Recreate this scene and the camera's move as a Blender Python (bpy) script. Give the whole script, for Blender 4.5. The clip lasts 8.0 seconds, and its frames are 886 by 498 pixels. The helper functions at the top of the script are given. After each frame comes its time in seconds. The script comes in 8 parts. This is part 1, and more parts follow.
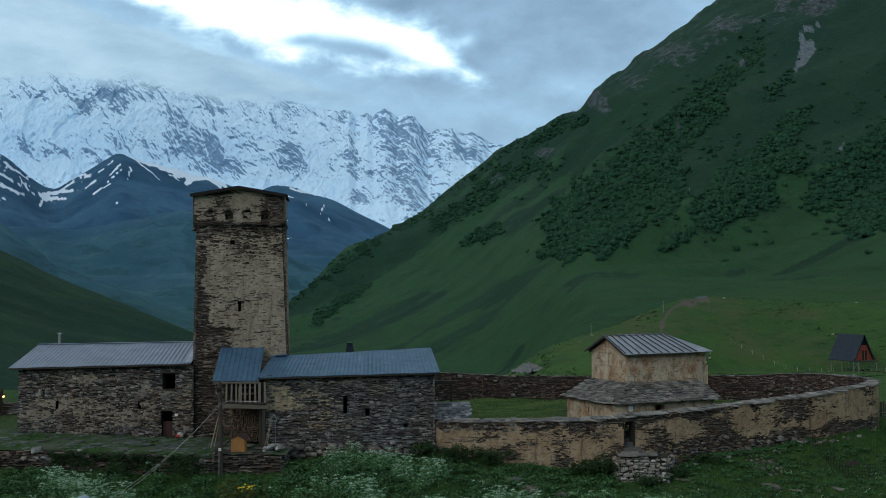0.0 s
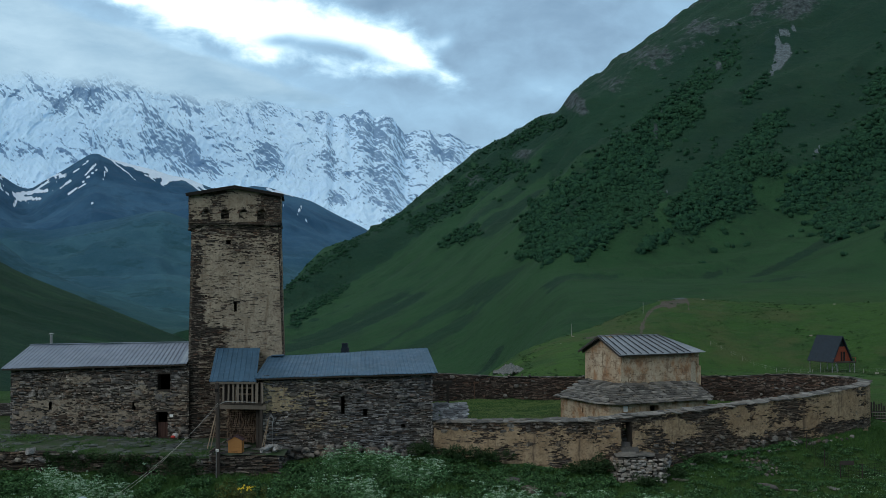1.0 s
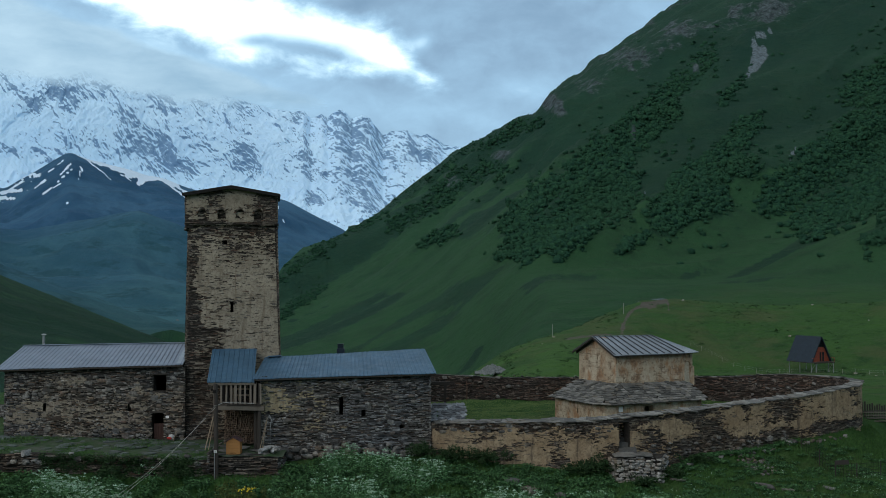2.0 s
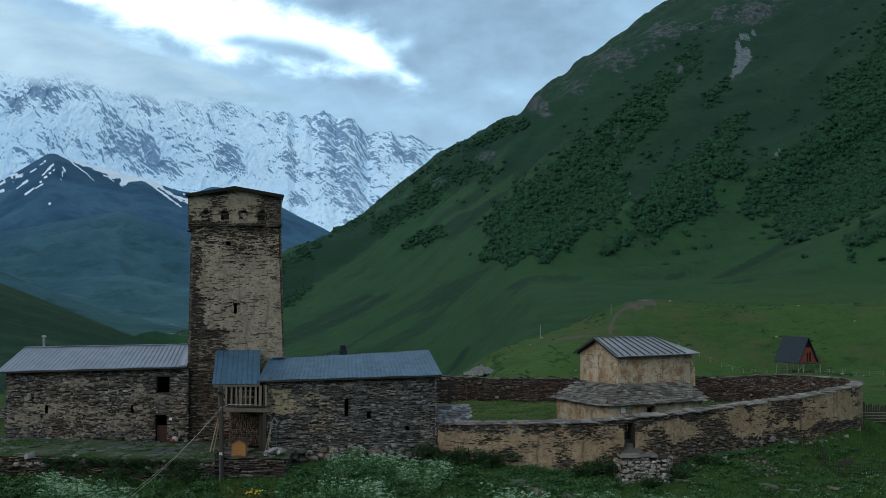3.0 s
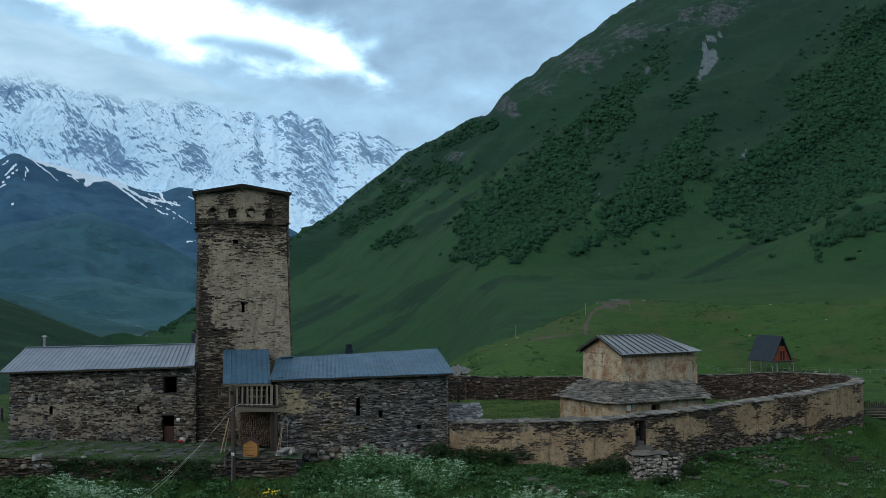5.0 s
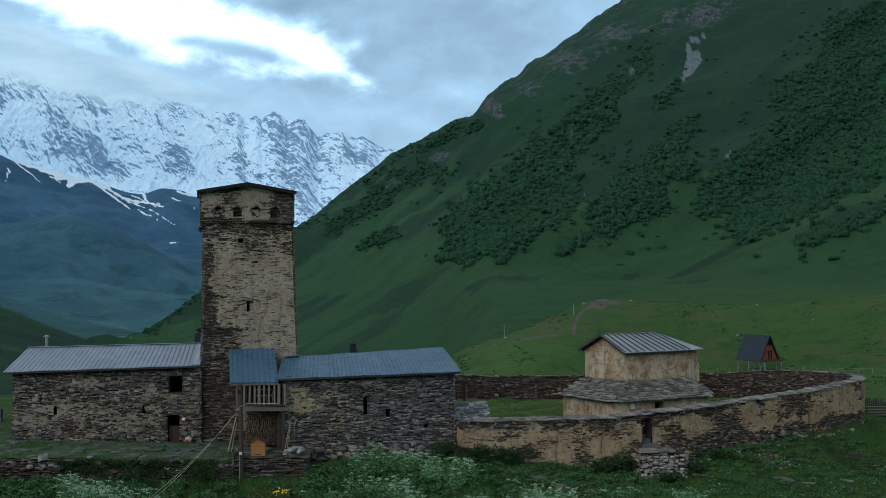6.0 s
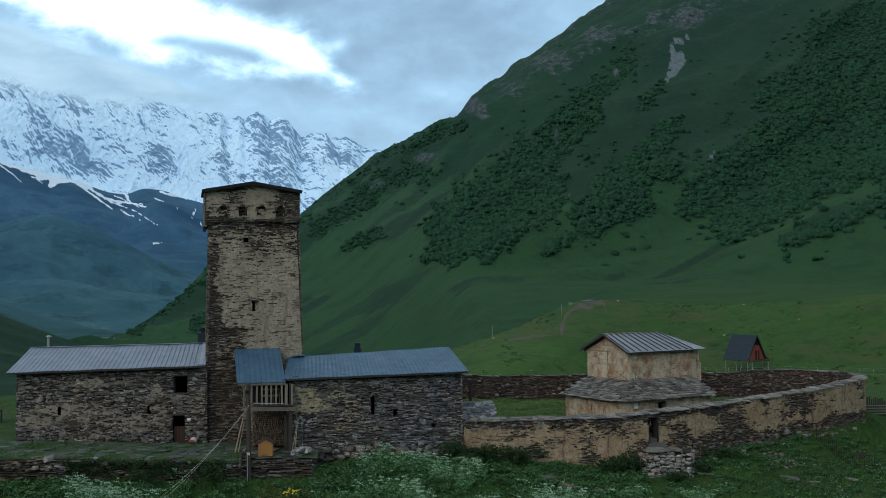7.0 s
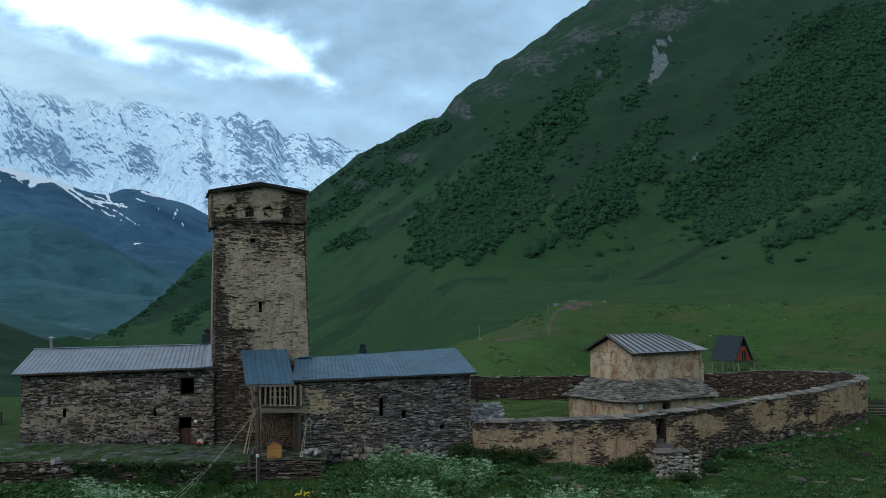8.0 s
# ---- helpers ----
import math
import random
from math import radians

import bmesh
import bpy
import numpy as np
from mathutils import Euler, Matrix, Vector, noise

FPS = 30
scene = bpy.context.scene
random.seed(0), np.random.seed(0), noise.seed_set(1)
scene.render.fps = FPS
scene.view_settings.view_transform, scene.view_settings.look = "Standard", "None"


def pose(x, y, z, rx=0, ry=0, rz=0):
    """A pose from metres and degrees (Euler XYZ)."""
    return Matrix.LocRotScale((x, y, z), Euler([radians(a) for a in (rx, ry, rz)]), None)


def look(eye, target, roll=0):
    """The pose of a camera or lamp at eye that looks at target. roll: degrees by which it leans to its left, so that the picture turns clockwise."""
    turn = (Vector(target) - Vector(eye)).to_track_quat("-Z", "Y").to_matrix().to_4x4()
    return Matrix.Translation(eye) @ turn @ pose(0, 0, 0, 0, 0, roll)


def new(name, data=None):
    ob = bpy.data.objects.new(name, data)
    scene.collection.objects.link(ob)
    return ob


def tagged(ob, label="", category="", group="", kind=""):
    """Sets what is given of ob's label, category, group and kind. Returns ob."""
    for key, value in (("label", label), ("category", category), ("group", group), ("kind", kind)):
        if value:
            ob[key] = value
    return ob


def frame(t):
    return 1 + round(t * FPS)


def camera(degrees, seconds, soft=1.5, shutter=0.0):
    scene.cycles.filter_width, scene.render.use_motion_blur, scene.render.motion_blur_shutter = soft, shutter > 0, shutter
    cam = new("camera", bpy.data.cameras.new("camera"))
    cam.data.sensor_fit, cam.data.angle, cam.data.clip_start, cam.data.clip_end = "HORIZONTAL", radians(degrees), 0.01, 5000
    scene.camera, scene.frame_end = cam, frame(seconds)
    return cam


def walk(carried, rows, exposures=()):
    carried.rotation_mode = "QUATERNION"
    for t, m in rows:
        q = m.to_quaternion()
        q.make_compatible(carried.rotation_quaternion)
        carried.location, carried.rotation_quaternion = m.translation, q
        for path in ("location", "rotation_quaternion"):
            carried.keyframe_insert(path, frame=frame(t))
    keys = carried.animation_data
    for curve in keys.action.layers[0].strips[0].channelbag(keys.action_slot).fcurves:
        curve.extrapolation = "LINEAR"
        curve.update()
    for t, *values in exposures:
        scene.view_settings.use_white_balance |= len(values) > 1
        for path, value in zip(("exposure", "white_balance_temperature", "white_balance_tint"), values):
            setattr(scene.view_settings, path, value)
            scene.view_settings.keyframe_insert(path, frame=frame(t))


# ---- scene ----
cam = camera(44.8, 8.0, soft=0.4)
PATH = [
    (0, (-0.206, -0.338, 8.007), (-3.282, 59.560, 9.680), -0.26),
    (0.5, (-0.781, -0.327, 7.989), (-3.288, 59.596, 9.685), -0.19),
    (1, (-1.382, -0.317, 7.956), (-3.174, 59.631, 9.697), -0.16),
    (1.5, (-1.975, -0.308, 7.947), (-3.063, 59.657, 9.704), -0.14),
    (3, (-3.772, -0.214, 7.970), (-3.394, 59.757, 9.794), -0.14),
    (3.5, (-4.365, -0.128, 7.974), (-3.540, 59.838, 9.811), -0.15),
    (4, (-5.012, -0.047, 7.939), (-3.705, 59.911, 9.770), -0.15),
    (4.5, (-5.618, 0.035, 7.905), (-3.848, 59.981, 9.732), -0.20),
    (6, (-7.497, 0.229, 7.708), (-4.371, 60.117, 9.603), -0.39),
    (6.5, (-8.125, 0.320, 7.673), (-4.558, 60.184, 9.580), -0.41),
    (7, (-8.794, 0.423, 7.663), (-4.746, 60.256, 9.578), -0.42),
    (7.5, (-9.516, 0.555, 7.669), (-4.971, 60.352, 9.595), -0.42),
    (8, (-10.238, 0.670, 7.689), (-5.193, 60.426, 9.636), -0.39),
]
walk(cam, [(t, look(eye, target, roll)) for t, eye, target, roll in PATH], [(0, 0.0), (4, 0.15), (8, 0.22)])
# ---- light: an overcast sky at dusk ----
SUN_EL, SUN_AZ = 30.0, 222.0


def build_world():
    world = bpy.data.worlds.new("sky")
    scene.world = world
    world.use_nodes = True
    nt = world.node_tree
    nt.nodes.clear()
    N, L = nt.nodes.new, nt.links.new

    def math_node(op, a, b=None, c=None):
        n = N("ShaderNodeMath")
        n.operation = op
        for i, v in enumerate((a, b, c)):
            if v is None:
                continue
            if isinstance(v, (int, float)):
                n.inputs[i].default_value = v
            else:
                L(v, n.inputs[i])
        return n.outputs[0]

    def ramp(fac, stops):
        n = N("ShaderNodeValToRGB")
        L(fac, n.inputs[0])
        e = n.color_ramp.elements
        while len(e) < len(stops):
            e.new(0.5)
        for el, (p, c) in zip(e, stops):
            el.position, el.color = p, (*c, 1)
        return n.outputs[0]

    def mix(fac, a, b):
        n = N("ShaderNodeMix")
        n.data_type = "RGBA"
        for v, i in ((fac, 0), (a, 6), (b, 7)):
            if isinstance(v, (int, float)):
                n.inputs[i].default_value = v
            elif isinstance(v, tuple):
                n.inputs[i].default_value = (*v, 1)
            else:
                L(v, n.inputs[i])
        return n.outputs[2]

    out, bg = N("ShaderNodeOutputWorld"), N("ShaderNodeBackground")
    L(bg.outputs[0], out.inputs[0])
    sky = N("ShaderNodeTexSky")
    sky.sky_type, sky.sun_disc = "NISHITA", False
    sky.sun_elevation, sky.sun_rotation = radians(SUN_EL), radians(SUN_AZ)
    clear = N("ShaderNodeVectorMath")
    clear.operation = "SCALE"
    clear.inputs[3].default_value = 0.10
    L(sky.outputs[0], clear.inputs[0])
    tc, sep = N("ShaderNodeTexCoord"), N("ShaderNodeSeparateXYZ")
    L(tc.outputs["Generated"], sep.inputs[0])
    x, y, z = sep.outputs
    az = math_node("ARCTAN2", x, y)
    el = math_node("ARCSINE", z)
    # the cloud deck lies in long flat banks: stretched across
    vec = N("ShaderNodeCombineXYZ")
    L(math_node("MULTIPLY", az, 5.0), vec.inputs[0])
    L(math_node("MULTIPLY", el, 8.5), vec.inputs[1])
    n1 = N("ShaderNodeTexNoise")
    n1.inputs["Scale"].default_value, n1.inputs["Detail"].default_value = 1.5, 8
    n1.inputs["Roughness"].default_value = 0.52
    n1.inputs["Distortion"].default_value = 0.2
    L(vec.outputs[0], n1.inputs["Vector"])
    n2 = N("ShaderNodeTexNoise")
    n2.inputs["Scale"].default_value, n2.inputs["Detail"].default_value = 4.6, 9
    n2.inputs["Roughness"].default_value = 0.58
    n2.inputs["Distortion"].default_value = 0.25
    L(vec.outputs[0], n2.inputs["Vector"])
    fine = math_node("SUBTRACT", n2.outputs[0], 0.5)
    broad = math_node("SUBTRACT", n1.outputs[0], 0.5)

    # thin places in the deck: (azimuth, elevation, half width, half height, lean, depth), degrees
    thin = None
    for a, e, w, h, lean, k in THIN:
        da = math_node("SUBTRACT", az, radians(a))
        de = math_node("SUBTRACT", math_node("SUBTRACT", el, radians(e)), math_node("MULTIPLY", da, lean))
        q = math_node("ADD", math_node("POWER", math_node("MULTIPLY", da, 1 / radians(w)), 2.0),
                      math_node("POWER", math_node("MULTIPLY", de, 1 / radians(h)), 2.0))
        g = math_node("MULTIPLY", math_node("EXPONENT", math_node("MULTIPLY", q, -1.0)), k)
        thin = g if thin is None else math_node("ADD", thin, g)
    # the long gap in the deck: inside four slanting edges (bearing, elevation, slope, side), degrees
    gap = None
    for a, e, lean, side in GAP:
        d = math_node("SUBTRACT", math_node("SUBTRACT", el, radians(e)), math_node("MULTIPLY", math_node("SUBTRACT", az, radians(a)), lean))
        d = math_node("MULTIPLY", d, side * 57.3 / math.sqrt(1 + lean * lean))
        gap = d if gap is None else math_node("MINIMUM", gap, d)
    gap = math_node("ADD", gap, math_node("MULTIPLY", fine, 1.7))
    edge = N("ShaderNodeMapRange")
    edge.interpolation_type = "SMOOTHSTEP"
    L(gap, edge.inputs[0])
    edge.inputs[1].default_value, edge.inputs[2].default_value = -0.45, 1.15
    thin = math_node("ADD", thin, math_node("MULTIPLY", edge.outputs[0], 1.25))
    t = math_node("ADD", thin, math_node("MULTIPLY", fine, 0.62))
    t = math_node("ADD", t, math_node("MULTIPLY", broad, 0.5))
    t = math_node("MULTIPLY_ADD", t, 0.5, 0.29)
    cloud = ramp(t, SKY_STOPS)
    # overhead and behind the deck is an even grey white
    level = N("ShaderNodeMapRange")
    L(el, level.inputs[0])
    level.inputs[1].default_value, level.inputs[2].default_value = radians(17), radians(34)
    over = ramp(n1.outputs[0], [(0.3, (0.45, 0.51, 0.545)), (0.7, (0.61, 0.66, 0.67))])
    cloud = mix(level.outputs[0], cloud, over)
    deck = N("ShaderNodeVectorMath")
    deck.operation = "SCALE"
    deck.inputs[3].default_value = 1.0
    L(cloud, deck.inputs[0])
    col = mix(0.93, clear.outputs[0], deck.outputs[0])
    L(col, bg.inputs[0])
    bg.inputs[1].default_value = 1.12


GAP = [(-12.02, 11.55, -0.322, 1), (-12.02, 11.4, -0.088, 1), (-0.6, 10.34, -1.15, -1), (-4.4, 13.75, -0.24, -1)]
THIN = [
    (-19.5, 14.9, 2.5, 0.6, -0.15, 0.5), (-1.65, 12.57, 0.7, 0.4, 0.3, 0.55), (4.0, 10.2, 1.6, 0.9, 0.0, 0.3), (3.5, 13.4, 5.0, 2.2, 0.0, -0.15),
    (-8.3, 12.2, 2.9, 0.62, -0.08, -1.2), (-5.2, 11.6, 1.8, 0.3, -0.2, -0.5), (-10.6, 12.5, 1.0, 0.3, 0.1, -0.5), (-4.6, 14.6, 2.2, 0.7, 0.3, -0.3), (-1.0, 8.9, 6.0, 0.8, -0.1, 0.15), (-15.5, 11.6, 7.0, 1.3, -0.30, 0.42),
]
SKY_STOPS = [(0.0, (0.14, 0.25, 0.38)), (0.22, (0.235, 0.378, 0.53)), (0.40, (0.33, 0.54, 0.735)),
             (0.58, (0.56, 0.82, 1.0)), (0.74, (0.93, 1.05, 1.12)), (1.0, (1.2, 1.24, 1.23))]
build_world()

sun_data = bpy.data.lights.new("sun", "SUN")
sun_data.energy, sun_data.angle, sun_data.color = 0.85, radians(45), (1.0, 0.97, 0.93)
sun = new("sun", sun_data)
sun.matrix_world = look((150 * math.sin(radians(SUN_AZ)), 150 * math.cos(radians(SUN_AZ)), 150 * math.tan(radians(SUN_EL))), (0, 0, 0))
# ---- small tools ----
def hash2(ix, iy, seed):
    h = (ix.astype(np.int64) * 374761393 + iy.astype(np.int64) * 668265263 + seed * 974634541) & 0xFFFFFFFF
    h = ((h ^ (h >> 13)) * 1274126177) & 0xFFFFFFFF
    return ((h ^ (h >> 16)) & 0xFFFFFF) / float(0xFFFFFF)


def vnoise(x, y, seed=0):
    """Smooth value noise, 0 to 1, on arrays."""
    x, y = np.asarray(x, float), np.asarray(y, float)
    ix, iy = np.floor(x), np.floor(y)
    fx, fy = x - ix, y - iy
    fx, fy = fx * fx * fx * (fx * (fx * 6 - 15) + 10), fy * fy * fy * (fy * (fy * 6 - 15) + 10)
    a, b = hash2(ix, iy, seed), hash2(ix + 1, iy, seed)
    c, d = hash2(ix, iy + 1, seed), hash2(ix + 1, iy + 1, seed)
    return (a * (1 - fx) + b * fx) * (1 - fy) + (c * (1 - fx) + d * fx) * fy


def fbm(x, y, octaves=4, seed=0, gain=0.5):
    """Layered noise, about -1 to 1."""
    x, y = np.asarray(x, float), np.asarray(y, float)
    total, amp, norm = 0.0, 1.0, 0.0
    for o in range(octaves):
        total = total + amp * (vnoise(x * 2**o + 17.3 * o, y * 2**o - 9.1 * o, seed + o) * 2 - 1)
        norm += amp
        amp *= gain
    return total / norm * 1.6


def ridged(x, y, octaves=5, seed=0, gain=0.55):
    x, y = np.asarray(x, float), np.asarray(y, float)
    total, amp, norm = 0.0, 1.0, 0.0
    for o in range(octaves):
        total = total + amp * (1 - np.abs(vnoise(x * 2**o + 31.7 * o, y * 2**o + 5.3 * o, seed + o) * 2 - 1))
        norm += amp
        amp *= gain
    return total / norm


def ease(a, b, x):
    t = np.clip((np.asarray(x, float) - a) / (b - a), 0, 1)
    return t * t * (3 - 2 * t)


def mesh_of(name, verts, faces, material=None, smooth=False):
    me = bpy.data.meshes.new(name)
    me.from_pydata([tuple(v) for v in verts], [], faces)
    me.update()
    if material:
        me.materials.append(material)
    if smooth:
        me.polygons.foreach_set("use_smooth", [True] * len(me.polygons))
    return me


def quick_mesh(name, verts, tris, material, smooth=False):
    """Large meshes from numpy arrays; faces of one size."""
    verts, tris = np.asarray(verts, np.float32), np.asarray(tris, np.int32)
    me = bpy.data.meshes.new(name)
    k = tris.shape[1]
    me.vertices.add(len(verts))
    me.vertices.foreach_set("co", verts.ravel())
    me.loops.add(tris.size)
    me.loops.foreach_set("vertex_index", tris.ravel())
    me.polygons.add(len(tris))
    me.polygons.foreach_set("loop_start", np.arange(0, tris.size, k, dtype=np.int32))
    me.polygons.foreach_set("loop_total", np.full(len(tris), k, dtype=np.int32))
    if smooth:
        me.polygons.foreach_set("use_smooth", np.ones(len(tris), dtype=bool))
    me.update(calc_edges=True)
    me.validate()
    me.materials.append(material)
    return me


def part(name, data, material=None, parent=None, label=""):
    """One mesh object, from a bmesh or a mesh, under a thing or a part."""
    if isinstance(data, bmesh.types.BMesh):
        me = bpy.data.meshes.new(name)
        data.to_mesh(me)
        data.free()
    else:
        me = data
    if material and not me.materials:
        me.materials.append(material)
    ob = new(name, me)
    if parent:
        ob.parent = parent
        if parent.data is None:
            ob.matrix_parent_inverse = Matrix.Translation(-parent.location)
    if label:
        tagged(ob, label)
    if name in ("stonework", "plaster", "niche"):
        tagged(ob, kind="stuff")
    return ob


def thing(name, label, category, group="", kind="", at=(0, 0, 0)):
    ob = new(name)
    ob.location = at
    return tagged(ob, label, category, group, kind)


def box_bm(bm, lo, hi, m=None, bevel=0.0):
    """Adds a box between two corners."""
    c = [(a + b) / 2 for a, b in zip(lo, hi)]
    s = [abs(b - a) for a, b in zip(lo, hi)]
    mat = Matrix.Translation(c) @ Matrix.Diagonal((*s, 1))
    got = bmesh.ops.create_cube(bm, size=1, matrix=mat)
    if bevel:
        edges = list({e for v in got["verts"] for e in v.link_edges})
        got = bmesh.ops.bevel(bm, geom=edges, offset=bevel, segments=1, affect="EDGES", profile=0.7)
    if m is not None:
        bmesh.ops.transform(bm, matrix=m, verts=got["verts"])
    return got["verts"]


def beam_bm(bm, a, b, w, h=None, bevel=0.01, up=(0, 0, 1)):
    """Adds a squared timber from a to b."""
    a, b = Vector(a), Vector(b)
    d = b - a
    q = d.to_track_quat("Y", "Z").to_matrix().to_4x4()
    return box_bm(bm, (-w / 2, 0, -(h or w) / 2), (w / 2, d.length, (h or w) / 2), Matrix.Translation(a) @ q, bevel)


def tube_bm(bm, pts, r, sides=8, r_end=None):
    """Adds a round bar along points."""
    pts = [Vector(p) for p in pts]
    rings = []
    for i, p in enumerate(pts):
        d = (pts[min(i + 1, len(pts) - 1)] - pts[max(i - 1, 0)]).normalized()
        q = d.to_track_quat("Z", "Y")
        rr = r if r_end is None else r + (r_end - r) * i / (len(pts) - 1)
        rings.append([bm.verts.new(p + q @ Vector((rr * math.cos(2 * math.pi * k / sides), rr * math.sin(2 * math.pi * k / sides), 0))) for k in range(sides)])
    for a, b in zip(rings, rings[1:]):
        for k in range(sides):
            bm.faces.new((a[k], a[(k + 1) % sides], b[(k + 1) % sides], b[k]))
    bm.faces.new(rings[0][::-1])
    bm.faces.new(rings[-1])


# ---- materials ----
class Shade:
    """A node material with a few shorthands."""

    def __init__(self, name, rough=0.9, metal=0.0, spec=0.3):
        self.m = bpy.data.materials.new(name)
        self.m.use_nodes = True
        self.nt = self.m.node_tree
        self.p = self.nt.nodes["Principled BSDF"]
        self.p.inputs["Roughness"].default_value = rough
        self.p.inputs["Metallic"].default_value = metal
        self.p.inputs["Specular IOR Level"].default_value = spec
        self.tc = self.nt.nodes.new("ShaderNodeTexCoord")
        self.geo = self.nt.nodes.new("ShaderNodeNewGeometry")

    def link(self, a, b):
        self.nt.links.new(a, b)

    def put(self, sock, v):
        if isinstance(v, (int, float)):
            sock.default_value = v
        elif isinstance(v, tuple):
            sock.default_value = (*v, 1) if len(v) == 3 and sock.type == "RGBA" else v
        else:
            self.link(v, sock)

    def place(self, sx=1, sy=1, sz=1, world=True, lean=0.0):
        n = self.nt.nodes.new("ShaderNodeMapping")
        n.inputs["Rotation"].default_value = (0, radians(lean), 0)
        n.inputs["Scale"].default_value = (sx, sy, sz)
        self.link(self.geo.outputs["Position"] if world else self.tc.outputs["Object"], n.inputs["Vector"])
        return n.outputs[0]

    def noise(self, scale, detail=4, rough=0.55, vec=None, dist=0.0):
        n = self.nt.nodes.new("ShaderNodeTexNoise")
        n.inputs["Scale"].default_value, n.inputs["Detail"].default_value = scale, detail
        n.inputs["Roughness"].default_value, n.inputs["Distortion"].default_value = rough, dist
        self.link(vec or self.place(), n.inputs["Vector"])
        return n.outputs[0]

    def math(self, op, a, b=0.0, clamp=False):
        n = self.nt.nodes.new("ShaderNodeMath")
        n.operation, n.use_clamp = op, clamp
        self.put(n.inputs[0], a)
        self.put(n.inputs[1], b)
        return n.outputs[0]

    def ramp(self, fac, *stops):
        n = self.nt.nodes.new("ShaderNodeValToRGB")
        self.link(fac, n.inputs[0])
        e = n.color_ramp.elements
        while len(e) < len(stops):
            e.new(0.5)
        for el, (p, c) in zip(e, stops):
            el.position = p
            el.color = (*c, 1) if isinstance(c, tuple) else (c, c, c, 1)
        return n.outputs[0]

    def mix(self, fac, a, b, mode="MIX"):
        n = self.nt.nodes.new("ShaderNodeMix")
        n.data_type, n.blend_type = "RGBA", mode
        self.put(n.inputs[0], fac)
        self.put(n.inputs[6], a)
        self.put(n.inputs[7], b)
        return n.outputs[2]

    def attr(self, name):
        n = self.nt.nodes.new("ShaderNodeAttribute")
        n.attribute_name = name
        return n.outputs["Fac"]

    def broken(self, name, scale, amount=0.7, vec=None):
        """A mask painted on the mesh, its edge broken up by noise."""
        n = self.math("MULTIPLY", self.math("SUBTRACT", self.noise(scale, 8, 0.72, vec), 0.5), amount * 2)
        return self.ramp(self.math("ADD", self.attr(name), n), (0.38, 0.0), (0.62, 1.0))

    def island(self):
        return self.geo.outputs["Random Per Island"]

    def each(self):
        return self.nt.nodes.new("ShaderNodeObjectInfo").outputs["Random"]

    def color(self, c):
        self.put(self.p.inputs["Base Color"], c)
        return self

    def bump(self, h, strength=0.5, dist=0.02):
        n = self.nt.nodes.new("ShaderNodeBump")
        n.inputs["Strength"].default_value, n.inputs["Distance"].default_value = strength, dist
        self.link(h, n.inputs["Height"])
        self.link(n.outputs[0], self.p.inputs["Normal"])
        return self
def stone_material(name, dark, mid, light, rust, per_object=False, rough=0.92):
    s = Shade(name, rough, spec=0.25)
    pick = s.each() if per_object else s.island()
    base = s.ramp(pick, (0.0, dark), (0.42, mid), (0.62, tuple(0.6 * a + 0.4 * b for a, b in zip(mid, light))), (0.74, light), (0.82, rust), (1.0, dark))
    grain = s.noise(9, 6, 0.65)
    base = s.mix(s.math("MULTIPLY", s.ramp(grain, (0.42, 0.0), (0.62, 1.0)), 0.7), base, tuple(c * 0.38 for c in mid))
    # whole stretches run to brown or to blue grey
    base = s.mix(s.math("MULTIPLY", s.ramp(s.noise(0.28, 4, 0.6), (0.46, 0.0), (0.60, 1.0)), 0.55), base, (1.06, 0.94, 0.80), "MULTIPLY")
    base = s.mix(s.math("MULTIPLY", s.ramp(s.noise(0.34, 4, 0.6), (0.40, 1.0), (0.50, 0.0)), 0.5), base, (0.90, 1.02, 1.18), "MULTIPLY")
    lichen = s.ramp(s.noise(2.3, 5, 0.7), (0.56, 0.0), (0.66, 1.0))
    base = s.mix(s.math("MULTIPLY", lichen, 0.5), base, tuple(min(1, c * 1.5) for c in light))
    s.color(base)
    s.bump(s.noise(22, 6, 0.7), 0.7, 0.03)
    return s.m


def mortar_material():
    s = Shade("dark earth mortar", 0.97)
    s.color(s.ramp(s.noise(3, 6, 0.7), (0.3, (0.012, 0.011, 0.010)), (0.7, (0.042, 0.037, 0.031))))
    s.bump(s.noise(14, 6, 0.7), 0.8, 0.04)
    return s.m


def plaster_material(name, pale, tan, rust):
    s = Shade(name, 0.93, spec=0.2)
    broad, fine = s.noise(0.7, 6, 0.65), s.noise(7, 6, 0.7)
    c = s.mix(s.ramp(broad, (0.35, 0.0), (0.62, 1.0)), tan, pale)
    streak = s.noise(1.0, 5, 0.6, s.place(2.6, 2.6, 0.3))
    c = s.mix(s.math("MULTIPLY", s.ramp(streak, (0.56, 0.0), (0.68, 1.0)), 0.75), c, rust)
    c = s.mix(s.math("MULTIPLY", s.ramp(s.noise(2.6, 7, 0.72), (0.50, 0.0), (0.64, 1.0)), 0.55), c, tuple(v * 1.1 for v in rust))
    c = s.mix(s.math("MULTIPLY", s.ramp(fine, (0.48, 0.0), (0.66, 1.0)), 0.6), c, tuple(v * 0.42 for v in tan))
    c = s.mix(s.math("MULTIPLY", s.ramp(s.noise(4.2, 6, 0.7), (0.54, 0.0), (0.70, 1.0)), 0.5), c, tuple(min(1.0, v * 1.25) for v in pale))
    s.color(c)
    s.bump(s.noise(9, 8, 0.75), 0.9, 0.05)
    return s.m


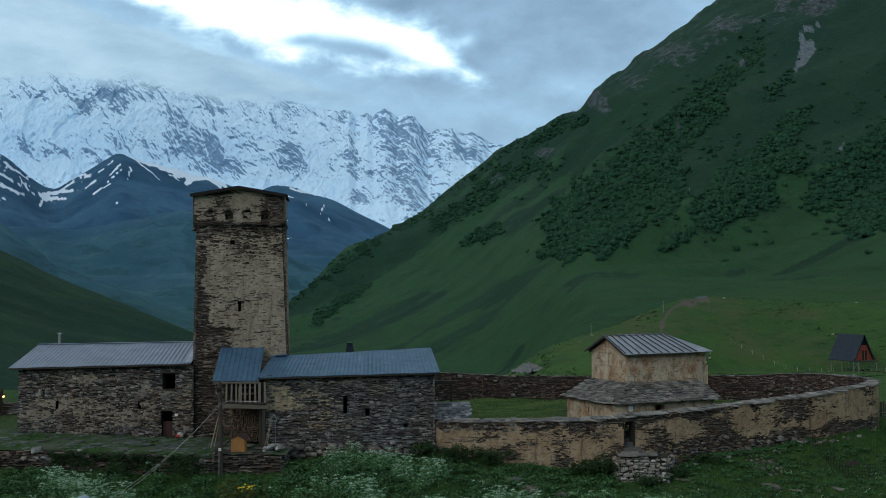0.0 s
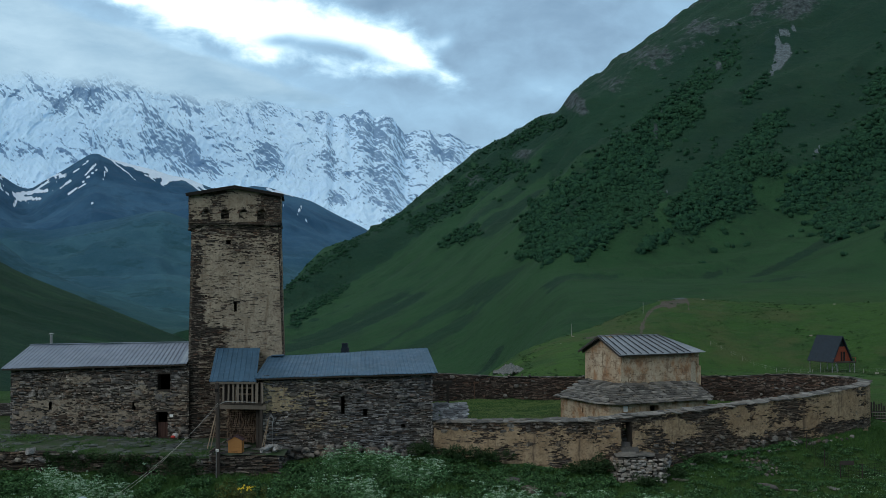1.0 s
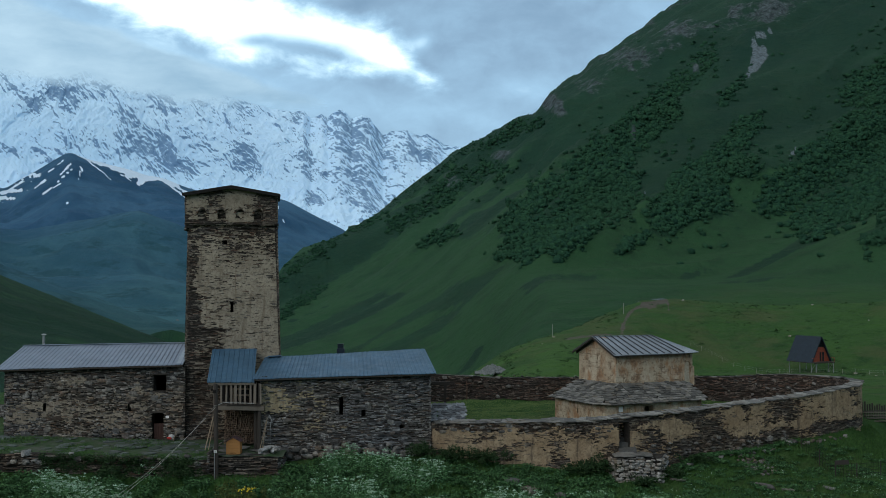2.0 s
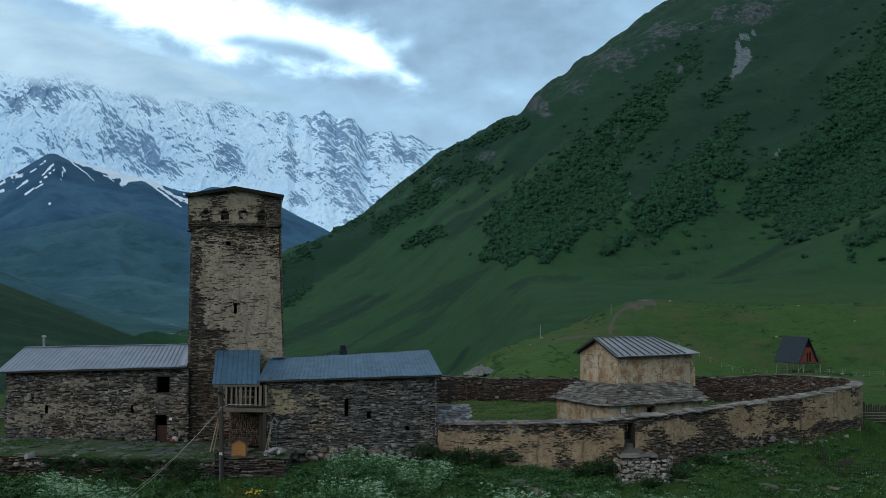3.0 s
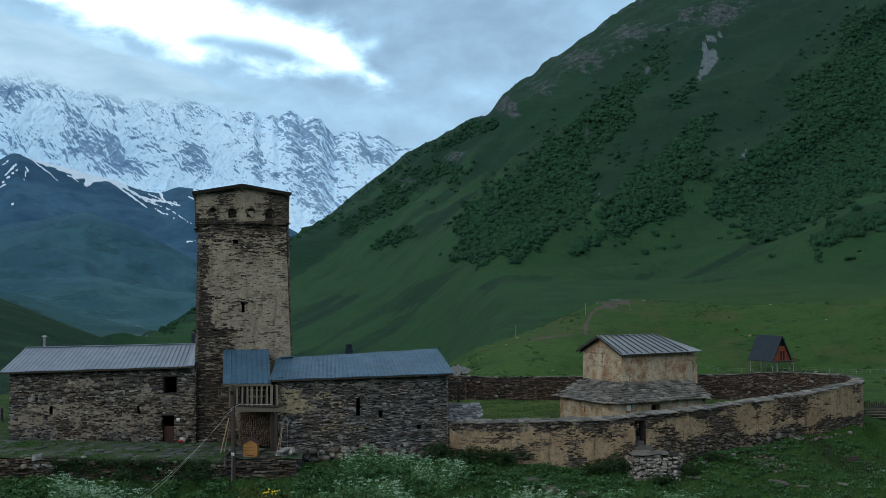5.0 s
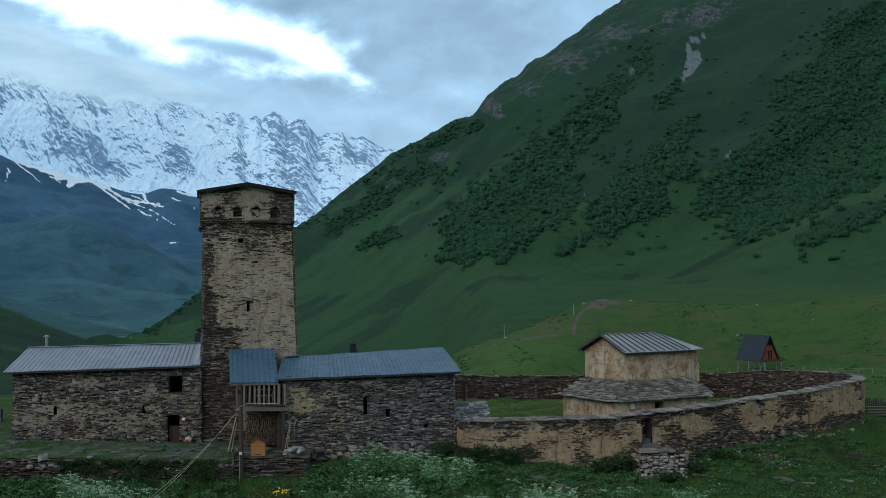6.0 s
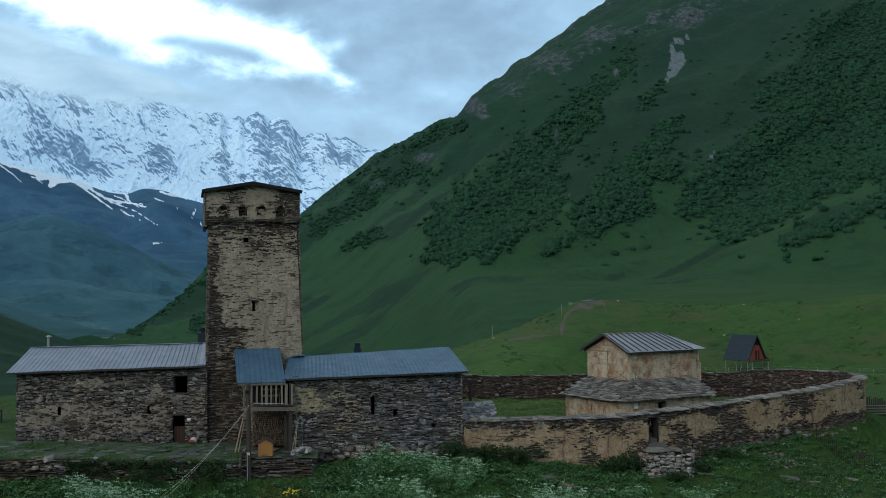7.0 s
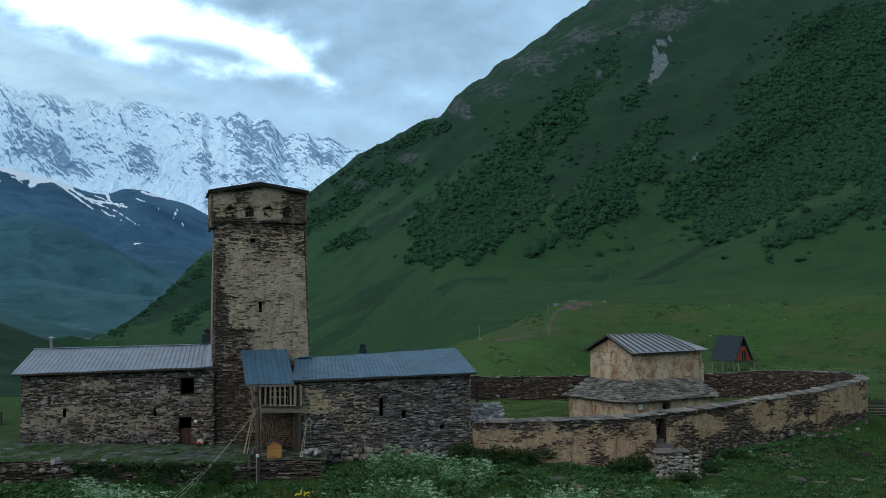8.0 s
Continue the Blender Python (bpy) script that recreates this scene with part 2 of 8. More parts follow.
def ashlar_material():
    """Cream plaster, worn to the squared blocks beneath, with rust runs."""
    s = Shade("church plaster", 0.93, spec=0.2)
    c = s.mix(s.ramp(s.noise(0.9, 6, 0.65), (0.36, 0.0), (0.62, 1.0)), (0.40, 0.315, 0.215), (0.50, 0.425, 0.315))
    runs = s.noise(1.0, 6, 0.65, s.place(1.5, 1.5, 0.8))
    c = s.mix(s.math("MULTIPLY", s.ramp(runs, (0.46, 0.0), (0.62, 1.0)), 0.8), c, (0.30, 0.15, 0.068))
    c = s.mix(s.math("MULTIPLY", s.ramp(s.noise(1.7, 7, 0.72), (0.52, 0.0), (0.62, 1.0)), 0.7), c, (0.15, 0.088, 0.055))
    c = s.mix(s.math("MULTIPLY", s.ramp(s.noise(6, 6, 0.72), (0.55, 0.0), (0.66, 1.0)), 0.7), c, (0.10, 0.068, 0.045))
    c = s.mix(s.math("MULTIPLY", s.ramp(s.noise(3.7, 6, 0.7), (0.56, 0.0), (0.68, 1.0)), 0.5), c, (0.60, 0.53, 0.40))
    nt = s.nt
    tc, dot, sep, com, brick = (nt.nodes.new(n) for n in ("ShaderNodeTexCoord", "ShaderNodeVectorMath", "ShaderNodeSeparateXYZ", "ShaderNodeCombineXYZ", "ShaderNodeTexBrick"))
    dot.operation = "DOT_PRODUCT"
    dot.inputs[1].default_value = (math.cos(radians(26)) - math.sin(radians(26)), math.sin(radians(26)) + math.cos(radians(26)), 0)
    s.link(tc.outputs["Object"], dot.inputs[0])
    s.link(tc.outputs["Object"], sep.inputs[0])
    s.link(dot.outputs["Value"], com.inputs[0])
    s.link(sep.outputs[2], com.inputs[1])
    s.link(com.outputs[0], brick.inputs["Vector"])
    for key, v in (("Scale", 1.0), ("Mortar Size", 0.016), ("Mortar Smooth", 0.3), ("Brick Width", 0.62), ("Row Height", 0.40)):
        brick.inputs[key].default_value = v
    worn = s.math("MULTIPLY", brick.outputs["Fac"], s.ramp(s.noise(1.1, 5, 0.65), (0.46, 0.0), (0.62, 0.6)))
    s.color(s.mix(worn, c, (0.075, 0.05, 0.035)))
    s.bump(s.noise(9, 8, 0.75), 0.9, 0.05)
    return s.m


def slate_material():
    s = Shade("weathered slate", 0.72, spec=0.45)
    c = s.ramp(s.each(), (0.0, (0.022, 0.022, 0.021)), (0.35, (0.082, 0.080, 0.075)), (0.75, (0.215, 0.209, 0.192)), (1.0, (0.11, 0.094, 0.075)))
    c = s.mix(s.math("MULTIPLY", s.ramp(s.noise(3.5, 7, 0.72), (0.44, 0.0), (0.62, 1.0)), 0.65), c, (0.062, 0.062, 0.054))
    c = s.mix(s.math("MULTIPLY", s.ramp(s.noise(9, 5, 0.7), (0.54, 0.0), (0.66, 1.0)), 0.45), c, (0.22, 0.215, 0.19))
    s.color(c)
    s.bump(s.noise(16, 5, 0.65), 0.5, 0.02)
    return s.m


def metal_roof_material(name, col, rough=0.42):
    s = Shade(name, rough, 0.35, 0.5)
    c = s.mix(s.ramp(s.noise(0.8, 5, 0.6), (0.35, 0.0), (0.7, 1.0)), tuple(v * 0.75 for v in col), col)
    c = s.mix(s.math("MULTIPLY", s.ramp(s.noise(9, 5, 0.7), (0.6, 0.0), (0.75, 1.0)), 0.35), c, tuple(v * 0.5 for v in col))
    s.color(c)
    r = s.ramp(s.noise(2.2, 5, 0.6), (0.3, rough - 0.08), (0.7, rough + 0.15))
    s.link(r, s.p.inputs["Roughness"])
    return s.m


def wood_material(name, a, b, along="z", rough=0.85):
    s = Shade(name, rough, spec=0.25)
    sc = {"x": (0.8, 14, 14), "y": (14, 0.8, 14), "z": (14, 14, 0.8)}[along]
    c = s.mix(s.noise(2.0, 6, 0.7, s.place(*sc)), a, b)
    c = s.mix(s.math("MULTIPLY", s.noise(1.5, 4), 0.4), c, tuple(v * 0.5 for v in a))
    s.color(c)
    s.bump(s.noise(3.0, 5, 0.7, s.place(*sc)), 0.4, 0.01)
    return s.m


def plain(name, col, rough=0.7, metal=0.0):
    s = Shade(name, rough, metal)
    s.color(s.mix(s.math("MULTIPLY", s.noise(6, 5, 0.6), 0.5), col, tuple(v * 0.65 for v in col)))
    return s.m


def leaf_material(name, a, b, c):
    s = Shade(name, 0.75, spec=0.2)
    s.color(s.ramp(s.island(), (0.0, a), (0.5, b), (1.0, c)))
    return s.m


def shrub_material():
    """Leafy shrub crowns, each with its own green, mottled by clumps of leaves."""
    s = Shade("hill shrub leaves", 0.95, spec=0.04)
    c = s.ramp(s.island(), (0.0, (0.016, 0.050, 0.032)), (0.5, (0.022, 0.066, 0.037)), (1.0, (0.030, 0.084, 0.043)))
    c = s.mix(s.math("MULTIPLY", s.ramp(s.noise(0.9, 5, 0.7), (0.48, 0.0), (0.66, 1.0)), 0.6), c, (0.012, 0.040, 0.027))
    c = s.mix(s.math("MULTIPLY", s.ramp(s.noise(0.013, 5, 0.65), (0.46, 0.0), (0.62, 1.0)), 0.6), c, (0.024, 0.066, 0.034))
    s.color(c)
    s.bump(s.noise(1.1, 6, 0.75), 1.0, 0.8)
    return s.m


def ground_material():
    s = Shade("mountain meadow", 0.97, spec=0.1)
    # patches of several sizes, lush and thin grass, tussocks
    big, mid, tuft, fine = s.noise(0.006, 5, 0.6), s.noise(0.05, 6, 0.65), s.noise(0.22, 6, 0.7), s.noise(1.1, 6, 0.72)
    grass = s.mix(s.ramp(big, (0.38, 0.0), (0.62, 1.0)), (0.032, 0.084, 0.023), (0.054, 0.118, 0.028))
    grass = s.mix(s.math("MULTIPLY", s.ramp(mid, (0.47, 0.0), (0.64, 1.0)), 0.6), grass, (0.018, 0.054, 0.019))
    grass = s.mix(s.math("MULTIPLY", s.ramp(tuft, (0.52, 0.0), (0.66, 1.0)), 0.65), grass, (0.015, 0.044, 0.016))
    grass = s.mix(s.math("MULTIPLY", s.ramp(fine, (0.5, 0.0), (0.72, 1.0)), 0.5), grass, (0.070, 0.130, 0.040))
    grass = s.mix(s.math("MULTIPLY", s.ramp(s.noise(0.035, 7, 0.72, s.place(1, 1, 3)), (0.48, 0.0), (0.60, 1.0)), 0.75), grass, (0.066, 0.088, 0.036))
    # steep pasture: dark, with paler strips running down
    run = s.noise(0.010, 6, 0.65, s.place(0.9, 0.9, 0.35), 0.6)
    steep = s.mix(s.ramp(run, (0.40, 0.0), (0.62, 1.0)), (0.010, 0.036, 0.023), (0.016, 0.050, 0.028))
    # lush grass, which also carries the fold shading painted at the slope's foot
    steep = s.mix(s.math("MULTIPLY", s.broken("lush", 0.035, 0.5), 0.75), steep, (0.026, 0.078, 0.031))
    steep = s.mix(s.math("MULTIPLY", s.broken("scrub", 0.06, 0.45), 0.92), steep, (0.012, 0.040, 0.024))
    steep = s.mix(s.math("MULTIPLY", s.ramp(s.noise(0.045, 7, 0.72), (0.48, 0.0), (0.62, 1.0)), 0.55), steep, (0.014, 0.038, 0.021))
    steep = s.mix(s.math("MULTIPLY", s.ramp(s.noise(0.16, 6, 0.75), (0.52, 0.0), (0.70, 1.0)), 0.5), steep, (0.026, 0.058, 0.030))
    c = s.mix(s.attr("upland"), grass, steep)
    # distance haze as base colour: blue far slopes, greener in the low valley
    haze_blue = s.mix(s.ramp(s.noise(0.0045, 7, 0.68), (0.40, 0.0), (0.60, 1.0)), (0.027, 0.081, 0.149), (0.050, 0.126, 0.210))
    haze_blue = s.mix(s.math("MULTIPLY", s.ramp(s.noise(0.02, 7, 0.72), (0.5, 0.0), (0.68, 1.0)), 0.5), haze_blue, (0.020, 0.064, 0.104))
    haze_blue = s.mix(s.math("MULTIPLY", s.attr("vale"), 0.72), haze_blue, s.mix(s.ramp(s.noise(0.007, 7, 0.7), (0.42, 0.0), (0.6, 1.0)), (0.028, 0.092, 0.108), (0.054, 0.144, 0.154)))
    haze_blue = s.mix(s.math("MULTIPLY", s.math("MULTIPLY", s.attr("vale"), s.ramp(s.noise(0.011, 6, 0.7, s.place(1, 1, 2.2)), (0.53, 0.0), (0.60, 1.0))), 0.65), haze_blue, (0.014, 0.054, 0.066))
    c = s.mix(s.attr("far_haze"), c, haze_blue)
    scree = s.mix(s.ramp(s.noise(0.4, 6, 0.75), (0.35, 0.0), (0.65, 1.0)), (0.040, 0.055, 0.062), (0.17, 0.215, 0.24))
    earth = s.mix(s.attr("upland"), s.mix(s.noise(0.3, 6, 0.7), (0.055, 0.050, 0.040), (0.135, 0.125, 0.105)), scree)
    c = s.mix(s.broken("bare", 0.16, 1.0), c, earth)
    rock = s.mix(s.ramp(s.noise(0.16, 8, 0.75), (0.38, 0.0), (0.66, 1.0)), (0.018, 0.027, 0.029), (0.112, 0.142, 0.150))
    c = s.mix(s.math("MULTIPLY", s.broken("rock", 0.07, 1.0), s.ramp(s.noise(0.3, 7, 0.75), (0.30, 0.0), (0.48, 1.0))), c, rock)
    c = s.mix(s.broken("snow", 0.05, 0.22), c, (0.62, 0.74, 0.86))
    s.color(c)
    s.bump(s.math("ADD", s.noise(0.35, 8, 0.75), s.math("MULTIPLY", s.noise(0.04, 6, 0.7), 6.0)), 1.0, 1.1)
    return s.m


def snow_wall_material():
    s = Shade("snow and ice on rock", 0.85, spec=0.2)
    # distance haze tints both base colours blue, the rock most
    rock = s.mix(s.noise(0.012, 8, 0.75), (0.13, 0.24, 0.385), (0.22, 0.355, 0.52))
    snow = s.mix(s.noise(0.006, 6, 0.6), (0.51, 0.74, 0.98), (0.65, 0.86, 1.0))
    # outcrops follow the ribs: drawn out down the face, leaning both ways
    def vary(n, k):
        return s.math("MULTIPLY", s.math("SUBTRACT", n, 0.5), k)
    f = s.math("ADD", s.attr("rock"), vary(s.noise(1.0, 8, 0.7, s.place(0.15, 0.006, 0.08, lean=30), 0.6), 0.6))
    f = s.math("ADD", f, vary(s.noise(1.0, 8, 0.7, s.place(0.16, 0.006, 0.085, lean=-34), 0.6), 0.6))
    for lean in (26, -32):
        v = s.nt.nodes.new("ShaderNodeTexVoronoi")
        v.inputs["Scale"].default_value, v.inputs["Randomness"].default_value = 1.0, 1.0
        s.link(s.place(0.085, 0.004, 0.042, lean=lean), v.inputs["Vector"])
        split = s.nt.nodes.new("ShaderNodeSeparateColor")
        s.link(v.outputs["Color"], split.inputs[0])
        f = s.math("ADD", f, vary(split.outputs[0], 0.42))
    f = s.math("ADD", f, vary(s.noise(0.06, 7, 0.78), 1.0))
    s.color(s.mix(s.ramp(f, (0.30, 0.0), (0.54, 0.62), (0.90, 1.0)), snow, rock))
    s.bump(s.noise(0.04, 10, 0.75), 0.6, 4.0)
    return s.m


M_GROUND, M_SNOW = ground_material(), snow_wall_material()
M_RUBBLE = stone_material("rubble stone", (0.026, 0.025, 0.024), (0.118, 0.111, 0.100), (0.36, 0.34, 0.306), (0.18, 0.125, 0.09))
M_SLATESTONE = stone_material("dark slate courses", (0.032, 0.031, 0.031), (0.142, 0.139, 0.135), (0.37, 0.364, 0.348), (0.175, 0.128, 0.096))
M_TOWERSTONE = stone_material("tower slate courses", (0.022, 0.019, 0.017), (0.112, 0.098, 0.084), (0.30, 0.267, 0.219), (0.155, 0.092, 0.066))
M_FIELD = stone_material("field stone", (0.062, 0.06, 0.057), (0.132, 0.127, 0.117), (0.25, 0.238, 0.216), (0.19, 0.142, 0.108), per_object=True)
M_PALE = stone_material("pale field stone", (0.22, 0.215, 0.20), (0.32, 0.31, 0.29), (0.42, 0.41, 0.39), (0.30, 0.25, 0.2), per_object=True)
M_YARDSTONE = stone_material("brown grey slate courses", (0.030, 0.025, 0.022), (0.105, 0.089, 0.073), (0.25, 0.216, 0.176), (0.14, 0.092, 0.064))
M_PLATFORM = stone_material("pale squared field stone", (0.05, 0.048, 0.045), (0.17, 0.165, 0.155), (0.36, 0.35, 0.33), (0.24, 0.19, 0.14))
M_BROWN = stone_material("brown field stone", (0.05, 0.042, 0.037), (0.11, 0.090, 0.076), (0.22, 0.19, 0.165), (0.17, 0.11, 0.082), per_object=True)
M_MORTAR = mortar_material()
M_PLASTER_T = plaster_material("tower lime plaster", (0.345, 0.30, 0.228), (0.255, 0.22, 0.165), (0.16, 0.122, 0.088))
M_PLASTER_W = plaster_material("ochre wall plaster", (0.37, 0.285, 0.186), (0.265, 0.188, 0.114), (0.09, 0.068, 0.052))
M_PLASTER_Y = plaster_material("yellowed lime plaster", (0.37, 0.315, 0.205), (0.28, 0.232, 0.148), (0.15, 0.118, 0.08))
M_DAUB = plaster_material("brown earth daub", (0.275, 0.238, 0.186), (0.19, 0.162, 0.125), (0.10, 0.08, 0.063))
M_PLASTER_C = ashlar_material()
M_SLATE = slate_material()
M_ROOF_GREY = metal_roof_material("grey ribbed metal", (0.185, 0.235, 0.31))
M_ROOF_BLUE = metal_roof_material("blue grey ribbed metal", (0.060, 0.140, 0.225), 0.52)
M_ROOF_CHURCH = metal_roof_material("church sheet metal", (0.24, 0.285, 0.33))
M_SEAM_SHADOW = plain("seam metal darkened for shadow", (0.03, 0.036, 0.045), 0.5, 0.3)
M_PANEL = plaster_material("pale smooth plaster", (0.50, 0.44, 0.34), (0.42, 0.35, 0.255), (0.30, 0.22, 0.14))
M_BLOCK = plaster_material("worn tuff blocks", (0.30, 0.235, 0.16), (0.20, 0.15, 0.10), (0.13, 0.085, 0.055))
M_ROOF_TOWER = wood_material("old dark roof boards", (0.010, 0.010, 0.010), (0.030, 0.027, 0.025), "x")
M_WOOD = wood_material("grey weathered timber", (0.095, 0.082, 0.068), (0.22, 0.19, 0.155))
# near-black colour that carries the shade at the back of the balcony
M_SHADE_BOARD = wood_material("black shade boards", (0.008, 0.007, 0.006), (0.018, 0.016, 0.014))
M_BALUSTER = wood_material("pale balusters", (0.13, 0.112, 0.092), (0.29, 0.25, 0.205))
M_WOOD_DARK = wood_material("dark timber", (0.03, 0.026, 0.023), (0.075, 0.065, 0.055))
M_WOOD_PALE = wood_material("pale board", (0.24, 0.185, 0.13), (0.36, 0.28, 0.2))
M_HIVE = wood_material("honey coloured hive boards", (0.36, 0.17, 0.055), (0.46, 0.23, 0.08), "x", 0.7)
M_BLACK = plain("matt near-black", (0.012, 0.011, 0.011), 0.95)
M_DOOR = wood_material("red brown door boards", (0.045, 0.024, 0.019), (0.08, 0.042, 0.034))
M_IRON = plain("rusty iron", (0.14, 0.085, 0.06), 0.8, 0.3)
M_FLASHING = metal_roof_material("dull pale sheet metal", (0.30, 0.36, 0.43))
M_GREYMETAL = plain("galvanised metal", (0.35, 0.36, 0.37), 0.45, 0.6)
M_RED = plain("red painted boards", (0.26, 0.062, 0.034), 0.6)
M_CABINROOF = metal_roof_material("slate grey cabin roof", (0.014, 0.027, 0.042), 0.6)
M_WHITE = plain("white", (0.75, 0.74, 0.72), 0.6)
M_LEAF = shrub_material()
M_WEED = leaf_material("weed leaves", (0.014, 0.042, 0.015), (0.034, 0.094, 0.032), (0.080, 0.175, 0.065))
M_WEED_PALE = leaf_material("pale weed leaves", (0.024, 0.075, 0.027), (0.070, 0.172, 0.068), (0.145, 0.28, 0.135))
M_GRASS = leaf_material("grass blades", (0.022, 0.068, 0.016), (0.040, 0.104, 0.023), (0.075, 0.148, 0.036))
M_YARDGRASS = leaf_material("short yard grass", (0.088, 0.138, 0.044), (0.128, 0.190, 0.064), (0.175, 0.235, 0.092))
M_UMBEL = leaf_material("white umbel flowers", (0.16, 0.30, 0.19), (0.27, 0.42, 0.29), (0.42, 0.54, 0.43))
M_YELLOW = leaf_material("yellow flowers", (0.75, 0.55, 0.03), (0.85, 0.65, 0.04), (0.9, 0.72, 0.08))
# ---- the land: one sheet in rings round the origin, hills as crests by bearing ----
EYE_Z = 8.0


def crest(az, bearings, elevations):
    return np.interp(az, bearings, elevations)


def front_line(x):
    return np.interp(x, [-60, -29.5, -15.6, -13, -3.8, 1.4, 5.6, 7.5, 11.6, 15.5, 19.2, 22.2, 24.2, 30, 60],
                     [57, 57.0, 57.0, 58.2, 59.5, 59.6, 59.7, 60.2, 62.1, 64.1, 65.9, 67.9, 70.4, 75, 95])


def near_z(x, y):
    zb = np.interp(x, [-40, -29.5, -16, -13, -8, -3.8, 1.4, 4.6, 9.0, 11.6, 15.0, 19, 23, 26, 40],
                   [-1.8, -2.2, -2.45, -2.2, -1.6, -1.75, -2.35, -2.75, -2.95, -2.15, -1.95, -1.65, -1.5, -1.9, -3.0])
    a = np.interp(x, [-30, -5, 2, 6, 10, 14, 24], [0.9, 1.0, 0.7, 0.5, 0.8, 1.9, 1.7])
    d = front_line(x) - y
    front = zb - a * (1 - np.exp(-np.maximum(d, 0) / 3.5)) - 0.09 * np.maximum(d, 0)
    inside = -1.5 + 0.25 * ease(70, 82, y) - 0.5 * ease(88, 100, y)
    z = np.where(d > 0, front, zb + (inside - zb) * ease(0, 0.9, -d))
    side = ease(24.6, 29, x)
    z = np.where(d < 0, z * (1 - side) + (-1.6 - 0.12 * (x - 24)) * side, z)
    z = z + 0.10 * fbm(x / 1.6, y / 1.6, 4, 5) + 0.22 * fbm(x / 6, y / 6, 3, 6) * ease(0, 3, np.abs(d))
    return z - 0.9 * ease(40, 20, y)


def soft(az, xs, ys, w):
    """A line through points, its bends rounded over w degrees."""
    return sum(np.interp(az + w * k / 2, xs, ys) for k in (-2, -1, 0, 1, 2)) / 5


def layer(az, r, base, bearings, elevations, foot, top, power, seed, rough):
    """A hill: from its foot to its crest at those distances, and down behind."""
    el = soft(az, bearings, elevations, 0.25)
    rf, rt, pw = soft(az, *foot, 2.0), soft(az, *top, 1.6), soft(az, *power, 2.0)
    zt = EYE_Z + rt * np.tan(np.radians(el))
    zf = base(az, rf)
    s = (r - rf) / (rt - rf)
    x, y = r * np.sin(np.radians(az)), r * np.cos(np.radians(az))
    z = zf + (zt - zf) * np.clip(s, 0, 1) ** pw
    amp = rough * (np.clip(s, 0, 1) + (0.22 * ease(2, 6, az) * np.exp(-(((s - 0.2) / 0.17) ** 2)) * (s > 0) if seed == 41 else 0.0)) * np.clip((1.04 - s) * 3.0, 0.10, 1) * (1 + 3.0 * np.clip(s * (1 - s), 0, 1))
    # spurs and gullies run down the slope towards the valley
    c, d = 0.62 * x - 0.78 * y, -0.78 * x - 0.62 * y
    bend = 40 * fbm(x / 400, y / 400, 3, seed + 5)
    z = z + amp * (0.7 * fbm(x / 260, y / 260, 4, seed) + (2.6 * (ridged((c + 1.6 * bend) / 380, d / 1600, 2, seed + 14) - 0.6) if seed == 41 else 0.0) + (2.4 if seed == 41 else 1.5) * (ridged((c + bend) / 150, d / 700, 3, seed + 9) - 0.66) + (0.7 if seed == 41 else 0.3) * np.clip(s * 2, 0, 1) * (ridged((c + bend) / 45, d / 260, 3, seed + 10) - 0.66))
    z = np.where(s > 1, z - (r - rt) * 0.45, z)
    return np.where(s < 0, zf + (r - rf) * 0.35, z)


def soft_r(r, xs, ys):
    return sum(np.interp(r * (1 + 0.03 * k), xs, ys) for k in (-2, -1, 0, 1, 2)) / 5


def valley(az, r):
    r = np.asarray(r, float)
    right = soft_r(r, [0, 90, 150, 210, 285, 330, 400, 470, 540, 5000], [-1.5, -1.9, -7, -11, -14.0, -15, -14, -6, 2, 40])
    left = soft_r(r, [0, 90, 150, 300, 600, 1000, 1500, 2200, 3000, 4000, 5000], [-1.5, -3, -9, -28, -47, -57, -60, -52, -20, 60, 60])
    x, y = r * np.sin(np.radians(az)), r * np.cos(np.radians(az))
    w = ease(-1.5, 4.8, az + 0.9 * fbm(x / 120, y / 120, 2, 23))
    return left * (1 - w) + right * w


PEAK = ([-60, -40, -27.5, -25.38, -24.86, -24.21, -23.41, -22.8, -22.08, -21.4, -20.59, -19.76, -19.07, -18.09, -16.95, -15.95, -15.15, -13.8, -12.71, -11.88, -10.76, -9.96, -8.77, -7.27, -5.92, -3, 2],
        [6.5, 7.5, 7.0, 6.27, 5.93, 5.34, 4.72, 4.51, 5.01, 5.42, 5.99, 6.55, 6.29, 6.05, 5.79, 5.45, 5.35, 4.85, 4.64, 5.0, 4.9, 4.6, 4.28, 3.44, 2.78, 1.0, -1.5])


HILL_BEARINGS = [-20, -13.57, -11.15, -9.7, -7.88, -5.93, -4.27, -2.45, -0.93, -0.03, 0.73, 1.79, 2.39, 3.14, 3.59, 4.34, 4.94, 5.33, 5.69, 6.58, 7.02, 7.47, 8.35, 9.52, 10.39, 11.31, 16, 26, 60, 90]
HILL_ELEVATIONS = [-6, -3.4, -2.15, -1.1, 0.4, 2.2, 3.45, 4.9, 6.0, 6.8, 7.27, 7.7, 8.05, 8.5, 8.7, 8.97, 9.54, 10.08, 10.42, 10.9, 11.17, 11.65, 12.2, 12.85, 13.58, 14.14, 16.8, 19, 14, 8]
HILL = (HILL_BEARINGS, HILL_ELEVATIONS,
        ([-14, -8, -4, 0, 4, 8, 90], [720, 740, 700, 610, 520, 470, 460]),
        ([-14, -11, -8, -5, 0, 3, 5, 8, 12, 20, 90], [1100, 1250, 1500, 1850, 2150, 1800, 1480, 1420, 1480, 1580, 1500]),
        ([-14, 0, 5, 15, 30], [0.9, 0.85, 1.25, 1.7, 1.7]), 41, 27)


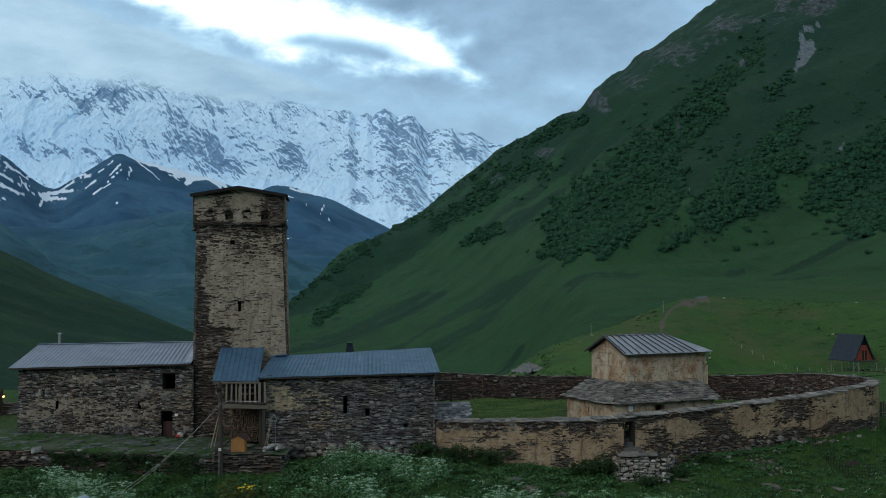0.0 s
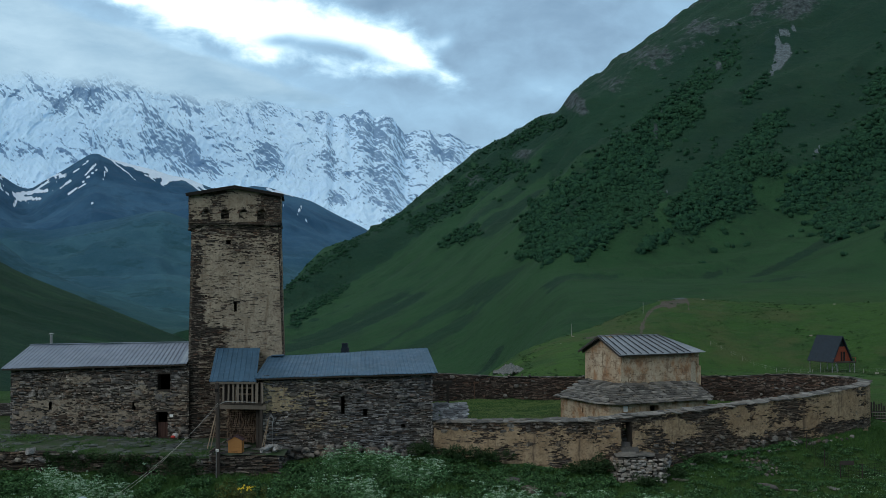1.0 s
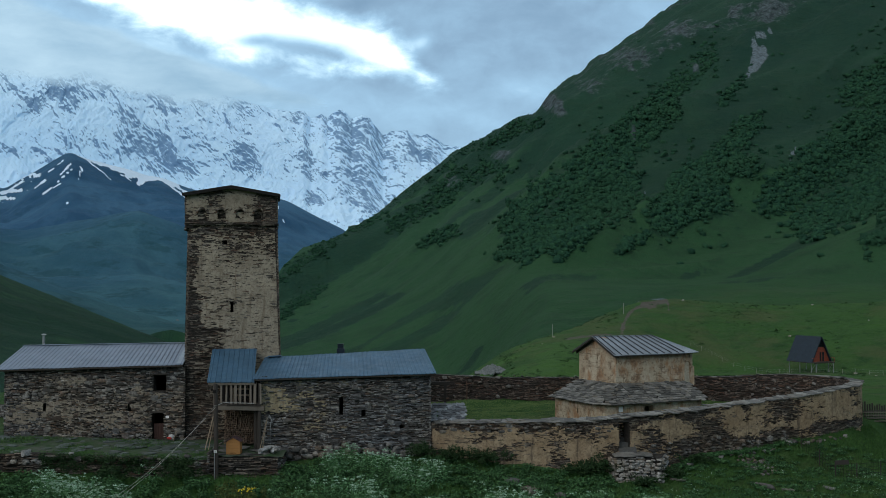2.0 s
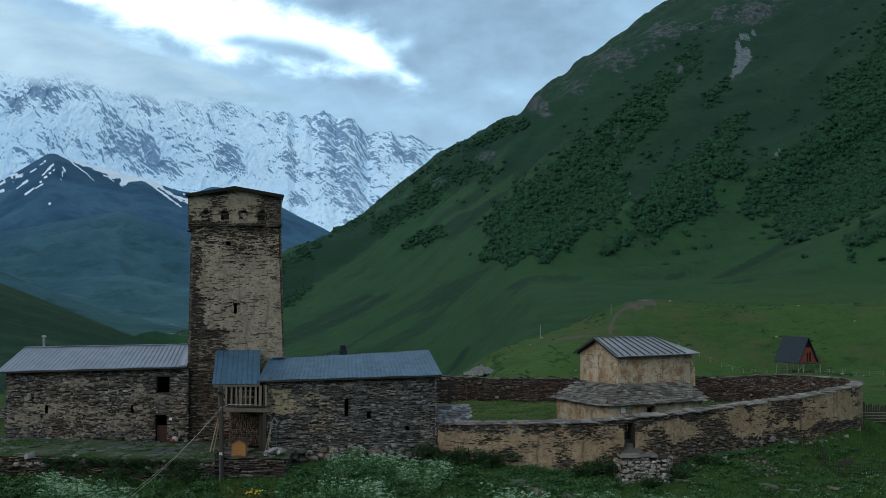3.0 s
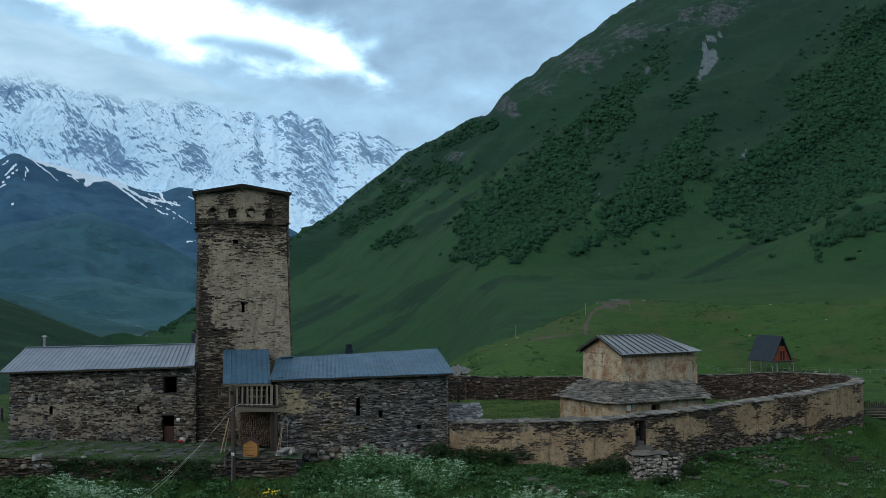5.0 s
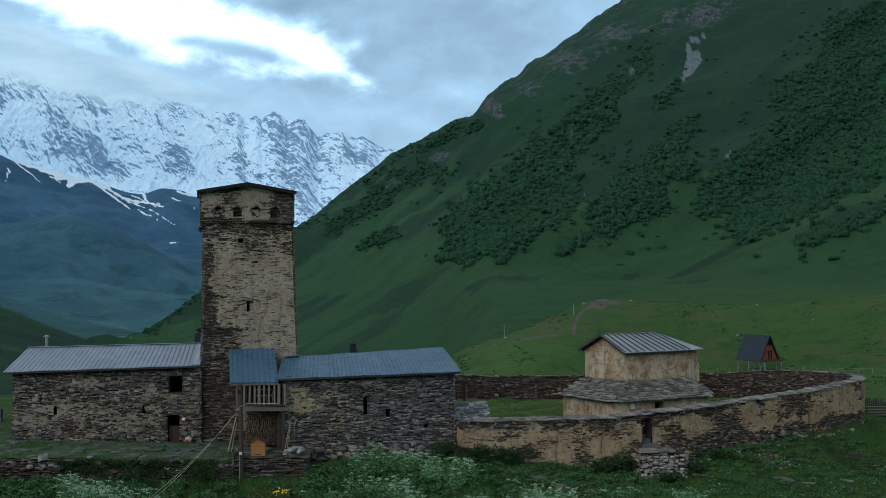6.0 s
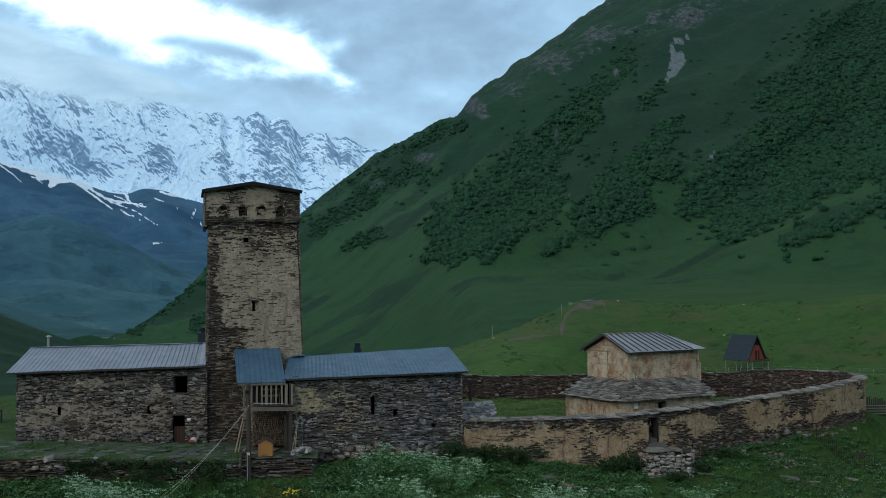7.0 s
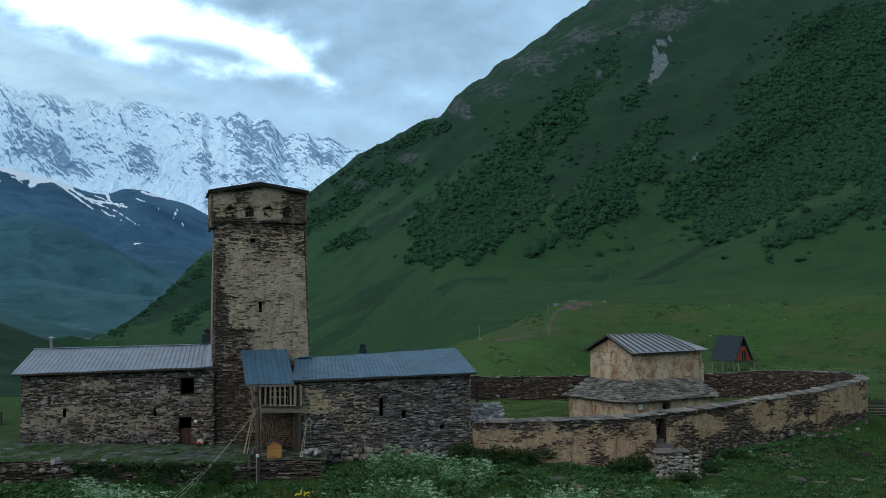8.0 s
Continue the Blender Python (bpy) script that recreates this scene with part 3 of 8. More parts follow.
def far_z(az, r):
    x, y = r * np.sin(np.radians(az)), r * np.cos(np.radians(az))
    base = valley(az, r) + 2.6 * fbm(x / 90, y / 90, 4, 21) * ease(100, 320, r) + 0.35 * fbm(x / 9, y / 9, 3, 22)
    # the grassy knoll at the foot of the slope
    knoll = layer(az, r, valley, [-6, 1.0, 2.2, 3.7, 6.1, 8.15, 9.4, 10.8, 13, 16.8, 20, 23.9, 30, 60, 90], [-9, -4.6, -3.75, -3.2, -2.45, -1.55, -1.08, -0.95, -1.1, -1.28, -1.15, -0.8, -0.5, 0, 0],
          ([-6, 4, 10, 13, 30], [215, 235, 278, 293, 293]), ([-6, 4, 9, 14, 30], [300, 315, 345, 352, 340]), ([-6, 4, 12, 30], [0.75, 0.7, 0.8, 0.8]), 31, 4.0)
    # the long green slope
    slope = layer(az, r, valley, *HILL)
    # the dark green near shoulder across the valley
    shoulder = layer(az, r, valley, [-90, -40, -25.4, -22.7, -20, -16, -12.5], [6, 5, 1.6, 0.2, -0.96, -2.75, -4.4],
          ([-40, -12], [230, 330]), ([-40, -12], [950, 800]), ([-40, -12], [1.0, 1.0]), 51, 9)
    foothill = layer(az, r, valley, [-90, -40, -25.4, -22.7, -20, -16.4, -13, -9], [9, 8, 3.0, 0.77, -0.38, -1.93, -2.7, -3.4],
          ([-40, -9], [1000, 1300]), ([-40, -9], [1950, 1700]), ([-40, -9], [0.9, 0.9]), 61, 26)
    hump = layer(az, r, valley, [-40, -22, -18.9, -16.4, -14.5, -12.6, -11, -9, -5], [3, 2.6, 3.2, 3.7, 3.0, 2.0, 1.1, 0.0, -2.2],
          ([-40, 0], [1700, 1700]), ([-40, 0], [2550, 2350]), ([-40, 0], [1.0, 1.0]), 71, 40)
    # the peak with snow gullies
    peak = layer(az, r, valley, *PEAK,
          ([-40, 2], [2100, 2000]), ([-40, 2], [3350, 3250]), ([-40, 2], [1.1, 1.1]), 81, 36)
    z = base
    for h in (knoll, slope, shoulder, foothill, hump, peak):
        k = np.minimum(0.6 + 0.02 * np.maximum(r - 230, 0), 24)
        z = np.maximum(z, h) + np.maximum(k - np.abs(z - h), 0) ** 2 / k / 4
    return z


def land_z(x, y):
    r, az = np.hypot(x, y), np.degrees(np.arctan2(x, y))
    w = ease(92, 150, r)
    return near_z(x, y) * (1 - w) + far_z(az, r) * w


# snow in the gullies of the dark peaks: bearing, elevation, to bearing, elevation, half width, degrees
GULLIES_WEST = [
    (-20.04, 6.09, -20.86, 5.35, 0.04), (-19.7, 5.9, -20.17, 5.37, 0.06), (-19.62, 5.67, -20.99, 4.35, 0.03), (-19.2, 5.76, -19.12, 5.59, 0.07), (-19.23, 5.53, -19.31, 5.16, 0.045),
    (-18.98, 6.29, -17.74, 5.19, 0.04), (-20.91, 5.06, -21.35, 4.68, 0.07), (-20.17, 4.94, -20.91, 4.44, 0.035), (-17.24, 5.46, -16.78, 5.12, 0.035), (-25.38, 5.33, -23.81, 4.29, 0.06),
    (-25.37, 4.72, -24.33, 4.27, 0.09), (-25.12, 5.84, -24.07, 4.98, 0.06), (-23.54, 4.29, -22.0, 4.55, 0.11), (-23.41, 4.01, -23.54, 3.7, 0.07), (-23.28, 4.16, -22.34, 4.12, 0.13),
    (-21.4, 5.37, -22.88, 4.96, 0.06), (-21.94, 4.98, -22.75, 4.4, 0.06), (-19.89, 3.88, -19.75, 4.05, 0.04), (-25.37, 4.05, -25.06, 4.01, 0.05),
]
GULLIES_EAST = [
    (-10.23, 4.16, -10.2, 3.83, 0.035), (-9.24, 3.95, -9.45, 3.47, 0.045), (-9.01, 3.26, -8.98, 3.05, 0.035), (-11.35, 4.48, -10.85, 4.33, 0.035), (-11.0, 4.84, -9.72, 4.46, 0.07),
    (-15.42, 5.35, -13.39, 3.86, 0.06), (-14.62, 5.03, -13.53, 4.25, 0.07), (-13.8, 4.42, -11.74, 4.05, 0.07), (-12.9, 4.84, -12.49, 4.21, 0.09), (-13.5, 4.2, -11.9, 4.2, 0.035), (-13.3, 4.6, -12.1, 4.0, 0.03), (-14.2, 4.6, -12.7, 3.95, 0.035), (-12.43, 3.87, -11.16, 3.13, 0.035),
    (-11.38, 2.15, -10.99, 2.21, 0.05), (-16.74, 5.95, -16.35, 5.38, 0.09), (-16.22, 5.83, -14.62, 4.89, 0.07), (-10.63, 4.94, -9.98, 4.54, 0.07), (-12.98, 3.86, -12.02, 3.3, 0.035),
]
CRAGS = [(5.1, 9.45, 0.45, 0.5, 1.2), (5.6, 9.1, 0.4, 0.5, 1.0), (-0.1, 5.35, 0.55, 0.4, 0.8), (2.6, 6.6, 0.8, 0.35, 0.8), (9.3, 11.6, 1.9, 0.8, 0.7), (16.5, 13.5, 1.1, 0.55, 1.0),
         (14.7, 13.7, 0.8, 0.4, 0.8), (9.45, 7.55, 0.2, 0.4, 0.8), (12.7, 10.8, 0.2, 0.3, 0.9), (7.2, 10.2, 1.2, 0.5, 0.6), (11.5, 12.9, 1.5, 0.7, 0.8)]
# shrub woods in belts that climb to the right: bearing, elevation, to bearing, elevation, half width
WOODS_WEST = [
    (3.53, 1.89, 6.5, 3.35, 0.75), (5.32, 2.32, 8.85, 4.78, 0.85), (2.65, 2.95, 5.34, 5.15, 0.37), (6.51, 4.53, 9.75, 7.97, 0.8), (8.28, 6.27, 11.19, 8.78, 0.65),
    (10.05, 8.83, 13.48, 11.51, 0.4), (8.88, 7.71, 12.34, 10.44, 0.34), (10.75, 3.25, 12.26, 3.9, 0.42), (10.99, 3.57, 13.39, 4.67, 0.77), (11.99, 4.85, 14.79, 6.06, 0.6),
    (13.13, 5.97, 15.63, 7.86, 0.28), (14.0, 9.22, 15.12, 10.28, 0.2), (14.95, 7.9, 15.77, 8.0, 0.2),
]
WOODS_CREST = [
    (-5.48, 2.93, -0.64, 6.2, 0.3), (-0.03, 6.7, 3.58, 8.5, 0.22), (-3.37, 2.99, -0.35, 4.47, 0.31), (-1.56, 2.07, -0.05, 2.67, 0.2), (8.6, 1.5, 9.97, 2.3, 0.13),
    (-9.68, -2.09, -6.99, -0.31, 0.23), (-0.95, 4.78, 2.37, 6.09, 0.37), (1.48, 7.14, 4.48, 8.27, 0.2), (-12.8, -2.4, -6.08, 2.45, 0.18),
]
WOODS_EAST = [
    (16.34, 3.97, 19.51, 5.78, 0.62), (18.05, 2.9, 22.27, 4.82, 0.62), (19.08, 5.51, 22.33, 8.53, 0.9), (21.86, 4.98, 25.56, 8.21, 1.2), (20.54, 9.19, 23.76, 11.8, 0.45), (23.03, 9.2, 26.89, 11.96, 1.2),
    (24.45, 5.6, 26.8, 7.16, 0.45), (23.63, 12.23, 26.92, 13.7, 0.8), (22.81, 4.38, 24.98, 5.29, 0.22), (20.85, 1.92, 24.68, 3.32, 0.15), (25.56, 8.35, 28.5, 11.0, 1.2), (26.5, 5.0, 29.0, 7.5, 1.0),
]
# lush swathes of grass under the woods
SWATHES = [(-0.67, 1.62, 3.55, 4.58, 0.8), (7.36, 1.56, 10.55, 2.7, 0.6), (10.55, 2.4, 15.59, 4.46, 0.6), (13.35, 1.2, 17.7, 2.56, 0.7), (-5.49, -0.17, -0.66, 1.92, 0.6),
           (5.0, -0.21, 12.22, 0.63, 0.9), (4.5, 0.5, 13.0, 1.3, 0.7), (19.02, 2.0, 24.3, 4.75, 0.35), (20.13, 0.82, 26.59, 3.26, 0.7), (22.09, 2.24, 26.61, 4.66, 0.45)]


def along(az, el, a0, e0, a1, e1):
    """Distance in degrees from a line on the sky, and how far along it."""
    f = np.clip(((az - a0) * (a1 - a0) + (el - e0) * (e1 - e0)) / ((a1 - a0) ** 2 + (e1 - e0) ** 2), 0, 1)
    return np.hypot(az - a0 - f * (a1 - a0), el - e0 - f * (e1 - e0)), f


def wood_density(az, el):
    d = np.full(np.shape(az), -9.0)
    for a0, e0, a1, e1, hw in WOODS_WEST + WOODS_CREST + WOODS_EAST:
        d = np.maximum(d, 1 - along(az, el, a0, e0, a1, e1)[0] / (1.2 * hw))
    u, v = 0.77 * az + 0.64 * el, -0.64 * az + 0.77 * el
    ragged = 0.9 * fbm(u * 0.55, v * 1.5, 4, 911) + 0.5 * fbm(u * 2.0, v * 4.0, 3, 912)
    return np.maximum(np.clip(0.45 + 1.5 * d + 0.8 * ragged, 0, 1) * (d > -0.7), 0.13 * ease(-2.2, -0.4, d) * (ragged > 0.0) * ease(1.8, 3.6, el))


def build_land():
    az = np.concatenate([np.arange(-180, -32, 4.0), np.arange(-32, -27, 0.2), np.arange(-27, -2, 0.062), np.arange(-2, 30, 0.1), np.arange(30, 32, 0.4), np.arange(32, 177, 4.0), [180.0]])
    r = [0.05, 0.5, 1.2, 2.2, 3.4, 4.6, 6.0]
    while r[-1] < 3650:
        r.append(r[-1] * (1.03 if r[-1] < 40 else 1.0085 if r[-1] < 110 else 1.0105 if r[-1] < 2300 else 1.0035))
    r = np.array(r + [3800, 4100, 4500, 4900])
    A, R = np.meshgrid(az, r)
    X, Y = R * np.sin(np.radians(A)), R * np.cos(np.radians(A))
    Z = land_z(X, Y)
    n, m = Z.shape
    verts = np.stack([X, Y, Z], -1).reshape(-1, 3)
    i = np.arange(n * m).reshape(n, m)
    quads = np.stack([i[:-1, :-1], i[1:, :-1], i[1:, 1:], i[:-1, 1:]], -1).reshape(-1, 4)[:, ::-1]
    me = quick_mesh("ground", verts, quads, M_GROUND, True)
    el = np.degrees(np.arctan2(Z - EYE_Z, R))
    down = fbm(X / 45, Z / 220, 5, 91)
    hill = ease(-16, -6, layer(A, R, valley, *HILL) - Z) * ease(-14.5, -13.5, A)
    # haze mask: strong on slopes across the valley, slight on the long hill
    far_haze = ease(850, 1800, R) * (1 - hill) + hill * (0.06 * ease(600, 1400, R) + 0.05 * ease(1500, 2800, R))
    high = ease(2450, 2600, R)
    below = soft(A, PEAK[0], PEAK[1], 0.25) - el
    drift = fbm(A * 1.6, el * 3.0, 5, 96)
    # snow lies in narrow gullies, and along the sheltered side of the shoulder
    wav, fray = 0.05 * fbm(A * 2.2, el * 2.2, 4, 95), fbm(A * 7, el * 7, 3, 97)
    snow = np.zeros_like(Z)
    for a0, e0, a1, e1, wide in GULLIES_WEST + GULLIES_EAST:
        gap, f = along(A + wav, el + 0.7 * wav, a0, e0, a1, e1)
        snow = np.maximum(snow, ease(1.5, 0.6, gap / (wide * (0.95 - 0.4 * f) * (1 + 0.5 * fray))))
    strip = soft(A, [-19.7, -19, -18, -17, -16.4, -15.9, -15, -14.2], [0, 0.10, 0.22, 0.42, 0.55, 0.3, 0.22, 0], 0.3) * (1 + 0.35 * drift) + 0.05 * fray * (A > -19) * (A < -14.5)
    snow = np.maximum(snow, ease(0.03, -0.03, below - strip) * (strip > 0.04))
    snow = np.maximum(snow, ease(0.05, 0.3, fray + 0.9 * drift - 0.2) * ease(-20.8, -21.4, A) * ease(1.2, 0.4, below))
    snow = 0.9 * snow * high
    # crags on the ridge and the crest, drawn out down the slope
    cc, dd = 0.62 * X - 0.78 * Y, -0.78 * X - 0.62 * Y
    cc = cc + 40 * fbm(X / 400, Y / 400, 3, 46)
    crag = fbm(cc / 26, dd / 90, 5, 93)
    rock = np.zeros_like(Z)
    for a, e, wa, we, k in CRAGS:
        rock = np.maximum(rock, k * np.exp(-(((A - a) / wa) ** 2 + ((el - e) / we) ** 2)))
    top = ease(7.6, 11.0, el - 0.30 * (A - 5)) * ease(3.5, 6, A) * ease(28, 19, A)
    rock = np.maximum(rock * ease(-1.1, -0.3, crag), 0.5 * top * ease(-0.3, 0.3, crag))
    rock = np.where(R > 420, rock, 0)
    verts[:, 2] += (26 * rock * (ridged(cc / 30, dd / 80, 4, 94) - 0.55)).ravel()
    me.vertices.foreach_set("co", verts.astype(np.float32).ravel())
    me.update()
    rock = 0.95 * rock
    bare = np.zeros_like(Z)
    for a0, e0, a1, e1, w0, w1 in ((15.95, 11.45, 15.65, 10.85, 0.46, 0.22), (15.6, 10.8, 15.1, 10.25, 0.14, 0.04), (15.85, 12.3, 16.5, 12.5, 0.16, 0.1), (15.75, 12.25, 15.6, 11.9, 0.1, 0.14), (17.3, 6.25, 17.75, 6.85, 0.07, 0.035)):
        gap, f = along(A, el, a0, e0, a1, e1)
        bare = np.maximum(bare, ease(1.35, 0.75, gap / (w0 + (w1 - w0) * f) + 0.3 * down) * (R > 450))
    # the two streaks near bearing -14 are painted glints of the river
    tracks_and_glints = ((5.5, -3.1, 8.2, -2.75, 0.06), (10.75, -1.08, 9.6, -1.3, 0.14), (9.6, -1.3, 8.9, -1.7, 0.1), (8.9, -1.7, 8.55, -2.3, 0.09), (8.55, -2.3, 8.45, -2.75, 0.1),
              (10.4, -1.25, 9.9, -1.45, 0.09), (10.9, -1.2, 10.95, -1.7, 0.05), (-14.6, -1.95, -13.5, -2.3, 0.018), (-14.2, -2.62, -13.6, -2.66, 0.018), (9.5, 3.0, 10.3, 5.6, 0.03))
    for a0, e0, a1, e1, wide in tracks_and_glints:
        gap, f = along(A, el, a0, e0, a1, e1)
        bare = np.maximum(bare, 0.95 * np.exp(-(((gap + 0.02 * down) / (wide * (1.25 if a0 > 0 else 1.0))) ** 2)) * (R > 250))
    upland = (ease(348, 372, R) * ease(15, 10, A) + ease(350, 640, R) * ease(10, 15, A)) * ease(-14, -12.5, A) * 0.95 + ease(140, 260, R) * ease(-12.5, -14, A)
    # lush strips in the folds of the slope, contrast raised to imitate fold shading; scrub under and between the woods
    swathe = np.zeros_like(Z)
    for a0, e0, a1, e1, hw in SWATHES:
        swathe = np.maximum(swathe, ease(1.3, 0.3, along(A, el, a0, e0, a1, e1)[0] / hw + 0.4 * drift))
    lush = ease(-0.15, 0.35, 0.6 * swathe - 0.1 + 1.5 * fbm(cc / 75, dd / 520, 4, 191) + 0.85 * fbm(cc / 24, dd / 160, 4, 192) + 0.3 * ease(3.2, 1.2, el)) * (0.4 + 0.6 * ease(-14.5, -12, A)) * (0.25 + 0.75 * ease(9, 3, el))
    # the foot of the slope: shading of long folds that climb to the right, put into the grass colour
    fold_shading = fbm((0.89 * A + 0.45 * el) * 0.16, (0.89 * el - 0.45 * A) * 1.7, 5, 194)
    lush = np.maximum(lush, ease(3.0, 1.6, el) * ease(-7, -1, A) * (0.05 + 0.9 * ease(-0.25, 0.25, fold_shading)))
    scrub = np.where(R > 450, wood_density(A, el), 0) * 1.2 + 0.35 * (R > 450) * ease(0.1, 0.7, fbm(cc / 40, dd / 110, 5, 193)) * ease(1.0, 3.5, el)
    for name, values in (("upland", upland), ("far_haze", far_haze), ("snow", snow), ("rock", rock), ("bare", bare), ("lush", lush), ("scrub", scrub), ("vale", np.maximum(ease(2.6, -1.5, el), 0.75 * ease(2620, 2250, R)))):
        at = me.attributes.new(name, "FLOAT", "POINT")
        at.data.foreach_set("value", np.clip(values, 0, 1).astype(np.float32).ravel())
    ob = new("ground", me)
    tagged(ob, "green mountain meadow rising into steep grassy slopes", "ground", kind="structure")
    return az, r, el


LAND_AZ, LAND_R, LAND_EL = build_land()
LAND_SEEN = np.maximum.accumulate(np.where(LAND_R[:, None] < 120, -90, LAND_EL), axis=0)


def on_slope(az, el):
    """The places on the land that are seen at bearings and elevations, and which of them exist."""
    j = np.clip(np.searchsorted(LAND_AZ, az), 0, len(LAND_AZ) - 1)
    k = np.array([np.searchsorted(LAND_SEEN[:, b], e) for b, e in zip(j, el)], int)
    hit = k < len(LAND_R) - 6
    k = np.minimum(k, len(LAND_R) - 1)
    r = LAND_R[k] - (LAND_R[k] - LAND_R[k - 1]) * hash2(np.floor(az * 977), np.floor(el * 1013), 7)
    x, y = r * np.sin(np.radians(az)), r * np.cos(np.radians(az))
    return x, y, land_z(x, y), r, hit


# rocky parts of the snow wall: bearing, elevation, half sizes, how bare
ROCKY_WEST = [(-23.8, 9.6, 0.7, 0.35, 0.8), (-21.6, 9.0, 0.75, 0.8, 1.1), (-20.0, 9.4, 0.9, 1.0, 1.2), (-18.2, 10.0, 0.9, 0.7, 0.9), (-16.8, 8.9, 0.9, 1.1, 0.9), (-15.2, 9.1, 0.7, 0.9, 0.9),
              (-13.3, 9.0, 0.6, 0.9, 0.9), (-16.2, 7.0, 1.3, 0.6, 1.0), (-14.9, 6.3, 0.8, 0.7, 1.0), (-19.2, 7.1, 1.6, 0.35, 0.5), (-22.4, 6.5, 1.2, 0.25, 0.9), (-24.0, 6.7, 0.6, 0.4, 0.5)]
ROCKY_EAST = [(-11.3, 8.5, 0.6, 0.9, 1.0), (-11.0, 6.7, 0.9, 0.9, 1.3), (-13.6, 5.9, 0.6, 0.6, 0.8), (-8.2, 8.5, 0.7, 0.6, 0.9), (-6.3, 8.2, 0.9, 0.8, 1.2), (-4.6, 7.8, 0.9, 0.9, 1.4), (-3.6, 6.9, 0.6, 0.6, 1.3), (-7.8, 6.2, 0.7, 0.9, 0.8),
              (-5.0, 5.6, 1.3, 1.2, 1.0), (-4.4, 4.0, 1.2, 0.8, 0.9), (-7.4, 4.4, 0.5, 0.4, 1.1), (-2.0, 7.3, 1.1, 0.6, 0.8), (-1.3, 6.7, 0.9, 0.5, 0.9), (-5.6, 7.0, 0.7, 0.5, 0.9)]
SNOWY = [(-23.5, 8.0, 1.9, 0.9, 1.3), (-18.6, 8.6, 0.9, 0.6, 0.9), (-9.9, 7.0, 0.45, 1.6, 1.3), (-18.8, 8.0, 1.6, 0.5, 0.6), (-12.3, 7.2, 0.7, 0.7, 0.5), (-6.3, 3.6, 0.9, 0.35, 1.6), (-9.0, 4.9, 1.6, 0.4, 1.2), (-12.5, 5.2, 1.4, 0.3, 1.2), (-22.5, 5.7, 2.5, 0.45, 1.0)]


def build_snow_wall():
    az = np.concatenate([np.arange(-40, -27, 0.2), np.arange(-27, 2, 0.034), np.arange(2, 6.01, 0.2)])
    s = np.linspace(0, 1.10, 290)
    A, S = np.meshgrid(az, s)
    el = crest(A, [-40, -25.41, -23.84, -21.97, -19.64, -17.25, -15.53, -13.5, -11.52, -9.65, -8.46, -7.92, -7.56, -6.96, -6.65, -6.29, -5.99, -5.69, -5.39, -4.84, -4.39, -4.09, -3.73, -3.19, -2.43, -1.68, -1.37, -0.77, -0.47, 0.28, 6],
               [10.6, 10.9, 10.9, 11.2, 11.5, 11.2, 10.6, 10.0, 9.55, 9.05, 8.89, 9.0, 8.6, 8.8, 8.65, 8.97, 9.08, 8.91, 8.58, 8.8, 8.6, 8.17, 7.75, 7.95, 8.0, 7.68, 7.82, 7.5, 7.24, 7.13, 6.2])
    arc, zz = A * np.pi / 180 * 4400, S * 820
    prof = np.where(S < 1, 0.80 * S**1.25 + 0.20 * S, 1 - (S - 1) * 2.2)
    # buttresses, ribs that lean both ways between couloirs, and broken steps
    wx, wy = 55 * fbm(arc / 170, zz / 170, 4, 251), 55 * fbm(arc / 170, zz / 170, 4, 252)
    big = ridged((arc + 0.3 * zz + 1.3 * wx) / 250, (zz + wy) / 420, 2, 201)
    mid = np.maximum(ridged((arc + 0.55 * zz + wx) / 92, (zz - 0.3 * arc + wy) / 190, 2, 205), ridged((arc - 0.6 * zz + wx) / 84, (zz + 0.3 * arc - wy) / 170, 2, 206))
    low = np.maximum(ridged((arc + 0.7 * zz + 0.8 * wx) / 32, (zz - 0.5 * arc + wy) / 48, 3, 211), ridged((arc - 0.7 * zz + 0.8 * wx) / 28, (zz + 0.5 * arc - wy) / 44, 3, 212))
    tiny = np.maximum(ridged((arc + 0.8 * zz + 0.2 * wx) / 14, (zz - 0.6 * arc + 0.2 * wy) / 18, 2, 215), ridged((arc - 0.8 * zz + 0.2 * wx) / 13, (zz + 0.6 * arc - 0.2 * wy) / 17, 2, 216))
    fine = fbm((arc + wx) / 16, (zz + wy) / 13, 3, 221)
    out = 110 * big + 46 * mid + 20 * low + 9 * tiny + 3 * fine
    fade = np.clip(S * 3, 0, 1)
    bulge = 0.55 * (out - 130) * fade * np.where(S > 0.9, np.clip(1.3 - 3 * (S - 0.9), 0.3, 1), 1)
    R = 3700 + 1030 * S - bulge
    top = EYE_Z + (4730 - bulge) * np.tan(np.radians(el))
    Z = 60 + (top - 60) * prof + (4 * (low - 0.6) + 2 * (tiny - 0.6) + 2 * fine) * fade
    X, Y = R * np.sin(np.radians(A)), R * np.cos(np.radians(A))
    n, m = Z.shape
    i = np.arange(n * m).reshape(n, m)
    quads = np.stack([i[:-1, :-1], i[1:, :-1], i[1:, 1:], i[:-1, 1:]], -1).reshape(-1, 4)[:, ::-1]
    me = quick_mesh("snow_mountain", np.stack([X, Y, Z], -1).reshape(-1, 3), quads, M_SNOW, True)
    # rock shows where the face is steep and on one flank of each rib, snow lies on ledges and in the couloirs
    gx, gz = np.gradient(out, axis=1) / np.gradient(arc, axis=1), np.gradient(out, axis=0) / np.gradient(zz, axis=0)
    # signed sideways term puts rock on one flank of each rib, imitating side light
    steep = gz + 0.55 * gx + 0.35 * np.abs(gx)
    steep = np.clip((steep - steep.mean()) / steep.std(), -2.0, 2.0)
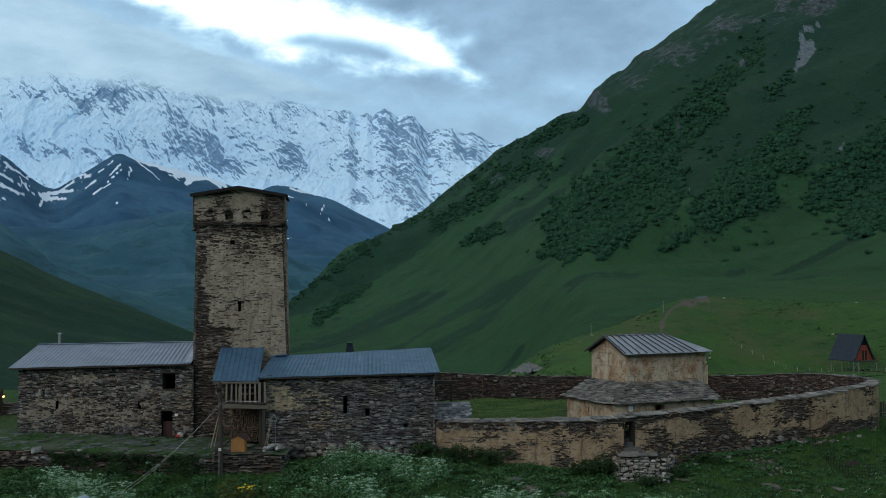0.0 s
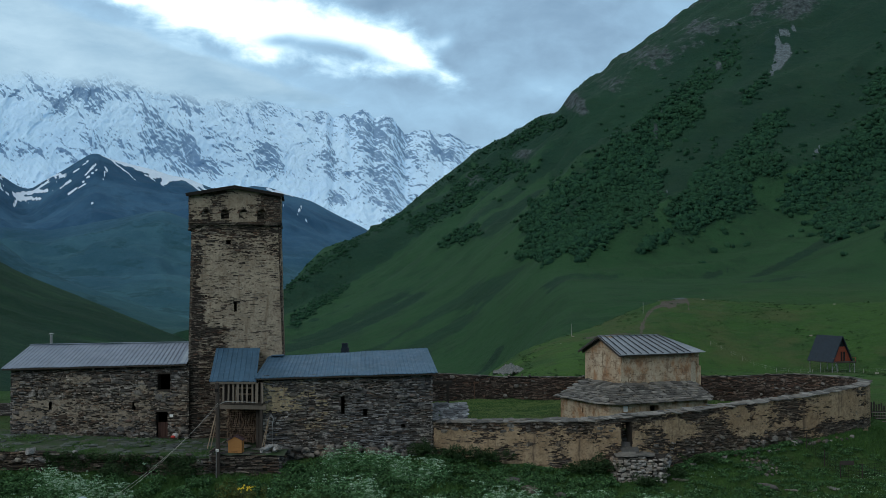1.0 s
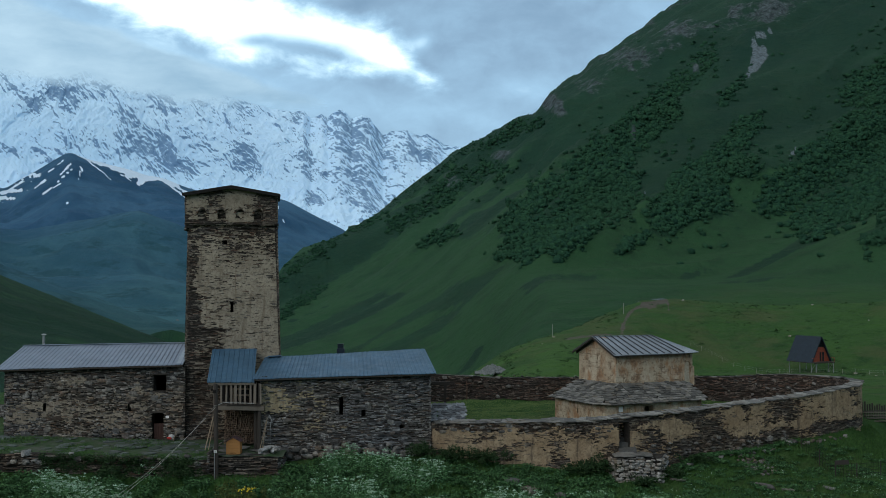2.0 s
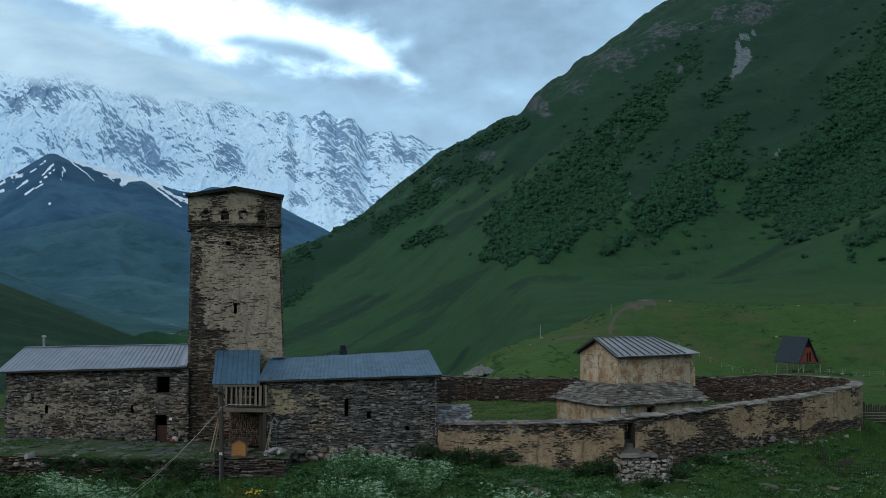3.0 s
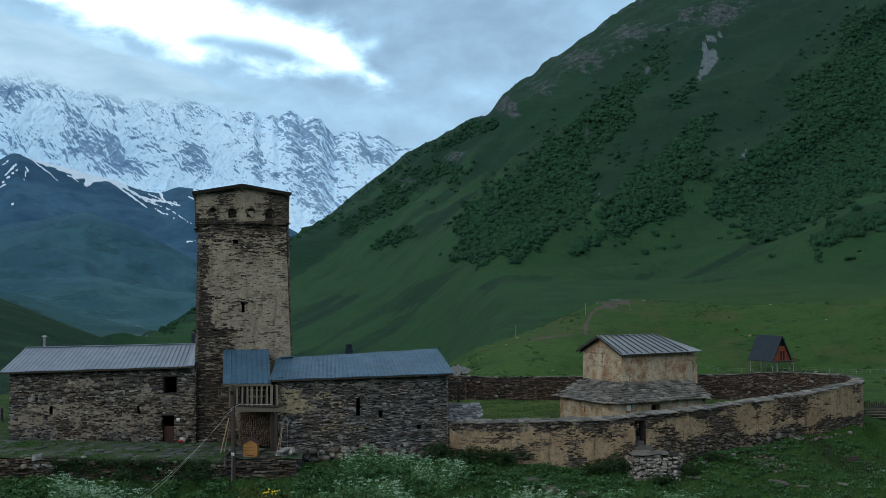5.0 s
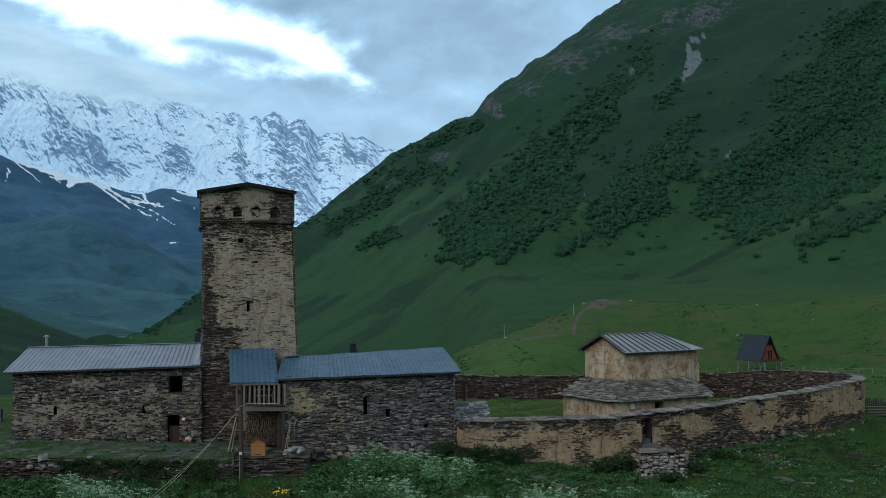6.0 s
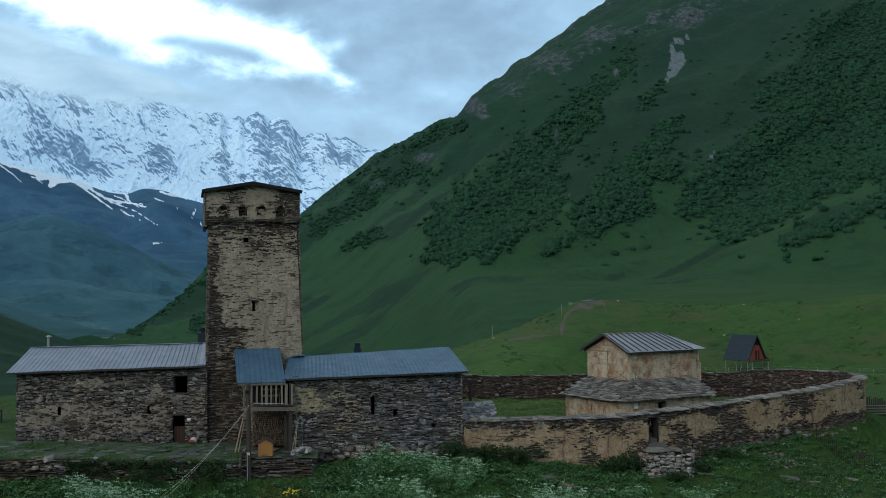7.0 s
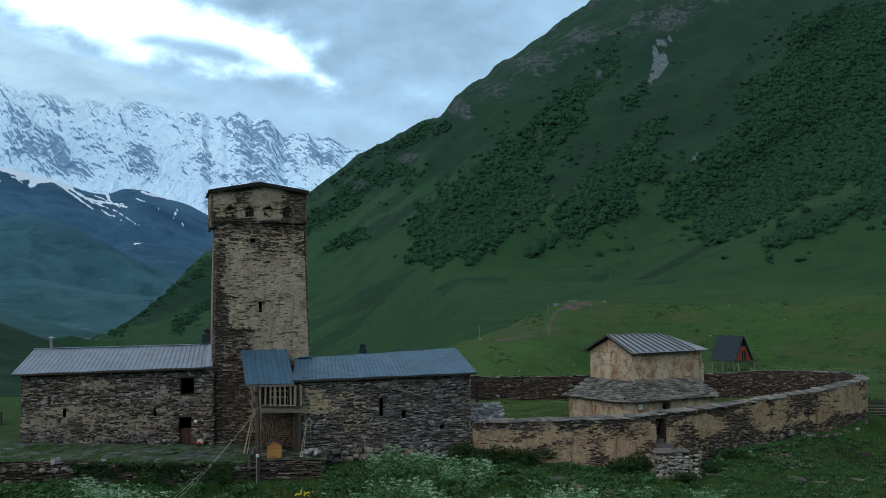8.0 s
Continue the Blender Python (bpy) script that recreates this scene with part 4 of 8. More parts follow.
    see = np.degrees(np.arctan2(Z - EYE_Z, R))
    bare = np.full(Z.shape, -0.68)
    for a, e, wa, we, k in ROCKY_WEST + ROCKY_EAST:
        bare = bare + 1.15 * k * np.exp(-(((A - a + 0.35 * (see - e)) / wa) ** 2 + ((see - e) / we) ** 2))
    for a, e, wa, we, k in SNOWY:
        bare = bare - 1.5 * k * np.exp(-(((A - a) / wa) ** 2 + ((see - e) / we) ** 2))
    rock = ease(-0.45, 0.85, 0.8 * steep + np.clip(bare, -2.0, 0.55) + 0.3 * fbm(arc / 60, zz / 60, 4, 232))
    at = me.attributes.new("rock", "FLOAT", "POINT")
    at.data.foreach_set("value", np.clip(rock, 0, 1).astype(np.float32).ravel())
    ob = new("snow_mountain", me)
    tagged(ob, "wall of snow-covered rocky peaks behind the valley", "mountain", kind="structure")


build_snow_wall()


def build_cloud_bank():
    """The cloud that hangs on the summits: a soft-edged sheet before the upper wall."""
    s = Shade("summit cloud", 1.0)
    nt = s.nt
    out = nt.nodes["Material Output"]
    glow, clear, both = nt.nodes.new("ShaderNodeEmission"), nt.nodes.new("ShaderNodeBsdfTransparent"), nt.nodes.new("ShaderNodeMixShader")
    vec = s.place(0.0016, 0.0016, 0.005)
    c = s.ramp(s.noise(1.0, 6, 0.6, vec), (0.35, (0.27, 0.44, 0.59)), (0.68, (0.44, 0.63, 0.77)))
    s.link(c, glow.inputs[0])
    glow.inputs[1].default_value = 1.12
    thick = s.math("ADD", s.attr("thick"), s.math("MULTIPLY", s.math("SUBTRACT", s.noise(2.2, 7, 0.62, vec), 0.5), 1.5))
    s.link(s.ramp(thick, (0.30, 0.0), (0.85, 1.0)), both.inputs[0])
    s.link(clear.outputs[0], both.inputs[1])
    s.link(glow.outputs[0], both.inputs[2])
    s.link(both.outputs[0], out.inputs[0])
    az, el = np.arange(-40, 6.1, 0.5), np.arange(7.5, 18.01, 0.25)
    A, E = np.meshgrid(az, el)
    R = 3980 + 30 * np.sin(A * 1.3 + E)
    edge = soft(A, [-40, -26, -21, -17, -13.5, -10, -6, -2, 6], [9.6, 9.6, 9.9, 9.8, 8.9, 8.7, 9.2, 9.2, 9.2], 1.0)
    thick = ease(-1.0, 1.2, E - edge) * ease(0.4, -0.6, E - (11.0 - 0.29 * (A + 11.8))) * ease(1.0, -9, A) * 1.05
    X, Y, Z = R * np.sin(np.radians(A)), R * np.cos(np.radians(A)), EYE_Z + R * np.tan(np.radians(E))
    n, m = Z.shape
    i = np.arange(n * m).reshape(n, m)
    quads = np.stack([i[:-1, :-1], i[1:, :-1], i[1:, 1:], i[:-1, 1:]], -1).reshape(-1, 4)[:, ::-1]
    me = quick_mesh("cloud_bank", np.stack([X, Y, Z], -1).reshape(-1, 3), quads, s.m, True)
    at = me.attributes.new("thick", "FLOAT", "POINT")
    at.data.foreach_set("value", np.clip(thick, 0, 1).astype(np.float32).ravel())
    ob = new("cloud_bank", me)
    tagged(ob, "soft blue-grey cloud hanging on the snowy summits", "cloud", kind="structure")


build_cloud_bank()
# ---- masonry ----
class Face:
    """A straight wall face: s along it, z up, d out of it. It may lean and narrow upwards."""

    def __init__(self, a, b, z0=0.0, lean=0.0, narrow=0.0, shear=0.0):
        a, b = Vector((*a, 0)), Vector((*b, 0))
        self.a, self.length = a, (b - a).length
        self.u = (b - a).normalized()
        self.n = Vector((self.u.y, -self.u.x, 0))
        self.z0, self.lean, self.narrow, self.shear = z0, lean, narrow, shear

    def pos(self, s, z, d=0.0):
        h = z - self.z0
        mid = self.length / 2
        s = mid + (s - mid) * (1 - self.narrow * h / self.length) + self.shear * h
        p = self.a + self.u * s + self.n * (d - self.lean * h)
        return (p.x, p.y, z)

    def axes(self, s):
        return self.u, self.n


class Bend:
    """A wall face along a smooth line in plan."""

    def __init__(self, pts, step=0.25):
        p = np.array(pts, float)
        q = []
        for i in range(len(p) - 1):
            p0, p1, p2, p3 = p[max(i - 1, 0)], p[i], p[i + 1], p[min(i + 2, len(p) - 1)]
            n = max(2, int(np.hypot(*(p2 - p1)) / step))
            for k in range(n):
                t = k / n
                q.append(0.5 * (2 * p1 + (p2 - p0) * t + (2 * p0 - 5 * p1 + 4 * p2 - p3) * t**2 + (3 * p1 - p0 - 3 * p2 + p3) * t**3))
        q.append(p[-1])
        self.q = np.array(q)
        self.k = np.concatenate([[0], np.cumsum(np.hypot(*np.diff(self.q, axis=0).T))])
        self.length = float(self.k[-1])
        t = np.gradient(self.q, axis=0)
        self.t = t / np.hypot(*t.T)[:, None]

    def axes(self, s):
        tx, ty = np.interp(s, self.k, self.t[:, 0]), np.interp(s, self.k, self.t[:, 1])
        u = Vector((float(tx), float(ty), 0)).normalized()
        return u, Vector((u.y, -u.x, 0))

    def pos(self, s, z, d=0.0):
        x, y = np.interp(s, self.k, self.q[:, 0]), np.interp(s, self.k, self.q[:, 1])
        u, n = self.axes(s)
        e = min(0, s) + max(0, s - self.length)
        return (float(x) + n.x * d + u.x * e, float(y) + n.y * d + u.y * e, z)

    def near(self, x, y):
        return float(self.k[np.argmin(np.hypot(self.q[:, 0] - x, self.q[:, 1] - y))])


def sheet(name, face, s0, s1, z0, z1, cell, material, mask=None, d=0.0, thick=0.03, rough=0.0, ragged=0.0, back=False, seed=1, smooth=False):
    """A skin or wall of cells on a face, with thickness, and with holes where mask(s, z) says no. z0 and z1 may be functions of s."""
    cs, cz = cell
    lo = z0 if callable(z0) else (lambda s: z0)
    hi = z1 if callable(z1) else (lambda s: z1)
    ns = max(1, round((s1 - s0) / cs))
    S = np.linspace(s0, s1, ns + 1)
    zmin, zmax = min(lo(s) for s in S), max(hi(s) for s in S)
    nz = max(1, round((zmax - zmin) / cz))
    rng = np.random.default_rng(seed)
    T = np.linspace(0, 1, nz + 1)
    LO, HI = np.array([lo(s) for s in S]), np.array([hi(s) for s in S])
    SS, TT = np.meshgrid(S, T)
    ZZ = LO[None] + (HI - LO)[None] * TT
    js = rng.uniform(-ragged, ragged, SS.shape) * cs
    jz = rng.uniform(-ragged, ragged, SS.shape) * cz
    js[:, 0] = js[:, -1] = 0
    jz[0] = jz[-1] = 0
    D = d + rough * fbm(SS / 0.5, ZZ / 0.5, 4, seed)
    sc, zc = (SS[:-1, :-1] + SS[1:, 1:]) / 2, (ZZ[:-1, :-1] + ZZ[1:, 1:]) / 2
    keep = np.ones(sc.shape, bool) if mask is None else mask(sc, zc)
    verts, faces, fi, bi = [], [], {}, {}

    def front(i, j):
        if (i, j) not in fi:
            fi[i, j] = len(verts)
            verts.append(face.pos(SS[i, j] + js[i, j], ZZ[i, j] + jz[i, j], D[i, j]))
        return fi[i, j]

    def rear(i, j):
        if (i, j) not in bi:
            bi[i, j] = len(verts)
            verts.append(face.pos(SS[i, j] + js[i, j], ZZ[i, j] + jz[i, j], d - thick))
        return bi[i, j]

    for i, j in zip(*np.nonzero(keep)):
        faces.append((front(i, j), front(i, j + 1), front(i + 1, j + 1), front(i + 1, j)))
        if back:
            faces.append((rear(i + 1, j), rear(i + 1, j + 1), rear(i, j + 1), rear(i, j)))
        for di, dj, a, b in ((-1, 0, (i, j), (i, j + 1)), (1, 0, (i + 1, j + 1), (i + 1, j)), (0, -1, (i + 1, j), (i, j)), (0, 1, (i, j + 1), (i + 1, j + 1))):
            p, q = i + di, j + dj
            if not (0 <= p < nz and 0 <= q < ns and keep[p, q]):
                faces.append((front(*b), front(*a), rear(*a), rear(*b)))
    return mesh_of(name, verts, faces, material, smooth)


def no_holes(holes):
    def mask(s, z):
        k = np.ones(s.shape, bool)
        for a, b, c, d in holes:
            k &= ~((s > a) & (s < b) & (z > c) & (z < d))
        return k
    return mask


def courses(name, face, s0, s1, z0, z1, material, height=(0.05, 0.12), length=(0.15, 0.6), out=(0.0, 0.05), holes=(), seed=1, skip=0.0, wander=0.25):
    """Stones laid in courses, each with its own edges and depth, as one mesh."""
    rng = random.Random(seed)
    lo = z0 if callable(z0) else (lambda s: z0)
    hi = z1 if callable(z1) else (lambda s: z1)
    zmin = min(lo(s0 + (s1 - s0) * k / 20) for k in range(21))
    zmax = max(hi(s0 + (s1 - s0) * k / 20) for k in range(21))
    verts, faces = [], []
    z = zmin
    while z < zmax:
        h = 0.78 * rng.uniform(*height)
        if rng.random() < 0.12:
            h *= 1.6
        s = s0 - rng.uniform(0, length[0])
        while s < s1:
            l = rng.uniform(*length) ** 1.0 * (0.6 + 0.8 * h / height[1])
            a, b = max(s, s0 - 0.02), min(s + l, s1 + 0.02)
            s += l + 0.008
            if b - a < 0.05 or rng.random() < skip:
                continue
            zz = z + wander * h * rng.uniform(-0.5, 0.5) + 0.07 * noise.noise(Vector((s * 0.7, z * 0.45, seed))) + 0.025 * noise.noise(Vector((s * 2.3, z * 1.1, seed + 5)))
            m = (a + b) / 2
            if zz + h > hi(m) + 0.03 or zz < lo(m) - 0.06:
                continue
            for ha, hb, hc, hd in holes:
                if zz + h * 0.7 > hc and zz + h * 0.3 < hd:
                    if ha <= m <= hb:
                        if a < ha - 0.04:
                            b = ha
                        elif b > hb + 0.04:
                            a = hb
                        else:
                            b = a
                    elif a < ha < b:
                        b = ha
                    elif a < hb < b:
                        a = hb
            if b - a < 0.05:
                continue
            d = rng.uniform(*out)
            h0 = h
            if rng.random() < 0.3:
                h = h0 * rng.uniform(0.55, 0.85)
            e = min(0.016, h * 0.16)
            k = len(verts)
            j = lambda: rng.uniform(-0.42, 0.42) * h  # noqa: E731
            # six-sided, with blunt or pointed ends, lapping over its neighbours here and there
            lap, tip = 0.03 * h, min(0.35 * h, 0.2 * (b - a))
            q = [(a + tip * rng.random(), zz - lap + j() * 0.5), (b - tip * rng.random(), zz - lap + j() * 0.5), (b + 0.1 * h, zz + h * rng.uniform(0.3, 0.7)),
                 (b - tip * rng.random(), zz + h + lap + j() * 0.5), (a + tip * rng.random(), zz + h + lap + j() * 0.5), (a - 0.1 * h, zz + h * rng.uniform(0.3, 0.7))]
            for ss, tt in q:
                verts.append(face.pos(ss, tt, -0.07))
            for (ss, tt), sx, sz in zip(q, (1, -1, -1, -1, 1, 1), (1, 1, 0, -1, -1, 0)):
                verts.append(face.pos(ss + sx * e, tt + sz * e, d + rng.uniform(-0.008, 0.008)))
            faces.append(tuple(range(k + 6, k + 12)))
            faces += [(k + n, k + (n + 1) % 6, k + 6 + (n + 1) % 6, k + 6 + n) for n in range(6)]
            h = h0
        z += h
    return mesh_of(name, verts, faces, material)


def pebble_meshes(name, material, count=7, seed=3):
    """Rounded irregular stones of unit size, to share."""
    rng, out = random.Random(seed), []
    for k in range(count):
        bm = bmesh.new()
        bmesh.ops.create_cube(bm, size=1)
        bmesh.ops.subdivide_edges(bm, edges=bm.edges[:], cuts=1, use_grid_fill=True)
        off = Vector((rng.uniform(0, 50), rng.uniform(0, 50), k))
        for v in bm.verts:
            r = v.co.normalized() * 0.56
            v.co = v.co.lerp(r, 0.42)
            v.co *= 1 + 0.42 * noise.noise(v.co * 1.7 + off)
            v.co += Vector((rng.uniform(-1, 1), rng.uniform(-1, 1), rng.uniform(-1, 1))) * 0.05
        me = bpy.data.meshes.new(name)
        bm.to_mesh(me)
        bm.free()
        me.materials.append(material)
        if k % 2:
            me.polygons.foreach_set("use_smooth", [True] * len(me.polygons))
        out.append(me)
    return out


def slab_meshes(name, material, count=9, seed=5):
    """Rough split slabs of unit size in x and y, and unit thickness."""
    rng, out = random.Random(seed), []
    for k in range(count):
        corners = [(-0.5, -0.5), (0.0, -0.54), (0.5, -0.48), (0.52, 0.1), (0.46, 0.5), (-0.48, 0.5)]
        pts = [(x + rng.uniform(-0.09, 0.09), y + rng.uniform(-0.09, 0.09)) for x, y in corners]
        n = len(pts)
        tilt = [rng.uniform(-0.25, 0.25) for _ in pts]
        verts = [(x, y, -0.5 + t * 0.4) for (x, y), t in zip(pts, tilt)] + [(x * 0.96, y * 0.96, 0.5 + t) for (x, y), t in zip(pts, tilt)]
        faces = [tuple(range(n - 1, -1, -1)), tuple(range(n, 2 * n))] + [(i, (i + 1) % n, n + (i + 1) % n, n + i) for i in range(n)]
        out.append(mesh_of(name, verts, faces, material))
    return out


FIELD = pebble_meshes("stone", M_FIELD)
PALE = pebble_meshes("stone", M_PALE, seed=9)
BROWN = pebble_meshes("stone", M_BROWN, seed=12)
SLABS = slab_meshes("slate", M_SLATE)


def lay(meshes, rng, name, parent, m):
    ob = part(name, rng.choice(meshes), None, parent)
    ob.matrix_basis = m
    return ob


def stones_on(face, parent, count, s0, s1, z0, z1, size, holes, seed, meshes=None, out=0.0, flat=0.62):
    """Single larger stones set in a wall face."""
    rng, done, tries = random.Random(seed), [], 0
    while len(done) < count and tries < count * 30:
        tries += 1
        w = size[0] + (size[1] - size[0]) * rng.random() ** 2.2
        h = w * rng.uniform(0.45, 0.85) * flat / 0.62
        s, z = rng.uniform(s0 + w / 2, s1 - w / 2), rng.uniform(z0, z1)
        if any(a - w * 0.55 < s < b + w * 0.55 and c - h * 0.6 < z < d + h * 0.6 for a, b, c, d in holes):
            continue
        if any(abs(s - p) < (w + q) * 0.46 and abs(z - t) < (h + y) * 0.46 for p, t, q, y in done):
            continue
        done.append((s, z, w, h))
        u, n = face.axes(s)
        rot = Matrix((( u.x, -n.x, 0), (u.y, -n.y, 0), (0, 0, 1))).to_4x4()
        roll = Matrix.Rotation(rng.uniform(-0.3, 0.3), 4, "Y")
        m = Matrix.Translation(face.pos(s, z, out + rng.uniform(-0.03, 0.02))) @ rot @ roll @ Matrix.Diagonal((w, 0.26, h, 1))
        lay(meshes or FIELD, rng, "stone", parent, m)


def ribbed(name, e0, e1, r0, r1, ribs, material, high=0.035, wide=0.3, thick=0.03, sag=0.0):
    """A sheet-metal slope between an eave e0-e1 and a top edge r0-r1, with standing ribs."""
    e0, e1, r0, r1 = (Vector(v) for v in (e0, e1, r0, r1))
    nrm = (e1 - e0).cross(r0 - e0).normalized()
    if nrm.z < 0:
        nrm = -nrm
    prof = []
    for k in range(ribs):
        prof += [(k + 0.5 - wide / 2, 0), (k + 0.5 - wide / 4, high), (k + 0.5 + wide / 4, high), (k + 0.5 + wide / 2, 0)]
    prof = [(0, 0)] + prof + [(ribs, 0)]
    verts, faces = [], []
    rows = 5
    for i in range(rows + 1):
        t = i / rows
        for x, h in prof:
            f = x / ribs
            p = (e0.lerp(e1, f)).lerp(r0.lerp(r1, f), t) - Vector((0, 0, sag * 4 * t * (1 - t) + 0.012 * math.sin(f * 23 + t * 3)))
            verts.append(tuple(p + nrm * h))
    m = len(prof)
    top = len(verts)
    verts += [tuple(Vector(v) - nrm * thick) for v in verts]
    for i in range(rows):
        for j in range(m - 1):
            a, b, c, d = i * m + j, i * m + j + 1, (i + 1) * m + j + 1, (i + 1) * m + j
            faces.append((a, b, c, d))
            faces.append((d + top, c + top, b + top, a + top))
    for j in range(m - 1):
        faces.append((j + top, j + 1 + top, j + 1, j))
        k = rows * m
        faces.append((k + j, k + j + 1, k + j + 1 + top, k + j + top))
    for i in range(rows):
        faces.append((i * m, (i + 1) * m, (i + 1) * m + top, i * m + top))
        k = m - 1
        faces.append(((i + 1) * m + k, i * m + k, i * m + k + top, (i + 1) * m + k + top))
    return mesh_of(name, verts, faces, material)
# ---- the tower ----
def build_tower():
    tower = thing("tower", "tall square stone defence tower with peeling plaster", "tower", at=(-15.3, 65, -1.2))
    z0 = -1.6
    y0, y1 = 0.0, 5.3
    turn = Matrix.Translation((-15.33, 62.2, 0)) @ Matrix.Rotation(radians(9.5), 4, "Z")
    tw = lambda x, y: tuple((turn @ Vector((x, y, 0)))[:2])  # noqa: E731
    L = 5.68
    corners = [tw(-L / 2, y0), tw(L / 2, y0), tw(L / 2, y1), tw(-L / 2, y1)]
    slit = [(2.72, 2.92, 6.15, 6.75), (2.25, 2.55, 10.12, 10.36), (0.95, 1.08, 7.0, 7.15)]
    for k in range(4):
        f = Face(corners[k], corners[(k + 1) % 4], z0, 0.026, 0.052, -0.0095 if k == 0 else 0.0)
        holes = slit if k == 0 else []
        wall = part("wall", sheet("wall", f, 0, L if k % 2 == 0 else y1 - y0, z0, 11.9, (0.1, 0.1), M_MORTAR, no_holes(holes), -0.07, 0.5, back=True), None, tower)
        LL = f.length
        part("stonework", courses("stonework", f, 0, LL, z0, 11.42, M_TOWERSTONE, (0.035, 0.085), (0.10, 0.42), (-0.02, 0.045), holes, 11 + k, 0.0, 0.8), None, wall, "thin dark slate courses")

        def worn(s, z, k=k):
            band = fbm(s / 0.42 + 7 * k, z / 0.08, 3, 71 + k)
            area = fbm(s / 1.5 + 3 * k, z / 1.3, 4, 81 + k)
            fleck = fbm(s / 0.20, z / 0.045, 3, 61 + k)
            base = 0.50 + 0.25 * ease(1.5, 3.0, s) * ease(9.5, 8.0, z) - 0.42 * ease(8.6, 10.0, z) - 0.35 * ease(10.3, 10.9, z)
            low = 1.15 * ease(5.9, 5.0, z + 0.35 * (s - 1.0)) * ease(3.0, 1.7, s) + 0.9 * ease(1.0, 0.35, s + 0.4 * area) * ease(9.8, 9.0, z)
            bands = 0.8 * np.exp(-(((z - 7.02) / 0.16) ** 2)) * ease(2.0, 1.2, s) + 0.7 * np.exp(-(((z - 6.75) / 0.3) ** 2 + ((s - 2.9) / 0.45) ** 2)) + 0.6 * np.exp(-(((z - 5.1) / 0.15) ** 2)) * ease(3.6, 2.6, s)
            return (base + area * 0.30 + band * 0.46 + 0.40 * fleck - low - bands > 0.0) & no_holes(holes)(s, z)
        part("plaster", sheet("plaster", f, 0.02, LL - 0.02, -0.6, 11.36, (0.065, 0.032), M_PLASTER_T, worn, 0.03, 0.05, 0.014, 0.35, seed=90 + k), None, wall, "flaking pale lime plaster")
    # the crown, stepped out on corbels, with arched openings
    ct, cl = 11.36, 5.26
    cc = [tw(-0.13 - cl / 2, 0.2), tw(-0.13 + cl / 2, 0.2), tw(-0.13 + cl / 2, 5.1), tw(-0.13 - cl / 2, 5.1)]
    arches = [0.96, 2.05, 3.13, 4.2]

    def pierced(s, z):
        k = np.ones(s.shape, bool)
        for a in arches:
            w = 0.25
            k &= ~((np.abs(s - a) < w) & (z > 11.56) & (z < 11.92 + np.sqrt(np.maximum(0, w * w - (s - a) ** 2))))
        return k
    for k in range(4):
        f = Face(cc[k], cc[(k + 1) % 4], ct, -0.01)
        low = ct if k != 3 else ct - 0.3
        top = 12.98 if k % 2 else (lambda s: 12.98 + 0.42 * (1 - abs(s - cl / 2) / (cl / 2)))
        wall = part("crown_wall", sheet("crown_wall", f, 0, f.length, low, top, (0.06, 0.06), M_MORTAR, pierced, 0.0, 0.4, back=True), None, tower)
        rects = [(a - 0.25, a + 0.25, 11.56, 12.1) for a in arches]
        part("stonework", courses("stonework", f, 0, f.length, low, top, M_TOWERSTONE, (0.04, 0.085), (0.10, 0.38), (0.0, 0.05), rects, 31 + k, 0.0, 0.6), None, wall, "thin dark slate courses")

        def worn(s, z, k=k):
            band = fbm(s / 0.5 + 5 * k, z / 0.1, 3, 171 + k)
            area = fbm(s / 1.1, z / 0.9, 4, 181 + k)
            mid = 0.85 * np.exp(-(((s - 3.05) / 0.8) ** 2)) + 0.55 * np.exp(-(((s - 0.35) / 0.55) ** 2)) - 0.8 * ease(3.95, 4.35, s) - 0.3 * np.exp(-(((s - 1.7) / 0.5) ** 2)) * ease(12.0, 12.5, z) - 0.35 * ease(11.62, 11.45, z)
            return (area * 0.5 + band * 0.42 + 0.3 * fbm(s / 0.18, z / 0.05, 2, 175 + k) + mid > 0.30) & pierced(s, z)
        part("plaster", sheet("plaster", f, 0.02, f.length - 0.02, low + 0.05, top, (0.07, 0.04), M_PLASTER_T, worn, 0.055, 0.05, 0.01, 0.35, seed=190 + k), None, wall, "flaking pale lime plaster")
        # arch rings of small slabs, a ledge under them and part-filled sills
        for a in arches if k == 0 else []:
            bm = bmesh.new()
            for q in range(9):
                ang = math.pi * (q + 0.5) / 9
                p = Vector(f.pos(a + 0.3 * math.cos(ang), 11.92 + 0.3 * math.sin(ang), 0.05))
                rot = Matrix.Rotation(-(ang - math.pi / 2) , 4, f.n) @ Matrix(((f.u.x, -f.n.x, 0), (f.u.y, -f.n.y, 0), (0, 0, 1))).to_4x4()
                box_bm(bm, (-0.045, -0.06, -0.07), (0.045, 0.06, 0.07), Matrix.Translation(p) @ rot, 0.008)
            part("arch_ring", bm, M_TOWERSTONE, wall)
        part("corbel", courses("corbel", f, -0.02, f.length + 0.02, low - 0.12, low + 0.04, M_TOWERSTONE, (0.06, 0.07), (0.25, 0.6), (0.03, 0.12), (), 61 + k), None, wall)
